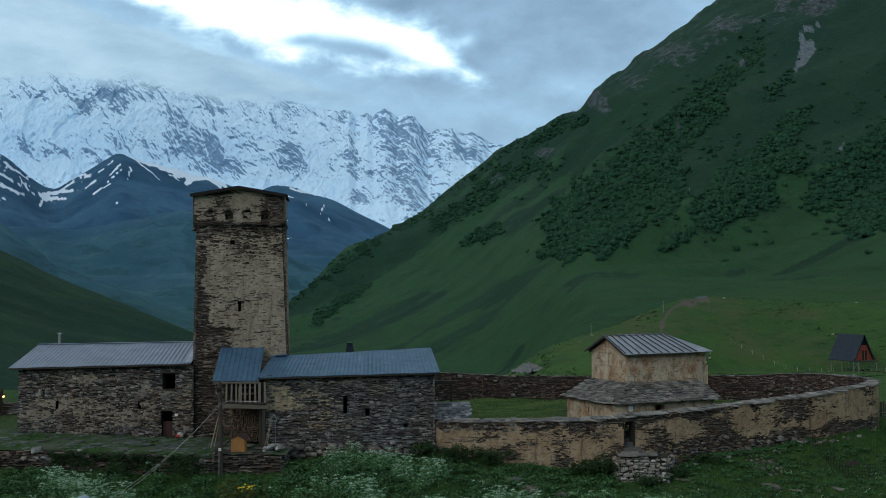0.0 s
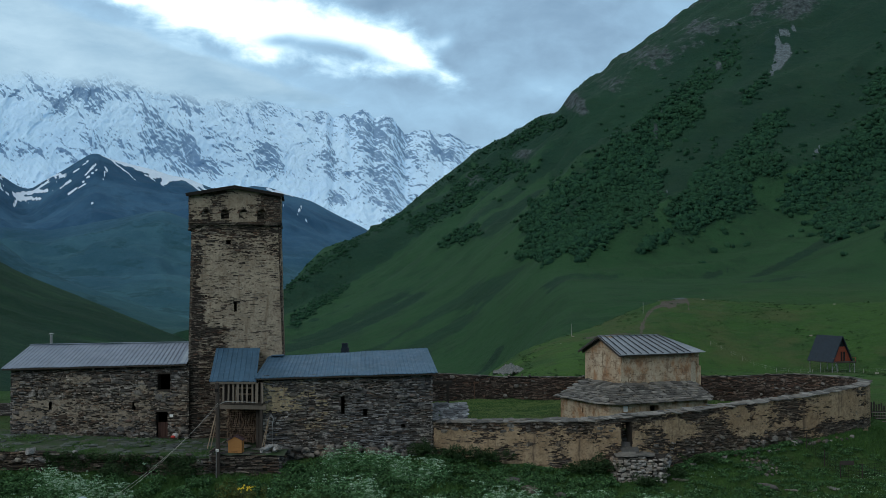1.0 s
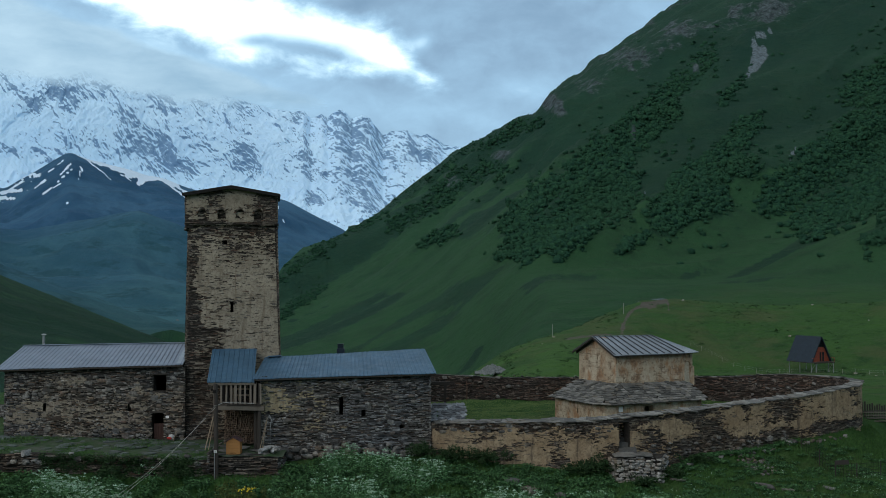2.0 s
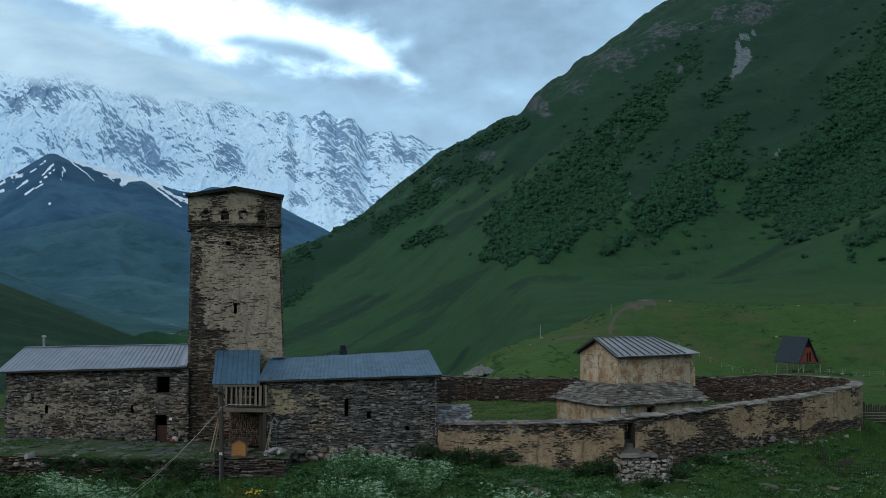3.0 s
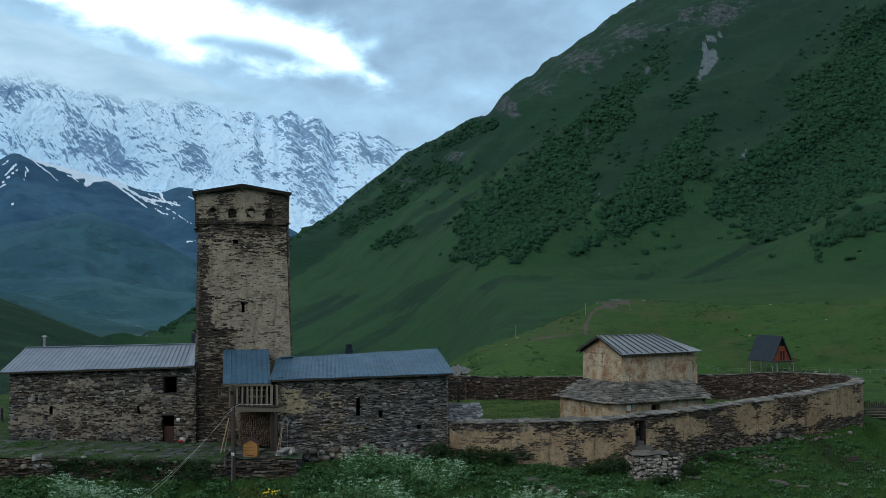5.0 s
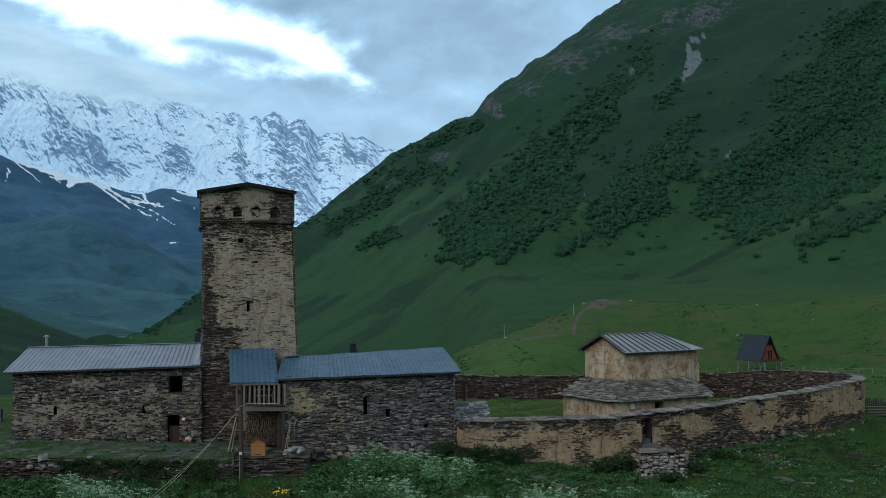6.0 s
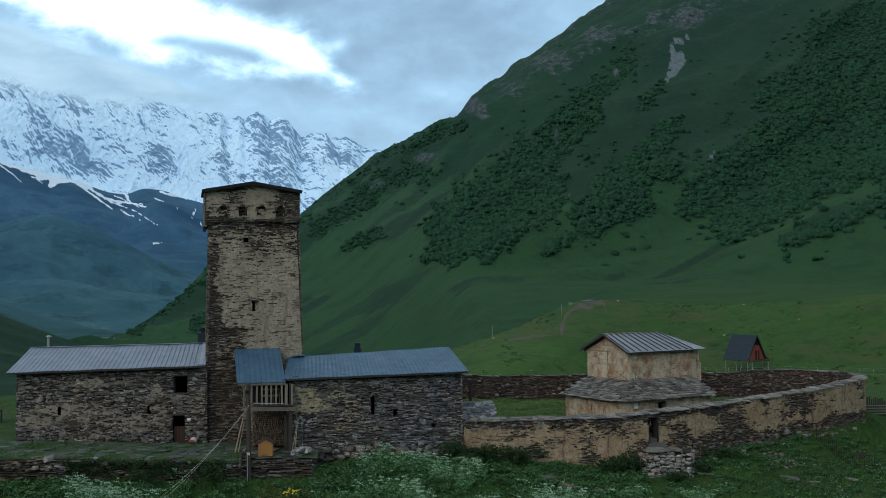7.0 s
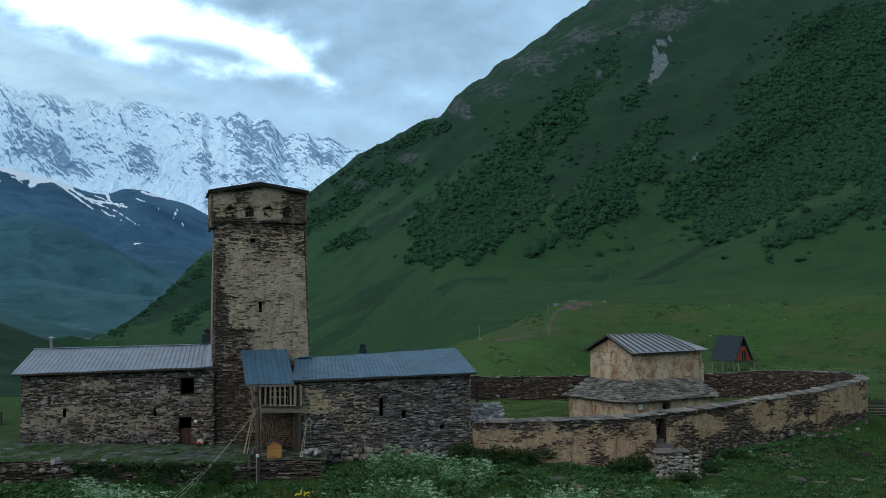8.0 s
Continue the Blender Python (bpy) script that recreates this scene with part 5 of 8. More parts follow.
        if k == 0:
            for q, a in enumerate(arches):
                if q in (0, 2):
                    part("niche_plaster", sheet("niche_plaster", f, a - 0.24, a + 0.24, 11.55, 12.0, (0.05, 0.04), M_PLASTER_T, lambda s, z, q=q: fbm(s / 0.2, z / 0.08, 3, 750 + q) > (-0.1 if q else 0.1), -0.05, 0.04, 0.01, 0.3), None, wall)
                part("niche", courses("niche", f, a - 0.28, a + 0.28, 11.5, 12.22, M_TOWERSTONE, (0.05, 0.09), (0.12, 0.3), (-0.13, -0.07), (), 700 + q), None, wall)
    # low gable roof of dark boards, ridge from front to back
    bm = bmesh.new()
    for sx in (-1, 1):
        n = 9
        for q in range(n):
            ya, yb = -0.2 + q * (5.7 / n), -0.2 + (q + 1) * (5.7 / n) - 0.012
            dz = 0.012 * ((q * 7) % 3)
            a = Vector((-0.13, 0, 13.47 + dz))
            b = Vector((-0.13 + sx * (2.8 + 0.02 * ((q * 5) % 3)), 0, 12.99 + dz))
            vs = []
            for p in (a, b):
                for y in (ya, yb):
                    for t in (0.0, 0.075):
                        vs.append(bm.verts.new((p.x, y, p.z + t)))
            for fc in ((0, 1, 3, 2), (4, 6, 7, 5), (0, 4, 5, 1), (2, 3, 7, 6), (1, 5, 7, 3), (0, 2, 6, 4)):
                bm.faces.new([vs[i] for i in fc])
    bmesh.ops.recalc_face_normals(bm, faces=bm.faces)
    bmesh.ops.transform(bm, matrix=turn, verts=bm.verts)
    part("roof", bm, M_ROOF_TOWER, tower, "low dark board gable roof")
    bm = bmesh.new()
    for sx in (-1, 1):
        beam_bm(bm, (-0.13, -0.16, 13.42), (-0.13 + sx * 2.78, -0.16, 12.94), 0.06, 0.12)
    bmesh.ops.transform(bm, matrix=turn, verts=bm.verts)
    part("bargeboard", bm, M_ROOF_TOWER, tower)


build_tower()


# ---- the long house left of the tower, with a grey metal roof ----
def build_long_house():
    house = thing("stone_house", "long low rubble-stone house with grey ribbed metal roof", "house", at=(-23, 65, -1))
    x0, x1, y0, y1, zb = -28.36, -17.95, 61.5, 68.4, -1.7
    top = lambda s: 2.86 + 0.2 * s / 10.3  # noqa: E731
    f = Face((x0, y0), (x1, y0), 0)
    sx = lambda x: x - x0  # noqa: E731
    holes = [(sx(-19.82), sx(-19.18), -1.15, 0.40), (sx(-19.78), sx(-19.03), 1.62, 2.58), (sx(-26.14), sx(-25.94), 0.5, 0.98), (sx(-21.24), sx(-21.08), 0.5, 0.9)]
    front = part("front_wall", sheet("front_wall", f, 0, x1 - x0, zb, top, (0.1, 0.1), M_MORTAR, no_holes(holes), -0.07, 0.55, 0.02, back=True), None, house)
    part("stonework", courses("stonework", f, 0, x1 - x0, zb, top, M_RUBBLE, (0.045, 0.13), (0.09, 0.36), (-0.02, 0.05), holes, 101, 0.0, 0.9), None, front, "rubble courses of mixed brown and grey stone")
    stones_on(f, front, 74, 0, x1 - x0, -1.0, -0.5, (0.2, 0.62), holes, 102, BROWN + FIELD, -0.05, 0.6)
    stones_on(f, front, 90, 0, x1 - x0, -0.45, 1.2, (0.12, 0.5), holes, 103, BROWN + FIELD, -0.06, 0.6)
    stones_on(f, front, 110, 0, x1 - x0, 1.2, 2.6, (0.12, 0.55), holes, 104, FIELD, -0.06, 0.55)

    def daub(s, z):
        a = fbm(s / 1.3, z / 0.8, 4, 105) + 0.6 * fbm(s / 0.35, z / 0.1, 3, 106)
        return (a + 0.95 * np.exp(-(((s - 3.6) / 2.6) ** 2 + ((z - 0.4) / 0.75) ** 2)) + 0.7 * np.exp(-(((s - 8.0) / 1.6) ** 2 + ((z - 0.9) / 1.0) ** 2)) + 0.4 * fbm(s / 0.16, z / 0.05, 2, 108) > 0.62) & no_holes(holes)(s, z)
    part("plaster", sheet("plaster", f, 0.1, x1 - x0 - 0.1, -0.8, 2.5, (0.065, 0.035), M_DAUB, daub, 0.03, 0.05, 0.012, 0.35, seed=107), None, front, "remains of tan plaster between the stones")
    for k, (a, b) in enumerate((((x1, y0 + 0.6), (x1, y1)), ((x1, y1), (x0, y1)), ((x0, y1), (x0, y0 + 0.6)))):
        g = Face(a, b, 0)
        gable = (lambda s, g=g: 2.9 + 1.1 * max(0, 1 - abs(s + 0.3 - g.length / 2) / (g.length / 2))) if k != 1 else 2.9
        w = part("side_wall" if k != 1 else "back_wall", sheet("side_wall", g, 0, g.length, zb, gable, (0.2, 0.2), M_MORTAR, None, -0.02, 0.5, 0.02, back=True), None, house)
        if k == 2:
            part("stonework", courses("stonework", g, 0, g.length, zb, gable, M_RUBBLE, (0.06, 0.16), (0.2, 0.6), (-0.01, 0.05), (), 109), None, w)
    part("roof", ribbed("roof", (-28.78, 61.12, 2.93), (-17.98, 61.12, 3.20), (-28.66, 65.0, 4.06), (-18.3, 65.0, 4.22), 41, M_ROOF_GREY, 0.03, 0.34), None, house, "grey ribbed sheet-metal slope")
    bm = bmesh.new()
    beam_bm(bm, (-18.2, 61.25, 3.25), (-18.5, 64.95, 4.235), 0.34, 0.02, 0.004)
    part("flashing", bm, M_FLASHING, house, "dull pale metal strip against the tower")
    part("roof", ribbed("roof", (-17.98, 69.0, 3.1), (-28.78, 69.0, 2.9), (-18.3, 65.0, 4.22), (-28.66, 65.0, 4.06), 41, M_ROOF_GREY, 0.03, 0.34), None, house)
    bm = bmesh.new()
    beam_bm(bm, (-28.7, 65.0, 4.09), (-18.3, 65.0, 4.25), 0.22, 0.03)
    part("ridge_cap", bm, M_ROOF_GREY, house)
    bm = bmesh.new()
    beam_bm(bm, (-28.75, 61.16, 2.86), (-18.0, 61.16, 3.13), 0.04, 0.1)
    part("fascia", bm, M_WOOD_DARK, house)
    bm = bmesh.new()
    for q in range(12):
        x = -28.3 + q * 0.9
        beam_bm(bm, (x, 61.2, 2.86 + 0.025 * (x + 28.3)), (x, 62.4, 3.18 + 0.025 * (x + 28.3)), 0.09, 0.1)
    part("rafter", bm, M_WOOD_DARK, house)
    # openings
    door = bmesh.new()
    for q in range(4):
        box_bm(door, (-19.80 + 0.152 * q, 61.72, -1.12), (-19.655 + 0.152 * q, 61.77, -0.22), None, 0.006)
    part("door", door, M_DOOR, house, "red-brown lower door leaf, the upper half open")
    bm = bmesh.new()
    beam_bm(bm, (-19.95, 61.55, 0.46), (-19.05, 61.55, 0.46), 0.22, 0.11)
    part("lintel", bm, M_WOOD_DARK, house)
    bm = bmesh.new()
    beam_bm(bm, (-19.95, 61.55, 2.63), (-18.9, 61.55, 2.63), 0.2, 0.08)
    beam_bm(bm, (-19.82, 61.55, 1.60), (-19.0, 61.55, 1.60), 0.2, 0.05)
    part("window_frame", bm, M_WOOD_DARK, house)
    bm = bmesh.new()
    box_bm(bm, (-19.02, 61.40, 0.12), (-18.84, 61.44, 0.26), None, 0.005)
    part("plaque", bm, M_WHITE, house, "small white plaque by the door")
    bm = bmesh.new()
    tube_bm(bm, [(-28.35, 67.4, 3.2), (-28.35, 67.4, 4.55)], 0.085, 10)
    tube_bm(bm, [(-28.35, 67.4, 4.6), (-28.35, 67.4, 4.68)], 0.19, 10, 0.03)
    part("flue_pipe", bm, M_GREYMETAL, house, "thin metal flue pipe with a cap")
    bm = bmesh.new()
    box_bm(bm, (-19.5, 68.05, 2.9), (-19.06, 68.5, 4.72), None, 0.02)
    stack = part("chimney", bm, M_CABINROOF, house, "dark square chimney on the back slope")
    bm = bmesh.new()
    tube_bm(bm, [(-19.2, 68.27, 4.7), (-19.2, 68.27, 4.8), (-19.2, 68.27, 4.95), (-19.2, 68.27, 5.0)], 0.15, 10, 0.1)
    tube_bm(bm, [(-19.42, 68.27, 4.86), (-19.3, 68.27, 4.9)], 0.06, 8)
    part("cowl", bm, M_BLACK, stack, "black chimney cowl")


build_long_house()


# ---- the house right of the tower, with a blue-grey roof ----
RH_A, RH_B = (-13.05, 58.37), (-3.80, 59.61)


def build_short_house():
    house = thing("stone_house", "low dark slate-stone house with blue-grey metal roof", "house", at=(-8.5, 62, -1.5))
    f = Face(RH_A, RH_B, 0)
    L, zb = f.length, -2.3
    sx = lambda x: (x - RH_A[0]) / (RH_B[0] - RH_A[0]) * L  # noqa: E731
    top = lambda s: 2.74 + 0.14 * s / L  # noqa: E731
    holes = [(sx(-8.82), sx(-8.60), 0.58, 1.56), (sx(-7.60), sx(-7.35), 0.45, 0.87), (sx(-5.50), sx(-5.28), -0.22, -0.02)]
    front = part("front_wall", sheet("front_wall", f, 0, L, zb, top, (0.1, 0.1), M_MORTAR, no_holes(holes), -0.07, 0.55, 0.02, back=True), None, house)
    part("stonework", courses("stonework", f, 0, L, zb, top, M_SLATESTONE, (0.035, 0.095), (0.08, 0.36), (-0.02, 0.045), holes, 201, 0.0, 0.9), None, front, "thin courses of dark grey slate")
    stones_on(f, front, 34, 0, L, -1.7, -1.05, (0.3, 0.8), holes, 202, None, 0.08)
    stones_on(f, front, 70, 0, L, 1.5, 2.5, (0.16, 0.55), holes, 203, None, -0.03, 0.46)
    stones_on(f, front, 44, 0, L, -0.9, 1.5, (0.14, 0.45), holes, 204, None, -0.03, 0.46)

    def daub(s, z):
        a = fbm(s / 0.9, z / 0.6, 4, 205) + 0.6 * fbm(s / 0.35, z / 0.09, 3, 206)
        return (a + 1.25 * np.exp(-(((s - 0.7) / 1.0) ** 2 + ((z - 1.4) / 1.0) ** 2)) - 0.5 * ease(2.4, 4.0, s) + 0.5 * fbm(s / 0.2, z / 0.05, 3, 208) > 0.62) & no_holes(holes)(s, z)
    part("plaster", sheet("plaster", f, 0.02, 5.0, -0.5, 2.5, (0.065, 0.035), M_PLASTER_Y, daub, 0.03, 0.05, 0.012, 0.35, seed=207), None, front, "patch of pale plaster")
    back = (RH_B[0] - 0.134 * 7.2, RH_B[1] + 7.2)
    backl = (RH_A[0] - 0.134 * 7.2, RH_A[1] + 7.2)
    for k, (a, b) in enumerate(((RH_B, back), (back, backl))):
        g = Face(a, b, 0)
        gable = (lambda s, g=g: 2.72 + 1.05 * max(0, 1 - abs(s - 3.9) / 3.9)) if k == 0 else 2.7
        w = part("side_wall" if k == 0 else "back_wall", sheet("side_wall", g, 0.6 if k == 0 else 0, g.length, zb, gable, (0.2, 0.2), M_MORTAR, None, -0.02, 0.5, 0.02, back=True), None, house)
        if k == 0:
            part("stonework", courses("stonework", g, 0.0, g.length, zb, gable, M_SLATESTONE, (0.05, 0.11), (0.18, 0.6), (-0.01, 0.05), (), 209), None, w)
    e0, e1 = (-13.42, 57.98, 2.66), (-3.46, 59.30, 2.84)
    r0, r1 = (-13.5, 62.25, 3.52), (-4.22, 63.5, 3.93)
    part("roof", ribbed("roof", e0, e1, r0, r1, 44, M_ROOF_BLUE, 0.03, 0.34), None, house, "blue-grey ribbed sheet-metal slope")
    part("roof", ribbed("roof", (-4.6, 67.4, 2.7), (-14.4, 66.2, 2.5), r1, r0, 33, M_ROOF_BLUE, 0.03, 0.34), None, house)
    bm = bmesh.new()
    beam_bm(bm, (-13.3, 62.2, 3.58), (-12.55, 62.3, 3.62), 0.5, 0.05)
    part("flashing", bm, M_ROOF_BLUE, house, "metal flashing against the tower")
    bm = bmesh.new()
    beam_bm(bm, Vector(e0) + Vector((0.1, 0.05, -0.07)), Vector(e1) + Vector((-0.1, 0.05, -0.07)), 0.05, 0.09)
    beam_bm(bm, Vector(e1) + Vector((-0.05, 0.05, -0.06)), Vector(r1) + Vector((-0.05, 0, -0.06)), 0.05, 0.1)
    part("fascia", bm, M_WOOD_DARK, house)
    bm = bmesh.new()
    box_bm(bm, (-9.84, 67.2, 2.3), (-9.38, 67.7, 3.72), None, 0.02)
    box_bm(bm, (-9.79, 67.26, 3.70), (-9.45, 67.6, 3.98), None, 0.02)
    box_bm(bm, (-9.82, 67.22, 3.97), (-9.42, 67.64, 4.01), None, 0.01)
    part("chimney", bm, M_CABINROOF, house, "dark square chimney behind the ridge")


build_short_house()


# ---- the balcony under its own blue roof, at the foot of the tower ----
def build_balcony():
    b = thing("balcony", "wooden balcony on posts under a blue metal roof", "balcony", at=(-14.5, 59, -1.2))
    part("roof", ribbed("roof", (-15.84, 57.82, 2.50), (-13.30, 57.92, 2.49), (-16.52, 62.2, 4.03), (-13.96, 62.25, 4.03), 9, M_ROOF_BLUE, 0.03, 0.2), None, b, "blue ribbed metal lean-to roof")
    bm = bmesh.new()
    beam_bm(bm, (-15.8, 57.9, 2.40), (-13.3, 57.98, 2.40), 0.1, 0.12)
    part("top_rail", bm, M_WOOD, b)
    bm = bmesh.new()
    beam_bm(bm, (-15.35, 58.0, 1.12), (-12.78, 58.1, 1.06), 0.16, 0.24)
    part("deck_beam", bm, M_WOOD, b)
    bm = bmesh.new()
    for q in range(9):
        y = 58.05 + q * 0.26
        beam_bm(bm, (-15.4 - 0.134 * (y - 58), y, 1.28), (-12.95 - 0.134 * (y - 58), y, 1.24), 0.24, 0.05)
    part("deck", bm, M_WOOD_DARK, b)
    bm = bmesh.new()
    beam_bm(bm, (-15.35, 57.97, 1.36), (-12.85, 58.07, 1.30), 0.07, 0.08)
    part("bottom_rail", bm, M_WOOD_DARK, b)
    rng = random.Random(7)
    for q in range(9):
        x = -15.08 + q * 0.262 + rng.uniform(-0.03, 0.03)
        bm = bmesh.new()
        w = 0.10 if q not in (3, 7) else 0.15
        beam_bm(bm, (x + rng.uniform(-0.02, 0.02), 57.98, 1.30), (x, 57.98, 2.40), 0.035, w, 0.004)
        part("baluster", bm, M_BALUSTER, b)
    for x in (-13.05,):
        bm = bmesh.new()
        beam_bm(bm, (x, 58.15, -1.25), (x, 58.15, 2.42), 0.16, 0.16)
        part("post", bm, M_WOOD_DARK, b)
    bm = bmesh.new()
    beam_bm(bm, (-15.5, 58.05, 1.2), (-15.5, 58.05, 2.42), 0.1, 0.1)
    part("post", bm, M_WOOD, b)
    # a pale framed bench back behind the balusters
    bm = bmesh.new()
    for z in (1.72, 2.05):
        beam_bm(bm, (-14.6, 58.7, z), (-13.7, 58.7, z), 0.05, 0.09, 0.004)
    for x in (-14.6, -13.7):
        beam_bm(bm, (x, 58.7, 1.3), (x, 58.7, 2.12), 0.05, 0.05, 0.004)
    for x in (-14.3, -14.0):
        beam_bm(bm, (x, 58.7, 1.4), (x, 58.7, 2.05), 0.03, 0.04, 0.004)
    # black boards added where only shade lies behind the balusters
    for q in range(10):
        back = bmesh.new()
        box_bm(back, (-15.42 + 0.245 * q, 59.38, 1.27), (-15.185 + 0.245 * q, 59.41, 2.85), None, 0.004)
        part("shade_board", back, M_SHADE_BOARD, b, "black board added for the shade behind the balusters")
    bench = part("chair_back", bm, M_WOOD_PALE)
    bench.name = "bench"
    tagged(bench, "pale wooden bench standing on the balcony", "bench")


build_balcony()


# ---- the walled churchyard ----
YARD = Bend([(-3.75, 59.66), (1.4, 59.7), (5.6, 59.82), (7.6, 60.35), (11.6, 62.2), (15.5, 64.15), (19.2, 66.0), (22.0, 67.9), (23.7, 69.6),
             (24.7, 72.4), (24.6, 76.0), (22.6, 80.2), (18.8, 82.2), (10.0, 83.6), (1.0, 84.0), (-5.2, 83.0), (-7.2, 78.0), (-6.2, 67.2)])


def yard_top(s):
    x, y, _ = YARD.pos(s, 0)
    if y < 72.5 and x > -5 and s < YARD.length * 0.6:
        return float(np.interp(x, [-3.8, 1.4, 4.6, 7.3, 11.6, 15.5, 19.3, 22.2, 24, 25], [0.05, 0.10, 0.15, 0.33, 0.48, 0.68, 0.92, 1.14, 1.2, 1.22]))
    k = YARD.near(24.7, 72.4)
    return float(np.interp(s, [k, YARD.near(22.6, 80.2), YARD.near(18.8, 82.2), YARD.near(10, 83.6), YARD.near(1, 84), YARD.near(-5.2, 83), YARD.length], [1.2, 0.93, 0.6, 0.42, 0.38, 0.75, 0.8]))


def yard_foot(s):
    x, y, _ = YARD.pos(s, 0)
    if y < 72.5 and s < YARD.length * 0.6:
        return float(np.interp(x, [-3.8, 1.4, 4.6, 9.0, 11.6, 15.0, 19, 23, 25], [-2.0, -2.6, -3.0, -3.2, -2.4, -2.2, -1.95, -1.8, -2.2]))
    return -2.2


GATE_S = YARD.near(6.97, 60.1)


def build_yard_wall():
    yard = thing("stone_wall", "churchyard wall of slate and ochre plaster, capped with slates", "wall", at=(8, 61, -2))
    L = YARD.length
    gate = [(GATE_S - 0.37, GATE_S + 0.37, -1.66, 0.02)]
    body = part("wall_body", sheet("wall_body", YARD, 0, L, yard_foot, yard_top, (0.15, 0.12), M_MORTAR, no_holes(gate), -0.06, 0.56, 0.02, back=True), None, yard)
    sf = YARD.near(24.7, 73.5)
    part("stonework", courses("stonework", YARD, 0, sf, yard_foot, yard_top, M_YARDSTONE, (0.04, 0.09), (0.12, 0.45), (-0.015, 0.045), gate, 301, 0.0, 0.7), None, body, "dark slate courses")
    inner = Bend([tuple(q) for q in YARD.q[::-6]])

    def inner_top(s):
        x, y, _ = inner.pos(s, 0)
        return yard_top(YARD.near(x, y))
    class Shift:
        length = inner.length

        def axes(self, s):
            return inner.axes(s)

        def pos(self, s, z, d=0.0):
            return inner.pos(s, z, d + 0.64)
    part("stonework", courses("stonework", Shift(), 0, inner.length, -1.75, inner_top, M_TOWERDARK, (0.05, 0.11), (0.12, 0.42), (-0.02, 0.06), [], 302, 0.0, 0.9), None, body, "dark brown dry stone courses")
    stones_on(Shift(), body, 290, 0.5, inner.length * 0.62, -1.3, 0.6, (0.14, 0.42), [], 311, BROWN + FIELD, 0.02, 0.62)

    def worn(s, z):
        band = fbm(s / 0.6, z / 0.1, 3, 303)
        area = fbm(s / 1.4, z / 0.8, 4, 304)
        top = np.array([yard_top(v) for v in s[0]])[None, :] - z
        foot = z - np.array([yard_foot(v) for v in s[0]])[None, :]
        x = np.array([YARD.pos(v, 0)[0] for v in s[0]])[None, :]
        left = ease(12.5, 10.5, x)
        a = area * 0.85 + band * (0.28 + 0.06 * left) + 0.46 * fbm(s / 0.17, z / 0.05, 3, 309) + 0.36 + 0.18 * (1 - left)
        a = a - left * 1.0 * ease(0.62, 0.2, top) - left * 0.7 * ease(1.0, 0.45, foot)
        a = a - (1 - left) * (1.3 * ease(1.25, 0.6, foot) + 0.02) - 1.1 * np.exp(-(((x - 12.4) / 1.5) ** 2)) - 1.0 * np.exp(-(((x - 17.3) / 0.9) ** 2)) - 0.5 * np.exp(-(((x - 14.9) / 0.35) ** 2))
        return (a > 0) & no_holes(gate)(s, z)
    part("plaster", sheet("plaster", YARD, 0.05, sf - 0.1, yard_foot, lambda s: yard_top(s) - 0.04, (0.065, 0.035), M_PLASTER_W, worn, 0.045, 0.06, 0.018, 0.35, seed=305), None, body, "weathered ochre plaster")
    stones_on(YARD, body, 60, GATE_S + 1.5, GATE_S + 12, -2.0, -1.15, (0.16, 0.42), gate, 310, None, 0.03, 0.55)
    stones_on(YARD, body, 40, 0.3, GATE_S - 0.6, -0.45, 0.0, (0.16, 0.42), gate, 306, None, -0.045, 0.5)
    # capping slates, laid flat with a slight fall outwards
    rng = random.Random(308)
    s = 0.2
    while s < L:
        w = rng.uniform(0.25, 0.6) if s < GATE_S else rng.uniform(0.3, 0.75)
        z = yard_top(s + w / 2)
        u, n = YARD.axes(s + w / 2)
        base = Matrix(((u.x, -n.x, 0), (u.y, -n.y, 0), (0, 0, 1))).to_4x4()
        for lev in range(1 if s > sf or rng.random() < 0.55 else 2):
            m = Matrix.Translation(YARD.pos(s + w / 2 + lev * 0.3, z + 0.03 + lev * 0.05, -0.26 + rng.uniform(-0.05, 0.05) - 0.12 * lev)) @ base \
                @ Matrix.Rotation(rng.uniform(-0.3, 0.3), 4, "Z") @ Matrix.Rotation(0.10 + rng.uniform(-0.08, 0.08), 4, "X") @ Matrix.Rotation(rng.uniform(-0.09, 0.09), 4, "Y") \
                @ Matrix.Diagonal((w * rng.uniform(1.0, 1.3), rng.uniform(0.6, 0.85) - 0.2 * lev, 0.04, 1))
            lay(SLABS, rng, "slate", yard, m)
        s += w * 0.82
    for k in range(4):
        w = 0.75
        p = YARD.pos(GATE_S + 0.02 + 0.1 * k, -1.50 + 0.24 * k, -0.22 - 0.3 * k)
        lay(SLABS, rng, "slate", yard, Matrix.Translation(p) @ Matrix.Rotation(rng.uniform(-0.1, 0.3), 4, "Z") @ Matrix.Diagonal((w * 1.7, 0.62, 0.24, 1)))
    # timber lintel and a slate threshold in the gateway
    bm = bmesh.new()
    u, n = YARD.axes(GATE_S)
    for d in (-0.08, -0.3, -0.52):
        a, c = YARD.pos(GATE_S - 0.6, 0.08, d), YARD.pos(GATE_S + 0.6, 0.10, d)
        beam_bm(bm, a, c, 0.2, 0.12)
    part("lintel", bm, M_WOOD_DARK, yard)


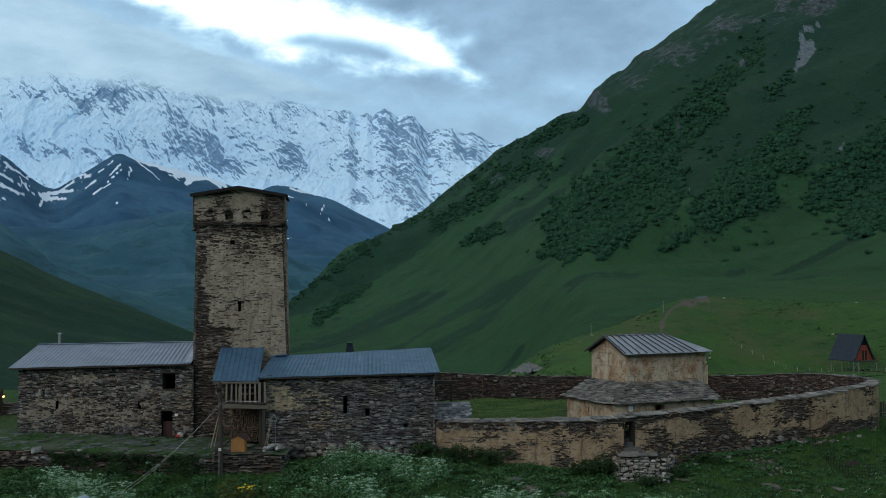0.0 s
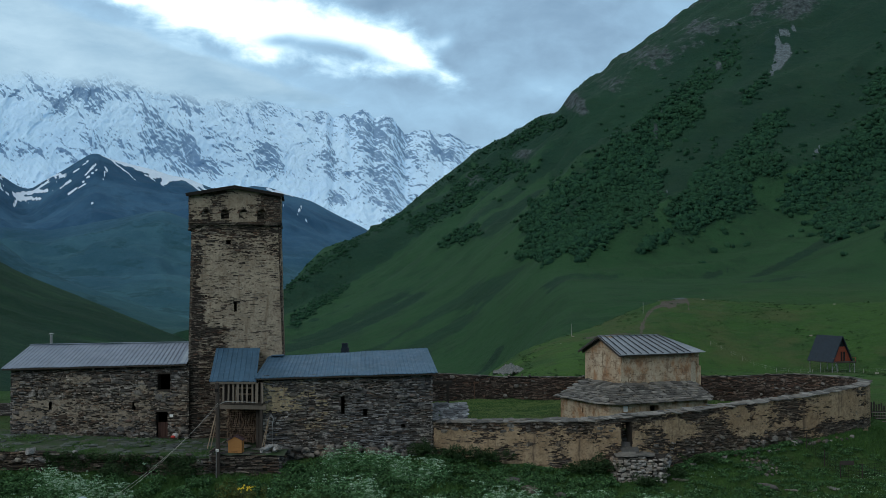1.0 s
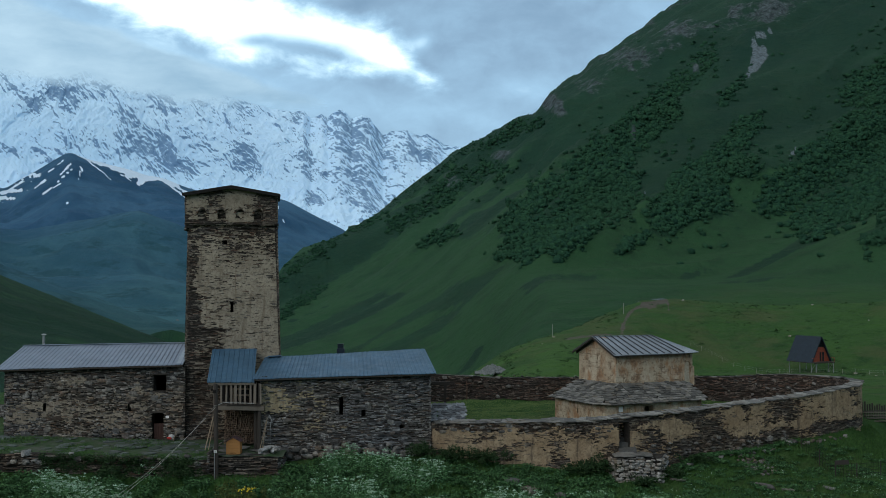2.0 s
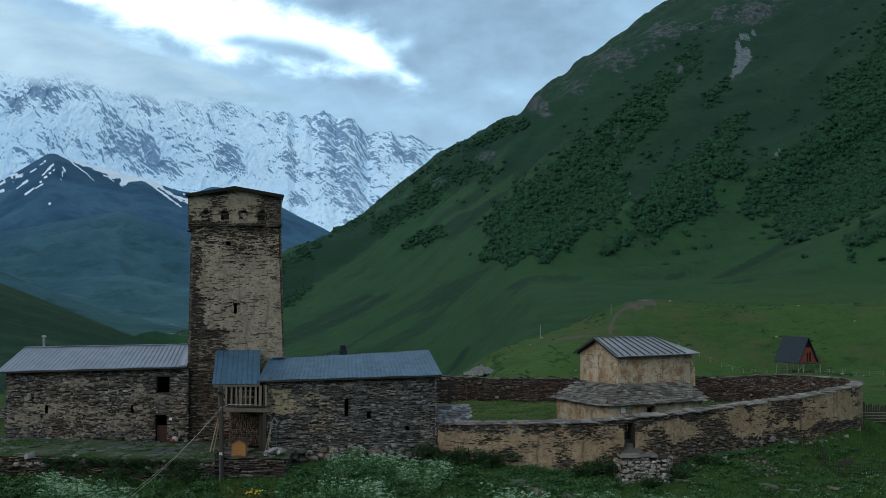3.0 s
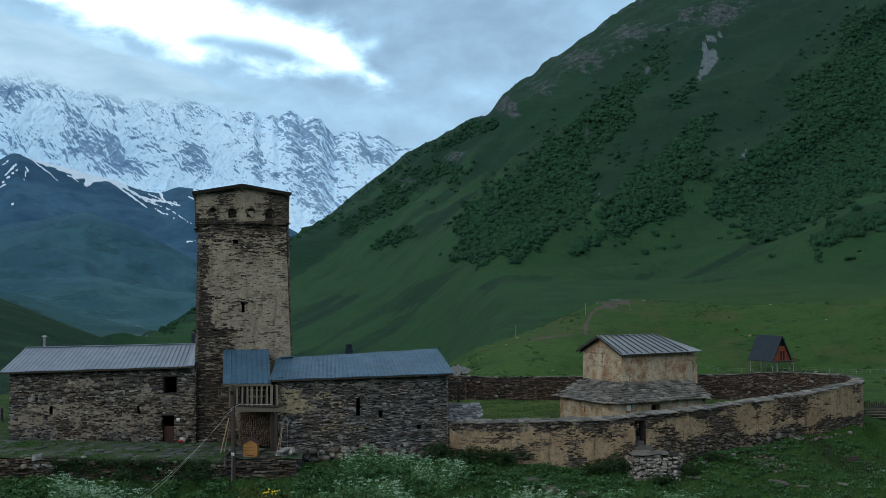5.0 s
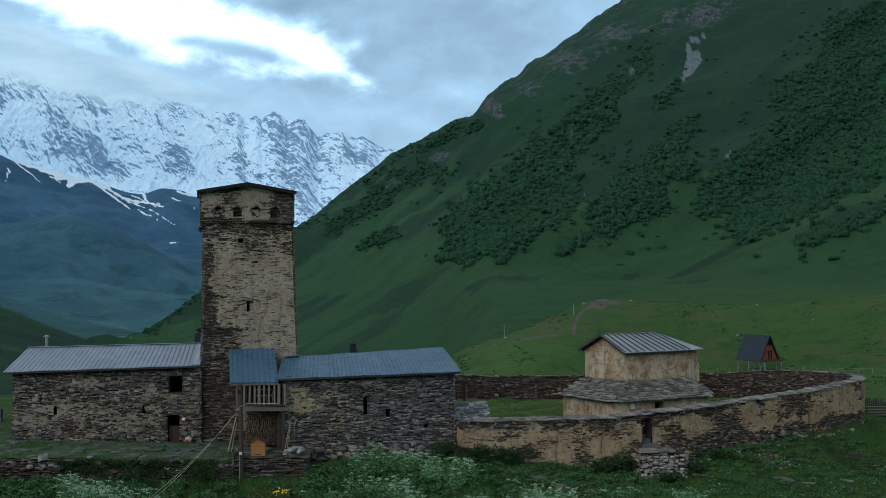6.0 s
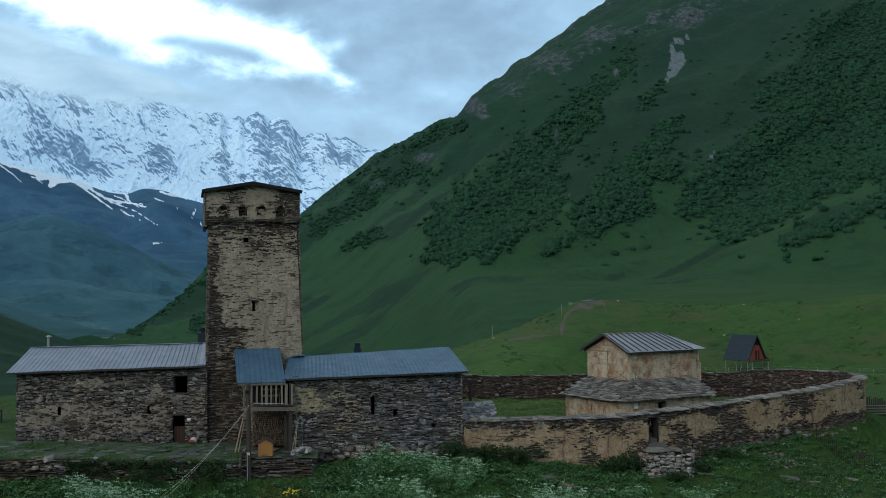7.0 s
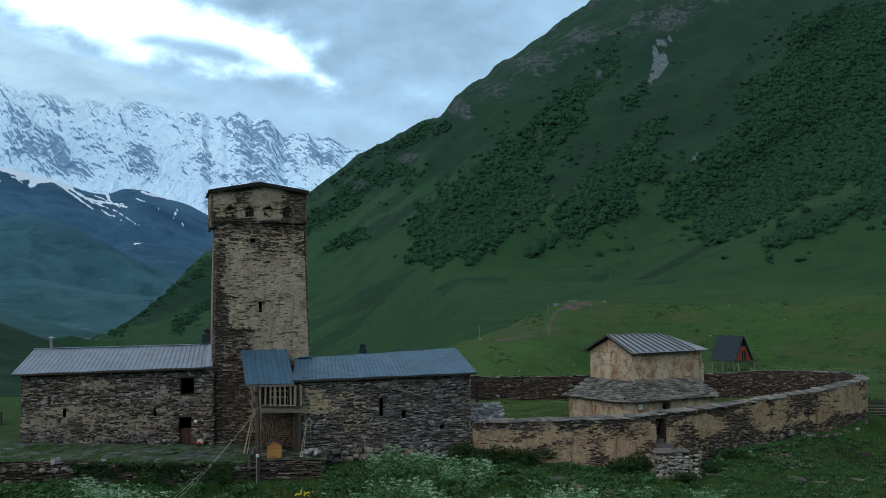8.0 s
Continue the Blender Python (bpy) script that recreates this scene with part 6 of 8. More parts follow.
def build_gate_steps():
    steps = thing("stone_platform", "platform of pale rounded stones before the churchyard gate", "platform", at=(7.6, 59.6, -3))
    c = [(6.30, 58.95), (8.95, 59.5), (9.6, 61.3), (6.1, 60.2)]
    top = -1.72
    for k in range(3):
        f = Face(c[(k + 3) % 4], c[(k + 4) % 4], 0) if k == 0 else Face(c[k - 1], c[k], 0)
        zt = top if k < 2 else -1.85
        hi = (lambda s, f=f: -1.74 - 0.42 * ease(0.4 * f.length, f.length, s)) if k == 1 else zt
        body = part("core", sheet("core", f, 0, f.length, -3.6, hi, (0.2, 0.2), M_MORTAR, None, -0.04, 0.4, 0.02, back=True), None, steps)
        part("stonework", courses("stonework", f, 0, f.length, -3.5, hi, M_PLATFORM, (0.09, 0.2), (0.16, 0.5), (-0.02, 0.06), (), 320 + k), None, body)
        stones_on(f, body, 60 if k == 1 else 20, 0, f.length, -3.2, -1.95, (0.2, 0.45), [], 330 + k, PALE, 0.0, 0.5)
    rng = random.Random(340)
    for x, y, z, w, d in ((6.75, 59.4, -1.68, 0.9, 0.9), (7.5, 59.6, -1.69, 0.85, 0.9), (8.15, 60.0, -1.75, 0.8, 0.9), (7.0, 60.05, -1.63, 0.9, 0.7), (7.8, 60.35, -1.7, 0.8, 0.7), (6.98, 60.35, -1.6, 0.75, 0.5), (8.75, 60.4, -1.95, 0.7, 0.9)):
        lay(SLABS, rng, "slate", steps, Matrix.Translation((x, y, z)) @ Matrix.Rotation(rng.uniform(-0.2, 0.4), 4, "Z") @ Matrix.Diagonal((w, d, 0.07, 1)))
    bm = bmesh.new()
    vs = [bm.verts.new((x, y, -1.76 - (0.3 if i == 1 else 0.1 if i == 2 else 0))) for i, (x, y) in enumerate(c)]
    vd = [bm.verts.new((x, y, -3.5)) for x, y in c]
    bm.faces.new(vs)
    bm.faces.new(vd[::-1])
    for i in range(4):
        bm.faces.new((vs[i], vd[i], vd[(i + 1) % 4], vs[(i + 1) % 4]))
    bmesh.ops.recalc_face_normals(bm, faces=bm.faces)
    bmesh.ops.scale(bm, vec=(0.97, 0.97, 1), verts=bm.verts, space=Matrix.Translation((-7.7, -60, 0)))
    part("fill", bm, M_MORTAR, steps)


M_TOWERDARK = stone_material("brown dry stone", (0.030, 0.024, 0.021), (0.090, 0.068, 0.056), (0.21, 0.168, 0.140), (0.17, 0.095, 0.066))
build_yard_wall()
build_gate_steps()


# ---- the church ----
CH_C, CH_A = (8.1, 70.3), radians(26)


def ch(u, v, z):
    c, s = math.cos(CH_A), math.sin(CH_A)
    return (CH_C[0] + u * c - v * s, CH_C[1] + u * s + v * c, z)


def build_church():
    church = thing("church", "small plastered stone church with metal roof and slate-roofed aisle", "church", at=ch(2.8, 2.2, -1.5))
    W, N = 4.4, 5.25
    plan = [(0, W), (0, 0), (N, 0), (N + 1.25, 0.32), (N + 1.75, W / 2), (N + 1.25, W - 0.32), (N, W)]

    def spots(s, z, seed):
        return (0.6 * fbm(s / 0.6, z / 0.4, 4, seed) + 0.7 * fbm(s / 0.14, z / 0.1, 3, seed + 3) < 0.95)

    def joints(s, z, seed):
        """Open joints of the squared blocks where the plaster has gone."""
        row = np.floor(z / 0.42)
        lying = (z / 0.42 - row) < 0.13
        upright = np.abs((s / 0.66 + 0.5 * (row % 2) + 0.2 * hash2(row, row * 3, seed)) % 1 - 0.5) < 0.05
        return ~((lying | upright) & (fbm(s / 0.7, z / 0.5, 3, seed) + 0.5 * fbm(s / 0.15, z / 0.15, 2, seed + 1) > 0.28))
    eave = 3.1
    for k in range(len(plan) - 1):
        a, b = ch(*plan[k], 0)[:2], ch(*plan[k + 1], 0)[:2]
        f = Face(a, b, 0)
        top = (lambda s, f=f: eave + 1.08 * (1 - abs(s - W / 2) / (W / 2))) if k == 0 else eave
        holes = [(W / 2 - 0.04, W / 2 + 0.06, 1.95, 3.05)] if k == 0 else []
        wall = part("gable_wall" if k == 0 else "nave_wall" if k == 1 else "apse_wall", sheet("wall", f, 0.04, f.length - 0.04, -1.7, top, (0.08, 0.08), M_BLOCK, no_holes(holes), -0.02, 0.6, 0.02, back=True, seed=400 + k), None, church)
        part("plaster", sheet("plaster", f, 0, f.length, 0.9, top, (0.06, 0.05), M_PLASTER_C, lambda s, z, k=k, h=holes: spots(s, z, 410 + k) & joints(s, z, 470 + k) & no_holes(h)(s, z), 0.0, 0.05, 0.006, 0.3, seed=420 + k), None, wall, "stained cream and rust plaster over ashlar")
        if k in (2, 3):
            # shallow blind arch
            bm = bmesh.new()
            m = f.length / 2
            r = min(0.34, f.length * 0.33)
            pts = [f.pos(m - r, 0.9, 0.03)] + [f.pos(m - r * math.cos(t), 2.15 + r * math.sin(t), 0.03) for t in np.linspace(0, math.pi, 11)] + [f.pos(m + r, 0.9, 0.03)]
            tube_bm(bm, pts, 0.05, 6)
            part("blind_arch", bm, M_PLASTER_C, wall)
            bm = bmesh.new()
            rim = [f.pos(m - 0.9 * r, 0.95, 0.012)] + [f.pos(m - 0.9 * r * math.cos(t), 2.15 + 0.9 * r * math.sin(t), 0.012) for t in np.linspace(0, math.pi, 11)] + [f.pos(m + 0.9 * r, 0.95, 0.012)]
            bm.faces.new([bm.verts.new(p) for p in rim])
            part("arch_panel", bm, M_PANEL, wall, "smooth pale plaster panel")
    # pilaster strip at the meeting of nave and apse
    bm = bmesh.new()
    p = ch(N + 1.27, 0.36, 0)
    beam_bm(bm, (p[0], p[1], 0.8), (p[0], p[1], 2.1), 0.22, 0.22)
    part("pilaster", bm, M_PLASTER_C, church)
    # roof
    ov, rz, ez = 0.34, 4.17, 3.06
    A0, A1 = ch(-ov, -ov, ez), ch(N + 0.15, -ov, ez)
    R0, R1 = ch(-ov, W / 2, rz), ch(N - 0.75, W / 2, rz - 0.02)
    part("roof", ribbed("roof", A0, A1, R0, R1, 10, M_ROOF_CHURCH, 0.012, 0.1), None, church, "grey standing-seam metal slope")
    B0, B1 = ch(N + 0.15, W + ov, ez), ch(-ov, W + ov, ez)
    part("roof", ribbed("roof", B0, B1, R1, R0, 10, M_ROOF_CHURCH, 0.012, 0.1), None, church)
    e = [ch(N + 0.15, -ov, ez), ch(N + 1.62, 0.05, ez), ch(N + 2.15, W / 2, ez), ch(N + 1.62, W - 0.05, ez), ch(N + 0.15, W + ov, ez)]
    for a, b in zip(e, e[1:]):
        part("roof", ribbed("roof", a, b, R1, tuple(Vector(R1) + (Vector(b) - Vector(a)) * 0.02), 4, M_ROOF_CHURCH, 0.03, 0.12), None, church)
    bm = bmesh.new()
    beam_bm(bm, Vector(R0) + Vector((0, 0, 0.02)), Vector(R1) + Vector((0, 0, 0.02)), 0.16, 0.04)
    part("ridge_cap", bm, M_ROOF_CHURCH, church)
    # seam strips coloured near black to carry the shadow lines along them
    for k in range(11):
        f = min(max((k + 0.02) / 10, 0.015), 0.985)
        for e0, e1, r0, r1 in ((A0, A1, R0, R1), (B0, B1, R1, R0)):
            bm = bmesh.new()
            beam_bm(bm, Vector(e0).lerp(Vector(e1), f) + Vector((0, 0, 0.05)), Vector(r0).lerp(Vector(r1), f) + Vector((0, 0, 0.05)), 0.035, 0.06, 0.004)
            part("roof_seam", bm, M_SEAM_SHADOW, church)
    bm = bmesh.new()
    for a, b in ((R0, A0), (R0, B1)):
        beam_bm(bm, Vector(a) - Vector((0, 0, 0.07)), Vector(b) - Vector((0, 0, 0.07)), 0.06, 0.12)
        # second dark beam along the gable wall stands in for the eave's shadow
        beam_bm(bm, Vector(a).lerp(Vector(R1), 0.06) - Vector((0, 0, 0.12)), Vector(b).lerp(Vector(A1 if b == A0 else B0), 0.06) - Vector((0, 0, 0.12)), 0.07, 0.14)
    part("bargeboard", bm, M_WOOD_DARK, church)
    bm = bmesh.new()
    beam_bm(bm, Vector(ch(-ov + 0.05, -ov + 0.06, ez - 0.07)), Vector(ch(N + 0.15, -ov + 0.06, ez - 0.07)), 0.06, 0.08)
    part("fascia", bm, M_WOOD_DARK, church)
    # the low aisle round two sides
    ua, ub, va, vb = -2.2, 5.65, -1.65, 4.0
    aisle = [(ua, vb), (ua, va + 0.9), (ua + 0.35, va + 0.25), (ua + 1.1, va), (ub, va), (ub, 0.2)]
    for k in range(len(aisle) - 1):
        a, b = ch(*aisle[k], 0)[:2], ch(*aisle[k + 1], 0)[:2]
        f = Face(a, b, 0)
        holes = []
        if k == 0:
            holes = [(f.length - 2.0, f.length - 1.86, -0.75, -0.32)]
        if k == 3:
            holes = [(2.15, 2.85, -1.6, -0.12)]
        wall = part("aisle_wall", sheet("wall", f, 0.04, f.length - 0.04, -1.7, 0.12, (0.07, 0.07), M_BLOCK, no_holes(holes), -0.02, 0.45, 0.02, back=True, seed=430 + k), None, church)
        part("plaster", sheet("plaster", f, 0, f.length, -1.6, 0.12, (0.06, 0.05), M_PLASTER_C, lambda s, z, k=k, h=holes: spots(s, z, 440 + k) & no_holes(h)(s, z), 0.0, 0.05, 0.008, 0.3, seed=450 + k), None, wall, "stained ochre plaster")
        if k == 3:
            bm = bmesh.new()
            p, q = f.pos(1.05, -0.35, 0.03), f.pos(1.38, -0.62, 0.05)
            m = Matrix(((f.u.x, -f.n.x, 0), (f.u.y, -f.n.y, 0), (0, 0, 1))).to_4x4()
            box_bm(bm, (-0.16, -0.02, -0.19), (0.16, 0.02, 0.19), Matrix.Translation(f.pos(0.3, -0.24, 0.03)) @ m, 0.004)
            part("notice", bm, M_WHITE, wall, "white notice sheet on the wall")
    eu, ev = ua - 0.3, va - 0.3
    z0, z1 = 0.06, 1.16
    base = bmesh.new()
    P = lambda u, v, z: base.verts.new(ch(u, v, z))  # noqa: E731
    c0, c1, c2, c3, c4 = P(eu, vb + 0.2, z0), P(eu, ev + 0.8, z0), P(eu + 0.9, ev, z0), P(ub + 0.25, ev, z0), P(ub + 0.25, 0.3, z0 + 0.9)
    i0, i1, i2 = P(0, vb + 0.2, z1), P(0, 0, z1), P(5.7, 0.05, z1 - 0.05)
    for fc in ((c0, c1, i1, i0), (c1, c2, i1), (c2, c3, i2, i1), (c3, c4, i2)):
        base.faces.new(fc)
    bmesh.ops.solidify(base, geom=base.faces[:], thickness=0.05)
    roof = part("aisle_roof", base, M_WOOD_DARK, church, "roof of overlapping grey slates")
    rng = random.Random(460)

    def slates(p00, p01, p10, p11, rows, across):
        """Slates over a slope: eave p00-p01, top p10-p11."""
        p00, p01, p10, p11 = (Vector(ch(*p)) for p in (p00, p01, p10, p11))
        nrm = (p01 - p00).cross(p10 - p00).normalized()
        nrm = nrm if nrm.z > 0 else -nrm
        for i in range(rows):
            t = (i + 0.35) / rows
            a, b = p00.lerp(p10, t), p01.lerp(p11, t)
            run = (b - a).length
            n = max(1, round(run / across))
            up = (p10.lerp(p11, 0.5) - p00.lerp(p01, 0.5)).normalized()
            u = (b - a).normalized()
            v = nrm.cross(u)
            rot = Matrix(((u.x, v.x, nrm.x), (u.y, v.y, nrm.y), (u.z, v.z, nrm.z))).to_4x4()
            step = (p10 - p00).length / rows
            for j in range(n):
                f = (j + 0.5 + rng.uniform(-0.15, 0.15) + (0.25 if i % 2 else -0.25)) / n
                f = min(max(f, 0.2 / n), 1 - 0.2 / n)
                p = a.lerp(b, f) + nrm * (0.05 + rng.uniform(0, 0.03))
                m = Matrix.Translation(p) @ rot @ Matrix.Rotation(-0.2 + rng.uniform(-0.1, 0.1), 4, "X") @ Matrix.Rotation(rng.uniform(-0.05, 0.05), 4, "Y") \
                    @ Matrix.Rotation(rng.uniform(-0.3, 0.3), 4, "Z") @ Matrix.Diagonal((run / n * rng.uniform(0.7, 1.35), step * rng.uniform(1.0, 1.6), 0.05, 1))
                lay(SLABS, rng, "slate", roof, m)
    slates((eu, vb + 0.2, z0), (eu, ev + 0.8, z0), (0, vb + 0.2, z1), (0, 0, z1), 10, 0.44)
    slates((eu, ev + 0.8, z0), (eu + 0.9, ev, z0), (-0.1, 0.05, z1), (0.05, -0.1, z1), 10, 0.42)
    slates((eu + 0.9, ev, z0), (ub + 0.25, ev, z0), (0, 0, z1), (5.7, 0, z1 - 0.05), 9, 0.44)


build_church()
# ---- the terrace before the long house ----
def terrace_z(x, y):
    return -0.82 - 0.03 * (x + 28.4) - 0.07 * (61.5 - y)


def build_terrace():
    ter = thing("terrace", "grassy slate-paved terrace held by a dry stone wall", "terrace", at=(-22, 59, -2))
    f = Face((-31.5, 57.02), (-15.55, 57.02), 0)
    L = f.length
    top = lambda s: terrace_z(-31.5 + s, 57.1) - 0.02 + 0.1 * float(fbm(s / 1.1, 0.3, 3, 501))  # noqa: E731
    wall = part("retaining_wall", sheet("wall", f, 0, L, -3.2, top, (0.2, 0.15), M_MORTAR, None, -0.04, 0.4, 0.03, back=True), None, ter)
    part("stonework", courses("stonework", f, 0, L, -3.1, top, M_YARDSTONE, (0.04, 0.11), (0.15, 0.6), (-0.06, 0.16), (), 502, 0.06, 1.2), None, wall, "ragged dark slate dry stone")
    stones_on(f, wall, 26, 0, L, -2.0, -1.3, (0.2, 0.42), [], 503, None, 0.08)
    stones_on(f, wall, 10, 3.5, 7.5, -1.75, -1.5, (0.2, 0.34), [], 504, None, 0.08)
    g = Face((-15.55, 57.02), (-15.45, 61.6), 0)
    part("stonework", courses("stonework", g, 0, g.length, -3, lambda s: -1.12 + 0.02 * s, M_SLATESTONE, (0.05, 0.1), (0.2, 0.6), (-0.04, 0.06), (), 505), None, wall)
    xs, ys = np.arange(-34, -15.3, 0.2), np.linspace(57.05, 62.3, 22)
    X, Y = np.meshgrid(xs, ys)
    Z = terrace_z(X, Y) + 0.05 * fbm(X / 0.7, Y / 0.7, 4, 506) - 0.04
    n, m = Z.shape
    i = np.arange(n * m).reshape(n, m)
    quads = np.stack([i[:-1, :-1], i[:-1, 1:], i[1:, 1:], i[1:, :-1]], -1).reshape(-1, 4)
    part("turf", quick_mesh("turf", np.stack([X, Y, Z], -1).reshape(-1, 3), quads, M_TURF, True), None, ter, "trodden turf between the flags")
    rng = random.Random(507)
    for k in range(230):
        x, y = rng.uniform(-30, -15.7), 57.2 + 4.1 * rng.random()
        if rng.random() > 0.35 + 0.65 * ease(-27, -20, x) or (y < 58.6 and rng.random() < 0.35):
            continue
        w = rng.uniform(0.3, 0.7)
        m = Matrix.Translation((x, y, terrace_z(x, y) + rng.uniform(-0.04, -0.015))) @ Matrix.Rotation(rng.uniform(0, 6.28), 4, "Z") @ Matrix.Diagonal((w, w * rng.uniform(0.6, 1), 0.045, 1))
        lay(SLABS_MOSSY, rng, "slate", ter, m)
    # small ledge with slabs in front of the wood store
    ledge = thing("stone_ledge", "rough slate ledge below the wood store", "ledge", at=(-13.6, 58, -2))
    f = Face((-15.5, 57.0), (-11.9, 57.15), 0)
    top2 = lambda s: -1.38 + 0.08 * float(fbm(s / 0.6, 0.9, 3, 508))  # noqa: E731
    w2 = part("retaining_wall", sheet("wall", f, 0, f.length, -3.2, top2, (0.2, 0.15), M_MORTAR, None, -0.05, 0.4, 0.03, back=True), None, ledge)
    part("stonework", courses("stonework", f, 0, f.length, -3.1, top2, M_YARDSTONE, (0.04, 0.12), (0.14, 0.5), (-0.08, 0.16), (), 509, 0.08, 1.3), None, w2)
    h = Face((-11.9, 57.15), (-11.7, 58.6), 0)
    part("stonework", courses("stonework", h, 0, h.length, -3.0, -1.35, M_SLATESTONE, (0.05, 0.1), (0.2, 0.5), (-0.05, 0.1), (), 511), None, w2)
    xs, ys = np.arange(-15.5, -11.6, 0.15), np.linspace(57.0, 62.4, 28)
    X, Y = np.meshgrid(xs, ys)
    Z = -1.34 + 0.07 * (Y - 57) + 0.05 * fbm(X / 0.5, Y / 0.5, 4, 510)
    n, m = Z.shape
    i = np.arange(n * m).reshape(n, m)
    quads = np.stack([i[:-1, :-1], i[:-1, 1:], i[1:, 1:], i[1:, :-1]], -1).reshape(-1, 4)
    part("turf", quick_mesh("turf", np.stack([X, Y, Z], -1).reshape(-1, 3), quads, M_TURF, True), None, ledge)
    for x, y, w in ((-15.0, 57.4, 0.7), (-14.9, 58.3, 0.9), (-13.6, 57.35, 0.5), (-13.2, 58.4, 0.8), (-14.2, 59.0, 0.9), (-15.1, 59.3, 0.8), (-12.6, 57.5, 0.4)):
        lay(SLABS, rng, "slate", ledge, Matrix.Translation((x, y, -1.31 + 0.07 * (y - 57))) @ Matrix.Rotation(rng.uniform(0, 6), 4, "Z") @ Matrix.Diagonal((w, w * 0.8, 0.06, 1)))


def turf_material():
    s = Shade("trodden turf", 0.97, spec=0.1)
    c = s.mix(s.ramp(s.noise(0.9, 6, 0.7), (0.4, 0.0), (0.62, 1.0)), (0.028, 0.064, 0.022), (0.080, 0.088, 0.075))
    c = s.mix(s.math("MULTIPLY", s.ramp(s.noise(6, 5, 0.7), (0.5, 0.0), (0.7, 1.0)), 0.6), c, (0.055, 0.085, 0.03))
    s.color(c)
    s.bump(s.noise(9, 6, 0.7), 0.8, 0.05)
    return s.m


M_TURF = turf_material()


def mossy_slate():
    s = Shade("mossy paving slate", 0.85, spec=0.3)
    c = s.ramp(s.each(), (0.0, (0.050, 0.062, 0.060)), (1.0, (0.115, 0.132, 0.128)))
    s.color(s.mix(s.ramp(s.noise(2.4, 6, 0.7), (0.48, 0.0), (0.64, 0.8)), c, (0.038, 0.066, 0.03)))
    s.bump(s.noise(12, 5, 0.65), 0.5, 0.02)
    return s.m


SLABS_MOSSY = slab_meshes("slate", mossy_slate(), seed=25)
build_terrace()


# ---- under the balcony ----
def build_wood_store():
    rng = random.Random(520)
    verts, faces = [], []
    z, row = -0.98, 0
    while z < 1.0:
        x = -15.25 + (row % 2) * 0.06
        while x < -13.4:
            r = rng.uniform(0.042, 0.068)
            cx, cz, y = x + r, z + rng.uniform(-0.01, 0.02), 59.3 + rng.uniform(-0.08, 0.08)
            k, n = len(verts), rng.choice((3, 4, 6, 7))
            ph = rng.uniform(0, 6)
            for yy in (y, y + 0.5):
                for q in range(n):
                    a = ph + 2 * math.pi * q / n
                    verts.append((cx + r * math.cos(a), yy, cz + r * math.sin(a)))
            faces.append(tuple(range(k, k + n)))
            faces += [(k + q, k + n + q, k + n + (q + 1) % n, k + (q + 1) % n) for q in range(n)]
            x += 2 * r + 0.006
        z += 0.104
        row += 1
    s = Shade("split firewood", 0.9)
    s.color(s.mix(s.noise(20, 4), s.ramp(s.island(), (0.0, (0.09, 0.058, 0.042)), (0.5, (0.21, 0.145, 0.10)), (1.0, (0.34, 0.245, 0.17))), (0.05, 0.035, 0.025)))
    ob = new("firewood_stack", mesh_of("firewood_stack", verts, faces, s.m))
    tagged(ob, "stack of split firewood under the balcony", "firewood", kind="stuff")
    board = bmesh.new()
    for q in range(2):
        beam_bm(board, (-13.33 + 0.17 * q, 58.45, -1.2), (-13.33 + 0.17 * q, 58.45, 0.85), 0.16, 0.04)
    b = part("board_door", board, M_WOOD_DARK)
    tagged(b, "dark upright boards beside the firewood", "boards")
    for k, (a, c, w) in enumerate((((-15.95, 57.9, -1.15), (-15.55, 58.1, 0.65), 0.13), ((-15.78, 57.95, -1.15), (-15.50, 58.12, 0.45), 0.08))):
        bm = bmesh.new()
        beam_bm(bm, a, c, w, 0.03, 0.004)
        tagged(part("plank", bm, M_WOOD_PALE), "pale plank leaning on the balcony post", "plank", "planks by the post")


M_POLEWOOD = wood_material("dark grey pole wood", (0.040, 0.034, 0.030), (0.085, 0.072, 0.062))


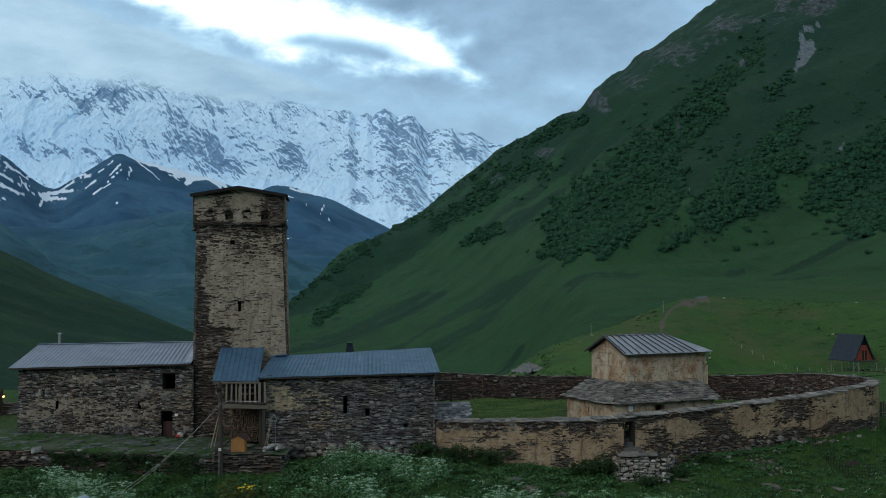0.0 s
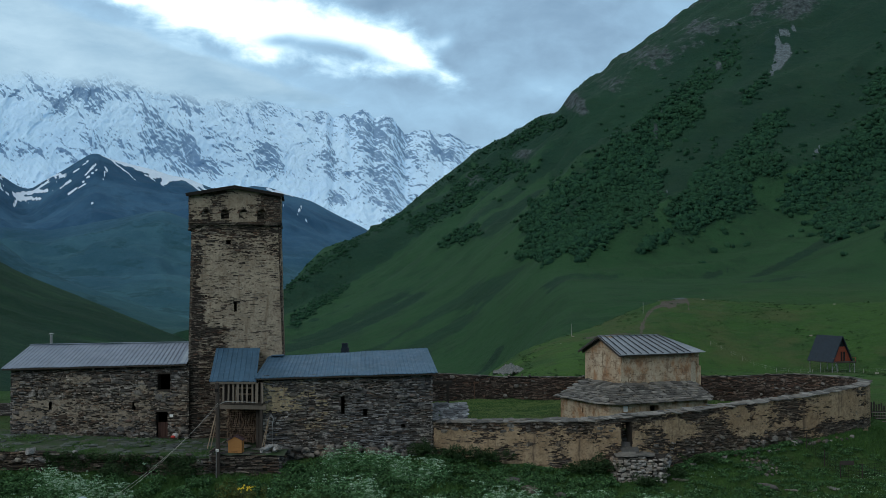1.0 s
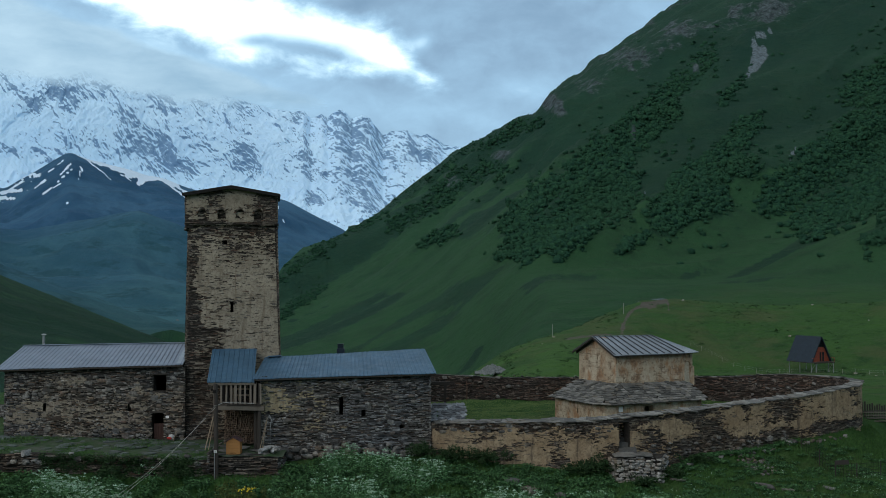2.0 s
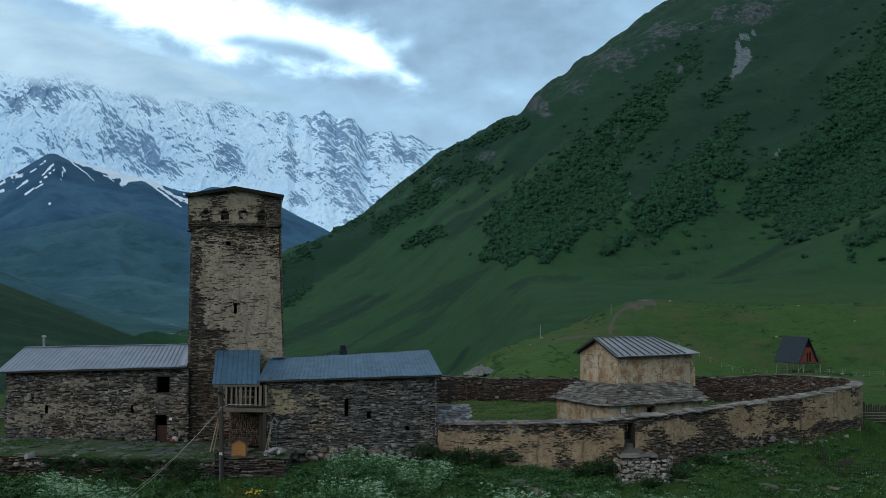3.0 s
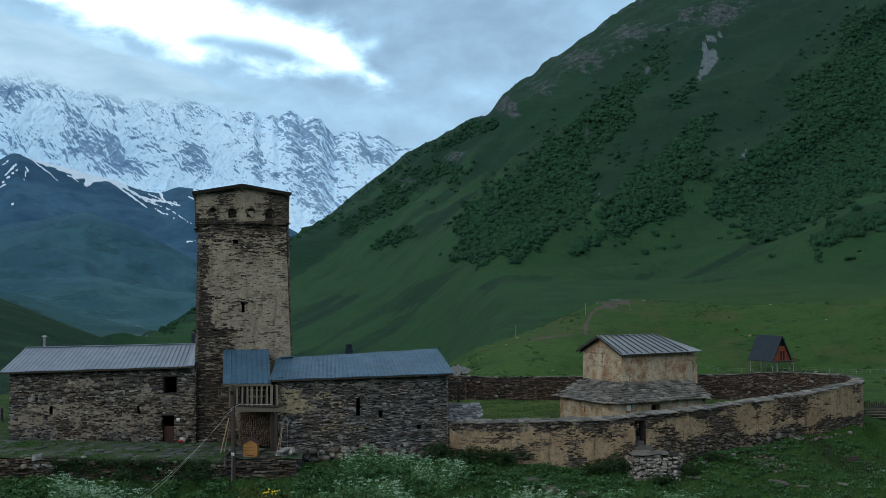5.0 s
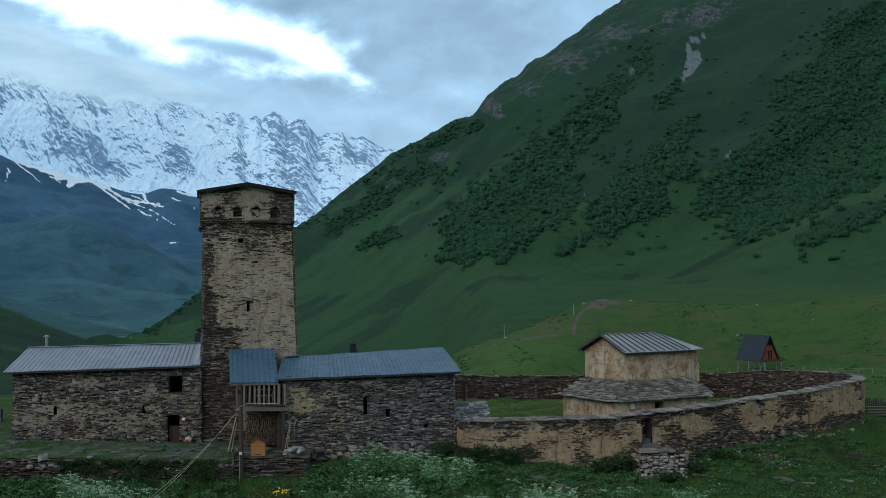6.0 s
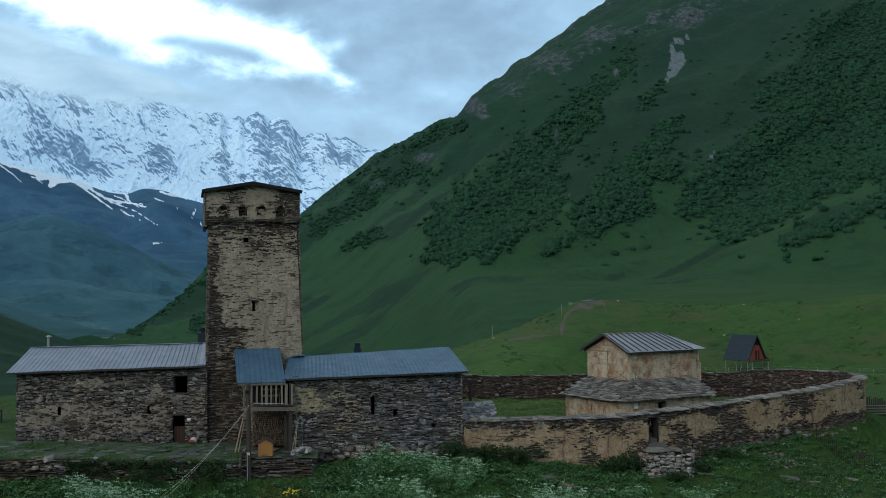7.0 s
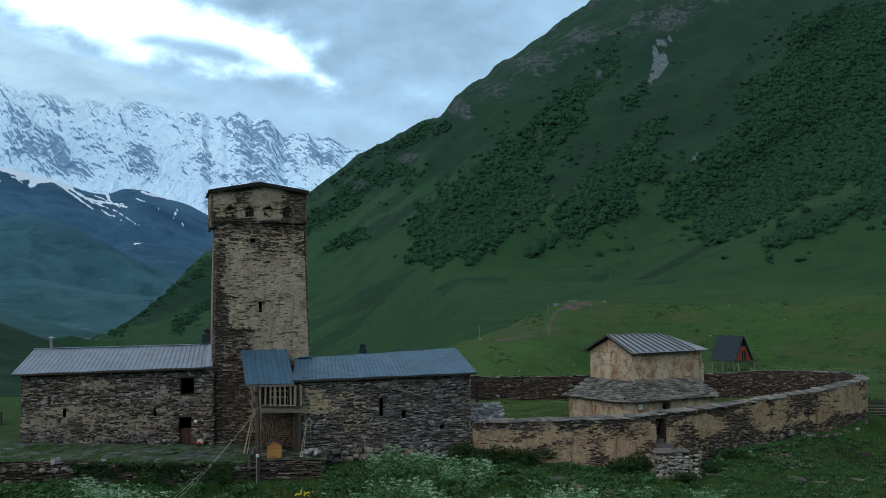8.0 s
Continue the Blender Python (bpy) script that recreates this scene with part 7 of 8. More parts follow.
def build_pole():
    pole = thing("utility_pole", "dark wooden pole with cable fittings and small plate", "pole", at=(-15.12, 56.82, -2.4))
    bm = bmesh.new()
    tube_bm(bm, [(-15.10, 56.82, -2.9), (-15.12, 56.82, 0.0), (-15.16, 56.82, 2.52)], 0.125, 12, 0.11)
    part("shaft", bm, M_POLEWOOD, pole)
    bm = bmesh.new()
    box_bm(bm, (-15.20, 56.66, -1.12), (-15.04, 56.678, -0.98), None, 0.004)
    part("plate", bm, M_WHITE, pole, "small white plate with grey bars")
    for z in (-1.03, -1.07):
        bm = bmesh.new()
        box_bm(bm, (-15.17, 56.652, z - 0.01), (-15.07, 56.659, z + 0.01))
        part("mark", bm, M_GREYMETAL, pole)
    bm = bmesh.new()
    box_bm(bm, (-15.27, 56.64, 2.04), (-15.09, 56.7, 2.22), None, 0.02)
    part("bracket", bm, M_BLACK, pole)
    bm = bmesh.new()
    tube_bm(bm, [(-15.16, 56.64, -2.5), (-15.16, 56.66, -1.1)], 0.022, 6)
    part("conduit", bm, M_GREYMETAL, pole)
    for k, (dz, dx) in enumerate(((0.0, 0.0), (0.12, 0.38))):
        a, b = Vector((-15.1, 56.7, 1.32 + dz)), Vector((-19.95 + dx, 50.6, -3.1))
        pts = [a.lerp(b, t / 14) - Vector((0, 0, 0.45 * 4 * (t / 14) * (1 - t / 14))) for t in range(15)]
        bm = bmesh.new()
        tube_bm(bm, pts, 0.0065, 6)
        ob = part("cable", bm, M_CABLE)
        tagged(ob, "pale sagging cable from pole to ground", "cable", "cables from the pole")
    bm = bmesh.new()
    tube_bm(bm, [(-15.1, 56.7, 1.36), (-14.9, 57.5, 1.44), (-14.2, 57.75, 1.40), (-13.3, 57.85, 1.36)], 0.016, 6)
    tagged(part("cable", bm, M_CABLE), "pale cable running along the balcony rail", "cable", "cables from the pole")


M_CABLE = plain("pale cable sheath", (0.42, 0.42, 0.40), 0.6)


def build_hive():
    hive = thing("beehive", "honey-coloured gabled beehive standing on the ledge", "beehive", at=(-14.32, 57.6, -1.3))
    x0, x1, y0, y1 = -14.71, -13.93, 57.35, 57.95
    for k in range(4):
        za, zb = -1.30 + k * 0.165, -1.30 + (k + 1) * 0.165 - 0.006
        bm = bmesh.new()
        box_bm(bm, (x0 + 0.02, y0, za), (x1 - 0.02, y1, zb), None, 0.006)
        part("board", bm, M_HIVE, hive)
    bm = bmesh.new()
    v = [bm.verts.new((x, y, z)) for y in (y0, y1) for x, z in ((x0 + 0.02, -0.64), (x1 - 0.02, -0.64), (-14.32, -0.42))]
    for fc in ((0, 1, 2), (5, 4, 3), (0, 3, 4, 1), (1, 4, 5, 2), (2, 5, 3, 0)):
        bm.faces.new([v[i] for i in fc])
    part("gable", bm, M_HIVE, hive)
    for sx in (-1, 1):
        bm = bmesh.new()
        beam_bm(bm, (-14.32 + sx * 0.215, y0 - 0.06, -0.505), (-14.32 + sx * 0.215, y1 + 0.06, -0.505), 0.5, 0.03, 0.004)
        bmesh.ops.rotate(bm, cent=(-14.32 + sx * 0.215, 57.6, -0.505), matrix=Matrix.Rotation(sx * radians(28.5), 3, "Y"), verts=bm.verts)
        part("roof_board", bm, M_HIVEROOF, hive, "dull purple-brown roof board")
    bm = bmesh.new()
    for x in (x0 + 0.08, x1 - 0.14):
        for y in (y0 + 0.04, y1 - 0.1):
            box_bm(bm, (x, y, -1.42), (x + 0.06, y + 0.06, -1.29))
    part("feet", bm, M_WOOD_DARK, hive)
    # black strip laid on the front for the shade inside an entrance slot
    bm = bmesh.new()
    box_bm(bm, (-14.5, y0 - 0.012, -1.24), (-14.14, y0 + 0.002, -1.215))
    part("slot_strip", bm, M_BLACK, hive)


M_HIVEROOF = plain("dull purple brown paint", (0.075, 0.045, 0.048), 0.7)
build_wood_store()
build_pole()
build_hive()


def build_yard_tools():
    for k, pts in enumerate((((-12.98, 57.7, -1.25), (-12.72, 58.3, 0.3)), ((-12.85, 57.75, -1.25), (-12.66, 58.3, 0.55)))):
        bm = bmesh.new()
        tube_bm(bm, pts, 0.022, 6)
        tool = part("tool_handle", bm, M_WOOD_PALE)
        tagged(tool, "long wooden tool handle leaning on the wall", "tool", "tools by the wall")
    bm = bmesh.new()
    tube_bm(bm, [(-12.45, 58.3, -1.25), (-12.47, 58.3, 0.25), (-12.40, 58.3, 0.35), (-12.52, 58.3, 0.62), (-12.58, 58.3, 0.65)], 0.025, 8)
    tagged(part("standpipe", bm, M_GREYMETAL), "thin bent grey pipe against the wall", "pipe")
    bm = bmesh.new()
    tube_bm(bm, [(-12.78, 57.6, -1.3), (-12.78, 57.6, -1.02)], 0.12, 12, 0.15)
    tagged(part("bucket", bm, M_GREYMETAL), "dull metal bucket on the ledge", "bucket")
    # sacks and cloth by the door
    for name, at, size, mat, lab in (("sack", (-18.62, 61.2, -1.0), (0.17, 0.14, 0.17), M_SACK, "crumpled white sack by the house door"), ("red_bag", (-18.72, 61.1, -1.06), (0.14, 0.12, 0.09), M_REDCLOTH, "small red bag by the house door")):
        bm = bmesh.new()
        bmesh.ops.create_icosphere(bm, subdivisions=3, radius=1)
        for v in bm.verts:
            v.co *= 1 + 0.3 * noise.noise(v.co * 2.3 + Vector((3, 1, at[0])))
            v.co = Vector((v.co.x * size[0], v.co.y * size[1], max(v.co.z, -0.75) * size[2])) + Vector(at) + Vector((0, 0, 0.08))
        tagged(part(name, bm, mat), lab, "bag")
    bm = bmesh.new()
    tube_bm(bm, [(-18.5, 61.1, -1.12), (-18.38, 61.3, -0.62)], 0.02, 6)
    tagged(part("stick", bm, M_WOOD_PALE), "short pale stick leaning by the door", "stick")
    # basin low in the weeds
    bm = bmesh.new()
    bmesh.ops.create_uvsphere(bm, u_segments=16, v_segments=8, radius=0.3)
    for v in bm.verts:
        v.co.z *= 0.55
        v.co += Vector((-19.9, 50.0, -2.34))
    tagged(part("basin", bm, M_BASIN), "upturned pale blue enamel basin in the weeds", "basin")


M_BASIN = plain("pale blue enamel", (0.22, 0.30, 0.38), 0.4)
M_SACK = plain("grubby white sacking", (0.42, 0.42, 0.41), 0.9)
M_REDCLOTH = plain("red cloth", (0.45, 0.05, 0.04), 0.9)
build_yard_tools()


def build_lean_to():
    shed = thing("lean_to", "low lean-to roof of pale slates behind the wall", "shed", at=(-3, 61.2, -1.4))
    x0, x1, ya, yb, za, zb = -3.95, -1.9, 60.3, 61.6, 0.1, 0.92
    bm = bmesh.new()
    box_bm(bm, (x0 + 0.1, ya + 0.15, -1.6), (x0 + 0.4, yb, 0.1))
    box_bm(bm, (x1 - 0.4, ya + 0.15, -1.6), (x1 - 0.15, yb, 0.2))
    part("side_wall", bm, M_MORTAR, shed)
    bm = bmesh.new()
    for y in (ya + 0.1, (ya + yb) / 2, yb - 0.1):
        z = za + (zb - za) * (y - ya) / (yb - ya) - 0.1
        beam_bm(bm, (x0, y, z), (x1, y, z), 0.1)
    part("rafter", bm, M_WOOD_DARK, shed)
    rng = random.Random(540)
    ang = math.atan2(zb - za, yb - ya)
    for i in range(8):
        for j in range(8):
            t = (i + 0.3) / 8
            x = x0 + (j + 0.5 + rng.uniform(-0.3, 0.3)) * (x1 - x0) / 8
            m = Matrix.Translation((x, ya + (yb - ya) * t, za + (zb - za) * t + rng.uniform(0.0, 0.04))) @ Matrix.Rotation(ang - 0.17 + rng.uniform(-0.08, 0.08), 4, "X") \
                @ Matrix.Rotation(rng.uniform(-0.9, 0.9), 4, "Z") @ Matrix.Diagonal((rng.uniform(0.22, 0.46), rng.uniform(0.2, 0.34), 0.045, 1))
            lay(SLABS_PALE, rng, "slate", shed, m)


def pale_slate():
    s = Shade("pale blue grey slate", 0.6, spec=0.5)
    s.color(s.mix(s.ramp(s.noise(4, 6, 0.7), (0.45, 0.0), (0.65, 0.7)), s.ramp(s.each(), (0.0, (0.026, 0.031, 0.038)), (0.5, (0.10, 0.116, 0.134)), (1.0, (0.24, 0.265, 0.29))), (0.05, 0.055, 0.06)))
    s.bump(s.noise(14, 5, 0.6), 0.4, 0.02)
    return s.m


SLABS_PALE = slab_meshes("slate", pale_slate(), seed=15)
build_lean_to()


# ---- boulders and loose stones ----
def boulder(x, y, z, w, d, h, seed, label, meshes=None, group=""):
    rng = random.Random(seed)
    ob = new("boulder", rng.choice(meshes or FIELD))
    ob.matrix_basis = Matrix.Translation((x, y, z)) @ Matrix.Rotation(rng.uniform(0, 6.28), 4, "Z") @ Matrix.Rotation(rng.uniform(-0.3, 0.3), 4, "X") @ Matrix.Diagonal((w, d, h, 1))
    return tagged(ob, label, "boulder", group)


def lz(x, y):
    return float(land_z(np.array([x]), np.array([y]))[0])


def scatter_boulders():
    rng = random.Random(550)
    for k in range(46):
        s = GATE_S + 1.9 + rng.random() ** 0.8 * 14.5
        x, y, _ = YARD.pos(s, 0, 0.25 + 0.35 * rng.random())
        w = rng.uniform(0.14, 0.36) if rng.random() < 0.9 else rng.uniform(0.4, 0.6)
        boulder(x, y, lz(x, y) + w * 0.12, w, w * 0.8, w * 0.62, 600 + k, "grey fallen stone at the foot of the wall", PALE if k % 9 == 0 else None, "stones below the churchyard wall")
    for k, (x, y, w) in enumerate(((-25.26, 56.95, 0.46), (-22.9, 57.1, 0.30), (-28.2, 56.9, 0.35))):
        boulder(x, y, terrace_z(x, y) + w * 0.22, w, w * 0.7, w * 0.7, 660 + k, "pale brown block on the terrace edge", PALE, "blocks on the terrace edge")
    for k in range(17):
        x, y = -12.35 + rng.uniform(-0.55, 0.6), 57.45 + rng.uniform(-0.25, 0.5)
        boulder(x, y, -1.22 + rng.uniform(0, 0.3) * (1 - abs(x + 12.35)), rng.uniform(0.2, 0.42), 0.22, 0.18, 670 + k, "pale stone in a heap on the ledge", PALE, "stone heap on the ledge")
    for k in range(15):
        x, y = -11.6 + rng.random() * 7.4, 0
        y = 58.3 + 0.134 * (x + 13) - rng.uniform(0.05, 0.35)
        w = rng.uniform(0.2, 0.5)
        boulder(x, y, -1.5 + rng.uniform(-0.1, 0.15) - 0.03 * (x + 8), w, w * 0.6, w * 0.75, 690 + k, "grey footing stone against the house wall", None, "footing stones of the house")
    for k in range(60):
        a, r = rng.uniform(0, 6.28), 1.1 * rng.random() ** 0.6
        x, y = 14.9 + r * math.cos(a), 62.2 + 0.9 * r * math.sin(a)
        boulder(x, y, lz(x, y) + 0.03, *(rng.uniform(0.1, 0.26) for _ in range(2)), 0.12, 720 + k, "small grey rubble lying in the grass", None, "rubble in the grass")
    for k, (x, y, w, d, h) in enumerate(((14.7, 60.0, 1.3, 0.42, 0.3), (10.1, 59.7, 0.8, 0.6, 0.12), (9.7, 59.9, 0.5, 0.4, 0.1), (15.9, 59.6, 0.7, 0.35, 0.14), (17.2, 59.8, 0.8, 0.4, 0.12), (18.3, 60.0, 0.9, 0.4, 0.14), (0.6, 57.4, 0.9, 0.6, 0.5), (1.6, 56.5, 1.1, 0.7, 0.5), (3.0, 56.0, 0.7, 0.5, 0.35))):
        ob = boulder(x, y, lz(x, y) + h * 0.1, w, d, h, 790 + k, "grey rock half sunk in the grass", None, "rocks in the grass")
        ob.rotation_euler = (0, 0, -0.7 if k == 0 else k)


def gravel_heap():
    xs, ys = np.linspace(-5.5, 5.5, 80), np.linspace(-3, 3, 44)
    X, Y = np.meshgrid(xs, ys)
    Z = 1.6 * np.exp(-((X / 2.8) ** 2 + (Y / 1.6) ** 2)) + 1.2 * np.exp(-(((X + 2.2) / 1.6) ** 2 + (Y / 1.4) ** 2)) + 0.35 * fbm(X / 0.9, Y / 0.9, 5, 560) + 0.25 * fbm(X / 0.3, Y / 0.3, 2, 561) - 0.5
    n, m = Z.shape
    i = np.arange(n * m).reshape(n, m)
    quads = np.stack([i[:-1, :-1], i[:-1, 1:], i[1:, 1:], i[1:, :-1]], -1).reshape(-1, 4)
    s = Shade("quarried gravel", 0.95)
    s.color(s.ramp(s.noise(2.6, 6, 0.75), (0.35, (0.07, 0.08, 0.08)), (0.65, (0.22, 0.235, 0.235))))
    s.bump(s.noise(3.0, 6, 0.7), 1.0, 0.3)
    ob = new("gravel_heap", quick_mesh("gravel_heap", np.stack([X + 8.4, Y + 266, Z - 14.4], -1).reshape(-1, 3), quads, s.m))
    tagged(ob, "grey heap of quarried gravel in the meadow", "gravel", kind="stuff")


gravel_heap()
scatter_boulders()


# ---- far meadow: cabin, poles, fence ----
def build_cabin():
    c = thing("cabin", "red A-frame cabin with dark roof on thin stilts", "cabin", at=(87.5, 270, -14.3))
    m = Matrix.Translation((86.9, 271.5, -12.25)) @ Matrix.Rotation(radians(-64.5), 4, "Z")
    # local: x to the front, y across, z up
    Ln, Wd, Ht = 8.2, 6.2, 6.1

    def add(name, bm, mat, parent, label=""):
        bmesh.ops.transform(bm, matrix=m, verts=bm.verts)
        return part(name, bm, mat, parent, label)
    for sy in (-1, 1):
        bm = bmesh.new()
        a, b = Vector((0, sy * (Wd / 2 + 0.15), -0.25)), Vector((0, 0, Ht))
        d = (b - a).normalized()
        n = Vector((0, d.z, -d.y)) * sy * 0.12
        v = [bm.verts.new(p + Vector((x, 0, 0)) + o) for x in (-Ln / 2, Ln / 2 + 0.5) for p in (a, b) for o in (Vector(), n)]
        for fc in ((0, 1, 3, 2), (4, 6, 7, 5), (0, 4, 5, 1), (2, 3, 7, 6), (1, 5, 7, 3), (0, 2, 6, 4)):
            bm.faces.new([v[i] for i in fc])
        bmesh.ops.recalc_face_normals(bm, faces=bm.faces)
        add("roof", bm, M_CABINROOF, c, "dark slate-grey metal slope")
        bm = bmesh.new()
        beam_bm(bm, a + Vector((Ln / 2 + 0.52, 0, 0)), b + Vector((Ln / 2 + 0.52, 0, 0)), 0.14, 0.24)
        add("bargeboard", bm, M_CABINROOF, c)
    for x in (Ln / 2, -Ln / 2 + 0.2):
        bm = bmesh.new()
        for q in range(9):
            z0, z1 = q * 0.4, q * 0.4 + 0.385
            if z0 > 3.6:
                break
            y0 = Wd / 2 * (1 - z0 / Ht) - 0.1
            y1 = Wd / 2 * (1 - z1 / Ht) - 0.1
            v = [bm.verts.new((xx, yy, zz)) for xx in (x - 0.08, x) for yy, zz in ((-y0, z0), (y0, z0), (y1, z1), (-y1, z1))]
            for fc in ((4, 5, 6, 7), (3, 2, 1, 0), (0, 1, 5, 4), (1, 2, 6, 5), (2, 3, 7, 6), (3, 0, 4, 7)):
                bm.faces.new([v[i] for i in fc])
        wall = add("front_wall" if x > 0 else "back_wall", bm, M_RED, c, "red horizontal boards")
        bm = bmesh.new()
        v = [bm.verts.new((x - 0.12, y, z)) for y, z in ((-1.25, 3.62), (1.25, 3.62), (0, Ht - 0.2))]
        bm.faces.new(v)
        add("gable_glass", bm, M_GLASS, c)
    for name, y0, y1, z0, z1 in (("window", -1.6, -1.0, 2.4, 2.9), ("door", -0.4, 0.35, 0.05, 2.4), ("door", 0.45, 1.2, 0.05, 2.4)):
        bm = bmesh.new()
        box_bm(bm, (Ln / 2 - 0.03, y0, z0), (Ln / 2 + 0.05, y1, z1), None, 0.01)
        w = add(name, bm, M_GLASS, c)
        bm = bmesh.new()
        for yy in (y0, y1):
            box_bm(bm, (Ln / 2, yy - 0.06, z0), (Ln / 2 + 0.08, yy + 0.06, z1))
        box_bm(bm, (Ln / 2, y0, z1 - 0.06), (Ln / 2 + 0.08, y1, z1 + 0.06))
        add("frame", bm, M_RED, w)
    # deck coloured dark to stand in for the shadow beneath it
    bm = bmesh.new()
    box_bm(bm, (-Ln / 2, -Wd / 2 - 0.2, -0.35), (Ln / 2 + 1.6, Wd / 2 + 0.2, -0.05), None, 0.02)
    add("deck", bm, M_WOOD_DARK, c)
    for yy in (-Wd / 2, Wd / 2):
        bm = bmesh.new()
        beam_bm(bm, (Ln / 2 + 0.2, yy, 0.9), (Ln / 2 + 1.55, yy, 0.9), 0.06, 0.08)
        beam_bm(bm, (Ln / 2 + 1.5, yy, -0.1), (Ln / 2 + 1.5, yy, 0.9), 0.07)
        add("railing", bm, M_RED, c)
    for x in (-Ln / 2 + 0.4, 0, Ln / 2 - 0.2, Ln / 2 + 1.4):
        for yy in (-Wd / 2 + 0.3, Wd / 2 - 0.3):
            bm = bmesh.new()
            beam_bm(bm, (x, yy, -3.2), (x, yy, -0.3), 0.15)
            add("stilt", bm, M_GREYMETAL, c)
    for yy in (-Wd / 2 + 0.3, Wd / 2 - 0.3):
        bm = bmesh.new()
        beam_bm(bm, (Ln / 2 - 0.2, yy, -2.2), (Ln / 2 + 1.3, yy, -0.4), 0.1)
        add("brace", bm, M_GREYMETAL, c)


M_GLASS = plain("dark window glass", (0.02, 0.025, 0.03), 0.12)
build_cabin()


def build_poles():
    pole = None
    for x, y, h in ((11.5, 330.6, 4.4), (26.3, 310.7, 3.6), (48.6, 322.1, 3.4)):
        bm = bmesh.new()
        tube_bm(bm, [(0, 0, -0.4), (0, 0, h)], 0.06, 6, 0.05)
        ob = part("field_pole", bm, M_POLE)
        ob.location = (x, y, lz(x, y))
        tagged(ob, "thin pale pole standing in the meadow", "pole", "poles in the meadow")
    # wire fence with thin posts below the cabin
    fence = thing("fence", "thin wire fence with pale posts in the meadow", "fence", at=(80, 255, -13))
    pts = []
    for k in range(26):
        x, y = 62 + k * 2.2, 292 - k * 2.6
        z = lz(x, y)
        bm = bmesh.new()
        tube_bm(bm, [(x, y, z - 0.3), (x, y, z + 1.2)], 0.035, 5)
        part("post", bm, M_POLE, fence)
        pts.append((x, y, z))
    for h in (0.7, 1.2):
        bm = bmesh.new()
        tube_bm(bm, [(x, y, z + h) for x, y, z in pts], 0.007, 4)
        part("wire", bm, M_GREYMETAL, fence)


M_POLE = plain("bleached wood", (0.34, 0.33, 0.31), 0.85)
build_poles()


def build_pen():
    pen = thing("wire_pen", "low wire-mesh pen with dark posts in the grass", "fence", at=(19.5, 62, -3.3))
    line = [(18.3, 64.6), (18.9, 63.2), (19.3, 61.7), (20.6, 61.9), (22.2, 62.5), (24.0, 63.2)]
    pts = []
    for x, y in line:
        z = lz(x, y)
        bm = bmesh.new()
        beam_bm(bm, (x, y, z - 0.3), (x, y, z + 0.95), 0.05)
        part("post", bm, M_WOOD_DARK, pen)
        pts.append(Vector((x, y, z)))
    for h in (0.12, 0.3, 0.48, 0.66, 0.88):
        bm = bmesh.new()
        tube_bm(bm, [p + Vector((0, 0, h)) for p in pts], 0.008, 4)
        part("wire", bm, M_BLACK, pen)
    for a, b in zip(pts, pts[1:]):
        n = int((b - a).length / 0.16)
        bm = bmesh.new()
        for k in range(n):
            p = a.lerp(b, k / n)
            tube_bm(bm, [p + Vector((0, 0, 0.05)), p + Vector((0, 0, 0.9))], 0.006, 3)
        part("mesh", bm, M_BLACK, pen)
    bm = bmesh.new()
    beam_bm(bm, pts[2] + Vector((0, 0, 0.85)), pts[2] + Vector((0.8, 0.1, 0.85)), 0.04, 0.25)
    part("board", bm, M_WOOD_DARK, pen)
    # weathered paling fence and grey boards beyond the end of the wall
    pal = thing("paling_fence", "weathered grey paling fence beyond the churchyard wall", "fence", at=(27, 76, -1.7))
    for k in range(22):
        x, y = 25.6 + k * 0.22, 74.6 + k * 0.13
        z = lz(x, y)
        bm = bmesh.new()
        beam_bm(bm, (x, y, z - 0.1), (x, y, z + 0.95 + 0.08 * ((k * 7) % 3)), 0.11, 0.03)
        part("pale", bm, M_WOOD_DARK, pal)
    bm = bmesh.new()
    beam_bm(bm, (25.5, 74.5, -1.6), (30.4, 77.4, -1.8), 0.05, 0.08)
    beam_bm(bm, (25.5, 74.5, -1.15), (30.4, 77.4, -1.35), 0.05, 0.08)
    part("rail", bm, M_WOOD_DARK, pal)
    bm = bmesh.new()
    for q in range(4):
        beam_bm(bm, (25.4, 72.6 + 0.3 * q, -1.55 + 0.16 * q), (29.5, 73.8 + 0.3 * q, -1.7 + 0.16 * q), 0.26, 0.04)
    tagged(part("board_cover", bm, M_WOOD), "sloping cover of grey boards beside the wall", "boards")


build_pen()


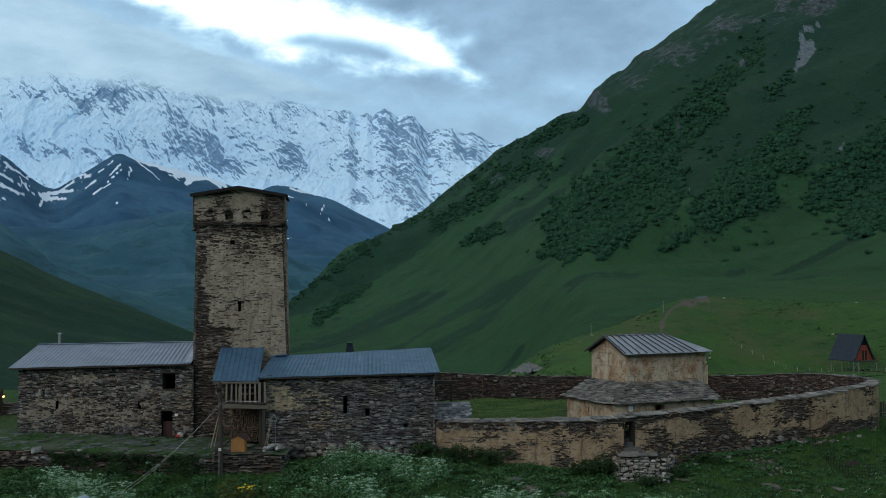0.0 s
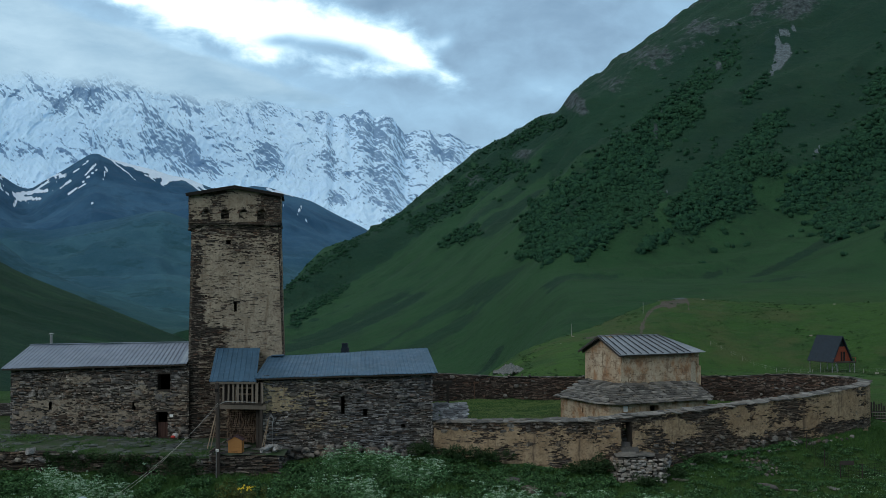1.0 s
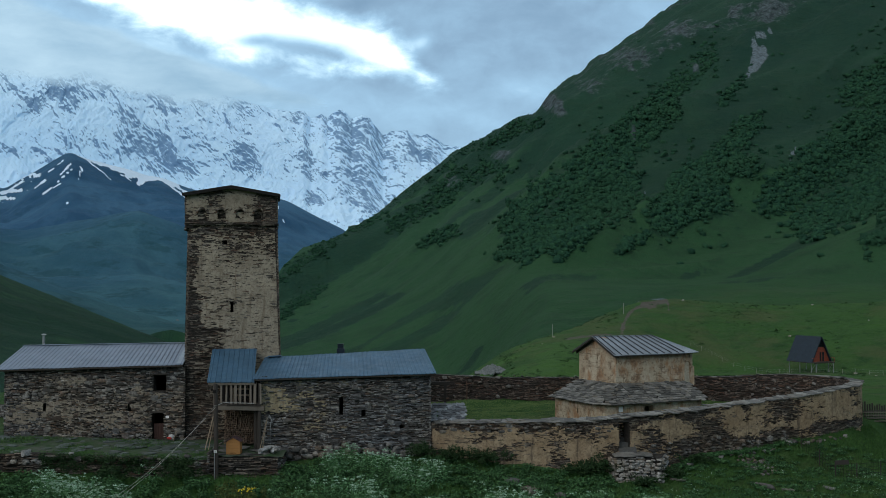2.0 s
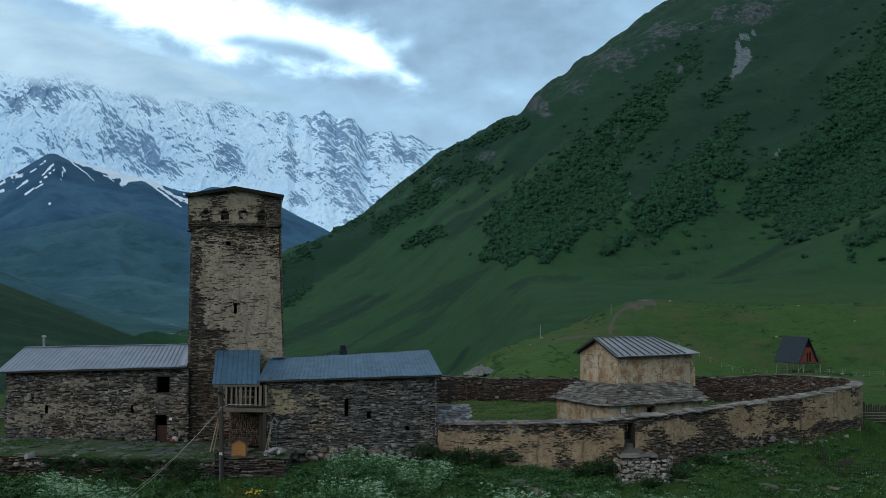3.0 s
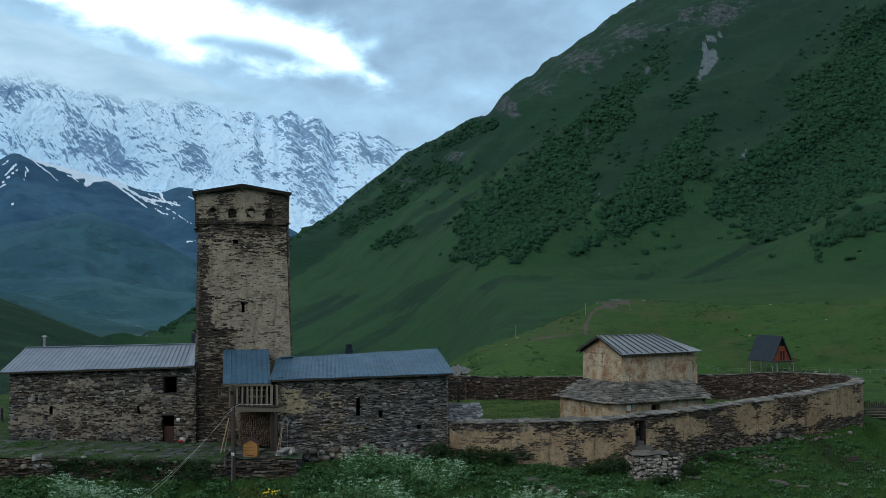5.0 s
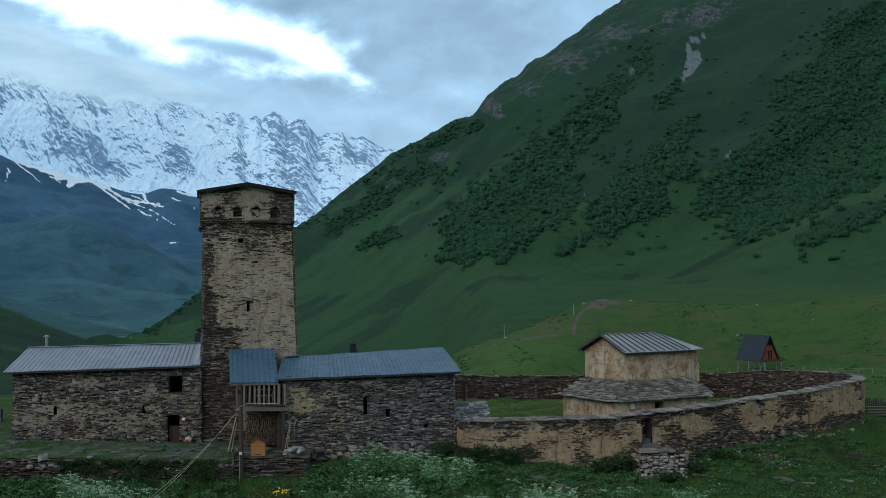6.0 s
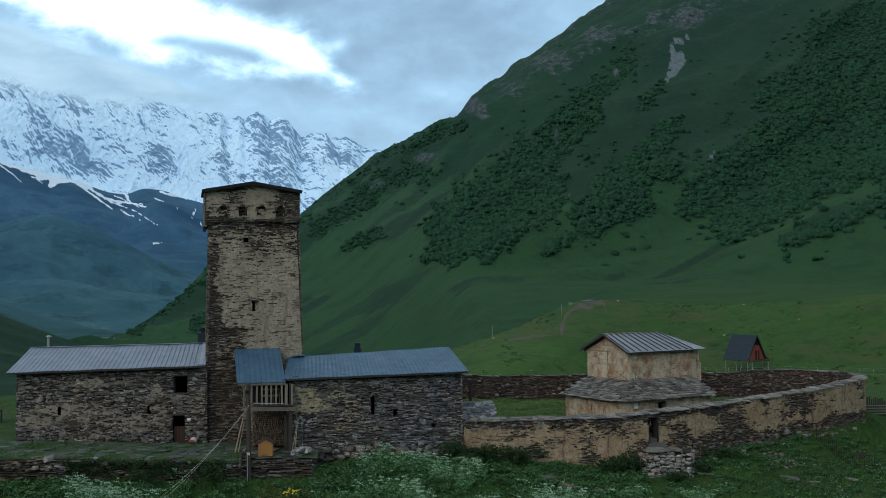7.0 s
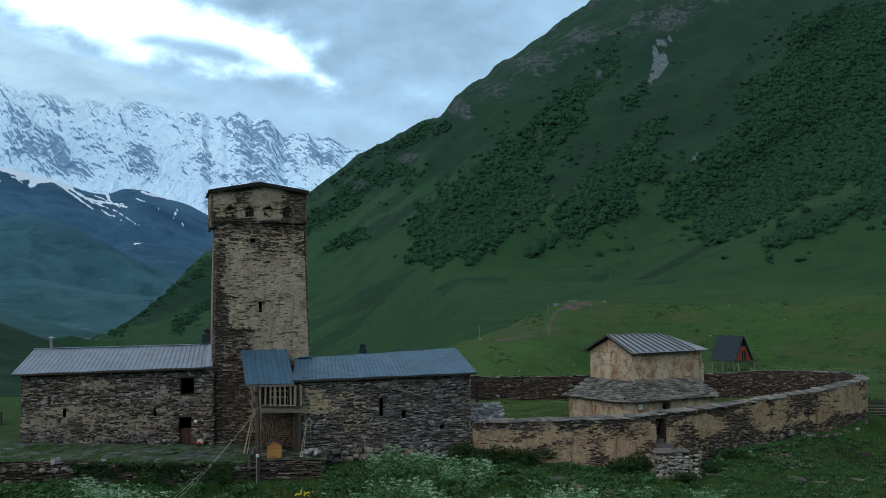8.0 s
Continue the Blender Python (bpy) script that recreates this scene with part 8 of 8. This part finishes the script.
# ---- beside the long house: a low wall, a board gate and its lamp ----
def build_gate_corner():
    wall = thing("low_wall", "low dark slate wall running up to the house", "wall", at=(-30, 64.3, -0.6))
    f = Face((-33.5, 64.3), (-29.05, 64.3), 0)
    core = part("core", sheet("core", f, 0, f.length, -1.0, 0.55, (0.2, 0.2), M_MORTAR, None, -0.05, 0.4, 0.02, back=True), None, wall)
    part("stonework", courses("stonework", f, 0, f.length, -0.95, 0.58, M_SLATESTONE, (0.05, 0.11), (0.2, 0.6), (-0.02, 0.05), (), 801), None, core)
    gate = thing("board_gate", "dark weathered board gate hung on posts", "gate", at=(-31, 63.9, -0.7))
    for q in range(6):
        bm = bmesh.new()
        x = -31.42 + 0.18 * q
        beam_bm(bm, (x, 63.9, 0.0 + 0.02 * (q % 2)), (x, 63.9, 1.36 - 0.03 * (q % 3)), 0.03, 0.165, 0.004)
        part("board", bm, M_WOOD_DARK, gate)
    for x in (-31.6, -30.45):
        bm = bmesh.new()
        beam_bm(bm, (x, 63.98, -0.85), (x, 63.98, 1.45), 0.11, 0.11)
        part("post", bm, M_WOOD_DARK, gate)
    for z in (0.25, 1.1):
        bm = bmesh.new()
        beam_bm(bm, (-31.6, 63.95, z), (-30.45, 63.95, z), 0.05, 0.1)
        part("rail", bm, M_WOOD_DARK, gate)
    lamp = thing("gate_lamp", "small lit bulb lamp on a bracket of the gate post", "lamp", at=(-30.34, 63.9, 1.0))
    bm = bmesh.new()
    tube_bm(bm, [(-30.42, 63.93, 1.15), (-30.3, 63.86, 1.22), (-30.28, 63.85, 1.12)], 0.018, 8)
    part("bracket", bm, M_IRON, lamp)
    bm = bmesh.new()
    tube_bm(bm, [(-30.28, 63.85, 1.14), (-30.28, 63.85, 1.04)], 0.03, 12, 0.09)
    part("shade", bm, M_WOOD_DARK, lamp)
    bm = bmesh.new()
    bmesh.ops.create_uvsphere(bm, u_segments=12, v_segments=8, radius=0.065)
    bmesh.ops.translate(bm, vec=(-30.28, 63.82, 0.98), verts=bm.verts)
    s = Shade("lit warm bulb", 0.5)
    s.p.inputs["Emission Color"].default_value = (1.0, 0.42, 0.10, 1)
    s.p.inputs["Emission Strength"].default_value = 5.0
    part("bulb", bm, s.m, lamp, "glowing warm bulb")
    # the whole corner is scaled away from the camera's start, to fit the view behind the house
    for ob in (wall, gate, lamp):
        x, y, z = ob.location
        ob.location, ob.scale = (1.15 * x, 1.15 * y, EYE_Z + 1.15 * (z - EYE_Z)), (1.15, 1.15, 1.15)


build_gate_corner()


def build_timber_frame():
    frame_ob = thing("timber_frame", "dark timber frame standing beside the lean-to", "frame", at=(-3.6, 63, -1.4))
    for name, a, c, w in (("beam", (-4.3, 63.0, 1.93), (-2.75, 63.05, 1.93), 0.2), ("post", (-3.02, 63.05, -1.5), (-3.02, 63.05, 1.84), 0.15), ("post", (-4.15, 63.05, -1.5), (-4.15, 63.05, 1.84), 0.15)):
        bm = bmesh.new()
        beam_bm(bm, a, c, w, w)
        part(name, bm, M_WOOD_DARK, frame_ob)
    bm = bmesh.new()
    tube_bm(bm, [(-1.5, 82.7, -1.4), (-1.46, 82.7, -0.4), (-1.5, 82.7, 0.2)], 0.04, 8)
    tagged(part("rusty_pipe", bm, M_IRON), "thin rusty pipe standing against the yard wall", "pipe")


build_timber_frame()
# ---- growth ----
def woodland():
    """Shrub woods on the long slope, in belts."""
    rng = np.random.default_rng(910)
    t = (1 + 5**0.5) / 2
    ico = np.array([(-1, t, 0), (1, t, 0), (-1, -t, 0), (1, -t, 0), (0, -1, t), (0, 1, t), (0, -1, -t), (0, 1, -t), (t, 0, -1), (t, 0, 1), (-t, 0, -1), (-t, 0, 1)]) / 1.9
    tri = np.array([(0, 11, 5), (0, 5, 1), (0, 1, 7), (0, 7, 10), (0, 10, 11), (1, 5, 9), (5, 11, 4), (11, 10, 2), (10, 7, 6), (7, 1, 8), (3, 9, 4), (3, 4, 2), (3, 2, 6), (3, 6, 8), (3, 8, 9), (4, 9, 5), (2, 4, 11), (6, 2, 10), (8, 6, 7), (9, 8, 1)])
    tri = tri[ico[tri].mean(axis=1)[:, 2] > -0.55]
    verts, faces, count = [], [], 0
    az = np.concatenate([rng.uniform(-13, 29, 160000), rng.uniform(-13.5, -4, 16000)])
    el = np.concatenate([rng.uniform(-3, 13.5, 160000), rng.uniform(-3, 3.5, 16000)])
    ok = rng.random(176000) < 0.6 * wood_density(az, el) ** 1.2
    ok |= (rng.random(176000) < 0.006) & (fbm(az * 1.2, el * 1.6, 4, 913) > 0.12) & (el > 0.8) & (az > -1)
    px, py, pz, pr, hit = on_slope(az[ok], el[ok])
    hit &= (pr > 480) & (pr < np.interp(az[ok], [-14, -11, -8, -5, 0, 3, 5, 8], [1110, 1260, 1510, 1860, 2160, 1810, 1490, 1600]))
    for x, y, z, r in zip(px[hit], py[hit], pz[hit], pr[hit]):
        size = rng.choice([0.8, 1.1, 1.5, 1.9, 2.5]) * rng.uniform(0.9, 1.25) * min(max(1.15 - (r - 900) / 2400, 0.55), 1.1)
        size *= 0.55 if x < -0.08 * y else 1.0
        for q in range(3):
            off = rng.normal(0, 0.55, 3) * size * (q > 0)
            s = size * (rng.uniform(0.75, 0.95) if q == 0 else rng.uniform(0.4, 0.75))
            shape = ico * (1 + rng.uniform(-0.42, 0.35, (12, 1)))
            verts.append(shape * (1.1 * s, 1.1 * s, s * rng.uniform(0.8, 1.2)) + (x + off[0], y + off[1], z + 0.22 * size + 0.45 * off[2]))
            faces.append(tri + 12 * count)
            count += 1
    me = quick_mesh("woodland", np.concatenate(verts), np.concatenate(faces), M_LEAF, True)
    tagged(new("woodland", me), "dark green shrub woods in belts on the slope", "woods", kind="stuff")


def leaves(centres, spread, count, size, rng, lift=0.0):
    """Small leaf quads round centres; arrays of vertices and faces."""
    n = len(centres) * count
    c = np.repeat(np.asarray(centres), count, axis=0)
    sp = np.repeat(np.asarray(spread), count, axis=0)
    d = rng.normal(0, 1, (n, 3))
    d /= np.linalg.norm(d, axis=1)[:, None]
    p = c + d * sp * rng.uniform(0.35, 1.0, (n, 1)) ** 0.6
    u = rng.normal(0, 1, (n, 3))
    u[:, 2] *= 0.6
    u /= np.linalg.norm(u, axis=1)[:, None]
    v = np.cross(u, d + rng.normal(0, 0.5, (n, 3)))
    v /= np.linalg.norm(v, axis=1)[:, None] + 1e-9
    s = size * rng.uniform(0.6, 1.4, (n, 1))
    quad = np.stack([p - u * s, p + v * s * 0.45, p + u * s, p - v * s * 0.45], 1)
    return quad.reshape(-1, 3), np.arange(n * 4).reshape(n, 4)


def join(parts_list):
    verts, faces, k = [], [], 0
    for v, f in parts_list:
        verts.append(v)
        faces.append(f + k)
        k += len(v)
    return np.concatenate(verts), np.concatenate(faces)


def foreground():
    rng = np.random.default_rng(920)
    # grass blades over the slope before the walls
    n = 150000
    x = rng.uniform(-33, 30, n)
    y = front_line(x) - 0.05 - rng.random(n) ** 1.15 * 13.5
    keep = (vnoise(x / 0.9, y / 0.9, 921) > 0.16)
    x, y = x[keep], y[keep]
    # thin turf in the churchyard
    m = 90000
    xi, yi = rng.uniform(-6, 23, m), rng.uniform(62, 83, m)
    ok = (yi > front_line(xi) + 0.9)
    xi, yi = xi[ok], yi[ok]
    a, h, zi = rng.uniform(0, 6.28, len(xi)), rng.uniform(0.02, 0.07, len(xi)), land_z(xi, yi)
    tri = [np.stack([xi + k * 0.03 * np.cos(a) + j * rng.normal(0, 0.03, len(xi)), yi + k * 0.03 * np.sin(a), zi - 0.02 + j * (h + 0.02)], 1) for k, j in ((-1, 0), (1, 0), (0, 1))]
    me = quick_mesh("yard_grass", np.stack(tri, 1).reshape(-1, 3), np.arange(3 * len(xi)).reshape(-1, 3), M_YARDGRASS)
    tagged(new("yard_grass", me), "short pale green grass in the churchyard", "grass", kind="stuff")
    n = len(x)
    z = land_z(x, y)
    h = rng.uniform(0.08, 0.26, n) * (0.6 + 0.9 * vnoise(x / 2.2, y / 2.2, 922))
    a = rng.uniform(0, 2 * np.pi, n)
    w = 0.016
    lean = rng.normal(0, 0.35, (n, 2)) * h[:, None]
    b0 = np.stack([x - w * np.cos(a), y - w * np.sin(a), z - 0.03], 1)
    b1 = np.stack([x + w * np.cos(a), y + w * np.sin(a), z - 0.03], 1)
    tip = np.stack([x + lean[:, 0], y + lean[:, 1], z + h], 1)
    me = quick_mesh("grass", np.stack([b0, b1, tip], 1).reshape(-1, 3), np.arange(3 * n).reshape(n, 3), M_GRASS)
    tagged(new("grass", me), "rough green grass before the stone walls", "grass", kind="stuff")

    # weeds in clumps, many in white flower: area x0, x1, y0, y1, clumps, height, flowers per clump
    areas = [(-23.8, -18.3, 51.0, 55.6, 170, 0.95, 13), (-11.8, -3.2, 54.8, 58.0, 170, 0.8, 9), (-9.5, 1.8, 50.5, 54.0, 190, 0.8, 12), (-31, -23.8, 51.5, 56.5, 130, 0.75, 0),
             (-18.5, -11.5, 51.5, 56.2, 120, 0.7, 0), (-4, 6.0, 56.0, 59.0, 120, 0.6, 0), (-12, -4, 52, 56, 60, 0.55, 4), (9.5, 25, 56.0, 66.0, 520, 0.26, 0), (-3, 9, 54, 59.5, 120, 0.4, 0), (2, 9, 51, 57, 70, 0.4, 2)]
    green, pale, white = [], [], []
    for x0, x1, y0, y1, k, hh, fl in areas:
        cx, cy = rng.uniform(x0, x1, k), rng.uniform(y0, y1, k)
        cy = np.minimum(cy, front_line(cx) - 0.25)
        cz = land_z(cx, cy)
        bloom = vnoise(cx / 2.2, cy / 1.4, 925) > (0.46 if fl else 2.0)
        ht = hh * rng.uniform(0.5, 1.2, k) * np.where(bloom, 1.3, 0.8)
        sp = np.stack([0.34 * ht / hh + 0.1, 0.34 * ht / hh + 0.1, ht * 0.5], 1)
        c = np.stack([cx, cy, cz + ht * 0.45], 1)
        green.append(leaves(c[~bloom], sp[~bloom], 90, 0.07, rng))
        if bloom.any():
            pale.append(leaves(c[bloom], sp[bloom], 120, 0.06, rng))
        for i in np.nonzero(bloom)[0]:
            q = max(1, int(0.4 * fl * rng.uniform(0.5, 1.3)))
            a, d = rng.uniform(0, 6.28, q), rng.random(q) ** 0.5
            ux, uy = cx[i] + sp[i, 0] * d * np.cos(a), cy[i] + sp[i, 1] * d * np.sin(a)
            uz = cz[i] + ht[i] * (0.5 + 0.55 * np.sqrt(1 - 0.8 * d**2)) + rng.normal(0, 0.05, q)
            for u, v, w in zip(ux, uy, uz):
                m = int(rng.integers(9, 20))
                white.append(np.array([u, v, w]) + np.stack([rng.normal(0, 0.065, m), rng.normal(0, 0.065, m), rng.normal(0, 0.015, m)], 1))
    v, f = join(green)
    tagged(new("weeds", quick_mesh("weeds", v, f, M_WEED)), "lush green weeds growing below the walls", "weeds", kind="stuff")
    v, f = join(pale)
    tagged(new("flowering_weeds", quick_mesh("flowering_weeds", v, f, M_WEED_PALE)), "tall pale green weeds in flower", "weeds", kind="stuff")
    # daisies in the short grass
    dx, dy = rng.uniform(9, 24, 1500), rng.uniform(56.5, 62.5, 1500)
    ok = (vnoise(dx / 1.6, dy / 1.1, 927) > 0.55) & (dy < front_line(dx) - 0.6)
    white.append(np.stack([dx[ok], dy[ok], land_z(dx[ok], dy[ok]) + rng.uniform(0.12, 0.26, ok.sum())], 1))
    w = np.concatenate(white)
    v, f = leaves(w, np.full((len(w), 3), 0.008), 1, 0.036, rng)
    tagged(new("white_flowers", quick_mesh("white_flowers", v, f, M_UMBEL)), "white umbel flowers over the green weeds", "flowers", kind="stuff")

    # dark creeper over the terrace edge, and dense bushes against walls
    parts_list = []
    k = 260
    cx = rng.uniform(-24.5, -16.2, k)
    cz = terrace_z(cx, 57.0) - rng.random(k) ** 1.5 * 0.75
    parts_list.append(leaves(np.stack([cx, 56.86 + rng.normal(0, 0.07, k), cz], 1), np.full((k, 3), 0.17), 34, 0.05, rng))
    for bx, by, bz, sx, sz, kk in ((5.35, 59.1, -2.45, 0.75, 0.55, 60), (4.5, 59.2, -2.6, 0.8, 0.4, 50), (-2.4, 58.9, -1.65, 1.0, 0.35, 50), (-0.8, 59.0, -1.9, 0.9, 0.35, 40), (-4.4, 58.9, -1.45, 0.7, 0.35, 40), (9.6, 59.9, -2.75, 0.6, 0.25, 30), (7.8, 58.6, -3.05, 0.7, 0.22, 30), (11.5, 61.2, -2.3, 0.8, 0.25, 30), (-16.8, 56.2, -2.2, 0.7, 0.5, 40), (-20.5, 55.8, -2.3, 0.9, 0.5, 40)):
        c = np.stack([rng.normal(bx, sx * 0.6, kk), rng.normal(by, 0.22, kk), bz + np.abs(rng.normal(0, sz * 0.6, kk))], 1)
        parts_list.append(leaves(c, np.full((kk, 3), 0.2), 40, 0.055, rng))
    v, f = join(parts_list)
    tagged(new("creeper", quick_mesh("creeper", v, f, M_CREEPER)), "dark creeper and bushes against the stone walls", "creeper", kind="stuff")
    # low growth on the terrace
    n = 14000
    x, y = rng.uniform(-33, -15.6, n), 57.05 + rng.random(n) ** 1.3 * 4.3
    ok = vnoise(x / 1.3, y / 1.0, 931) + 0.35 * ease(58.3, 57.2, y) > 0.5
    x, y = x[ok], y[ok]
    n = len(x)
    z = terrace_z(x, y) - 0.02
    a, h = rng.uniform(0, 6.28, n), rng.uniform(0.04, 0.14, n)
    b0 = np.stack([x - 0.014 * np.cos(a), y - 0.014 * np.sin(a), z], 1)
    b1 = np.stack([x + 0.014 * np.cos(a), y + 0.014 * np.sin(a), z], 1)
    tip = np.stack([x + rng.normal(0, 0.04, n), y + rng.normal(0, 0.04, n), z + h], 1)
    me = quick_mesh("terrace_grass", np.stack([b0, b1, tip], 1).reshape(-1, 3), np.arange(3 * n).reshape(n, 3), M_GRASS)
    tagged(new("terrace_grass", me), "short grass between the terrace flags", "grass", kind="stuff")


def flowering_bush():
    rng = np.random.default_rng(940)
    bush = thing("broom_bush", "low broom bush with a spray of yellow flowers", "bush", at=(-12.7, 52, -2.9))
    k = 46
    c = np.stack([rng.normal(-13.2, 0.55, k), rng.normal(52.6, 0.4, k), -2.75 + np.abs(rng.normal(0, 0.35, k))], 1)
    v, f = leaves(c, np.full((k, 3), 0.2), 40, 0.05, rng)
    part("foliage", quick_mesh("foliage", v, f, M_OLIVE), None, bush)
    c = np.stack([rng.normal(-12.62, 0.16, 16), rng.normal(52.0, 0.12, 16), -2.16 + rng.normal(0, 0.07, 16)], 1)
    c = np.concatenate([c, np.stack([np.linspace(-12.5, -12.15, 7), np.full(7, 52.0), np.linspace(-2.12, -2.05, 7)], 1)])
    v, f = leaves(c, np.full((len(c), 3), 0.05), 9, 0.028, rng)
    tagged(part("flowers", quick_mesh("flowers", v, f, M_YELLOW), None, bush), "bright yellow flowers", kind="stuff")
    bm = bmesh.new()
    for i in range(7):
        tube_bm(bm, [(-13.1 + 0.12 * i, 52.2, -3.0), (-13.0 + 0.1 * i, 52.1, -2.6), (-12.9 + 0.1 * i, 52.0, -2.25)], 0.014, 5, 0.006)
    part("stems", bm, M_WOOD_DARK, bush)


M_CREEPER = leaf_material("dark creeper leaves", (0.012, 0.030, 0.010), (0.020, 0.048, 0.016), (0.034, 0.068, 0.022))
M_OLIVE = leaf_material("olive leaves", (0.04, 0.055, 0.014), (0.065, 0.085, 0.02), (0.10, 0.12, 0.03))


def meadow_tufts():
    """Tussocks, low bushes and stray stones over the far meadow."""
    rng = np.random.default_rng(950)
    n = 6000
    az, r = rng.uniform(-2, 28, n), 170 + 260 * rng.random(n) ** 0.8
    keep = fbm(az * 0.9, r / 22, 4, 951) > 0.05
    az, r = az[keep], r[keep]
    x, y = r * np.sin(np.radians(az)), r * np.cos(np.radians(az))
    z = land_z(x, y)
    h = rng.uniform(0.12, 0.5, len(x)) ** 1.2
    sp = np.stack([h * rng.uniform(1.2, 3.0, len(x)), h * 1.2, h * 0.55], 1)
    v, f = leaves(np.stack([x, y, z + h * 0.2], 1), sp, 16, 0.22, rng)
    tagged(new("meadow_tufts", quick_mesh("meadow_tufts", v, f, M_TUFT)), "dark tussocks scattered over the far meadow", "grass", kind="stuff")
    for k in range(40):
        a, rr = rng.uniform(2, 27), rng.uniform(210, 420)
        bx, by = rr * math.sin(radians(a)), rr * math.cos(radians(a))
        s = float(rng.uniform(0.25, 0.7))
        boulder(bx, by, lz(bx, by) + 0.1 * s, s * 1.3, s, s * 0.7, 1000 + k, "pale stray stone lying in the meadow", PALE, "stray stones in the meadow")


M_TUFT = leaf_material("tussock blades", (0.018, 0.052, 0.016), (0.028, 0.072, 0.021), (0.042, 0.092, 0.028))
woodland()
meadow_tufts()
foreground()
flowering_bush()
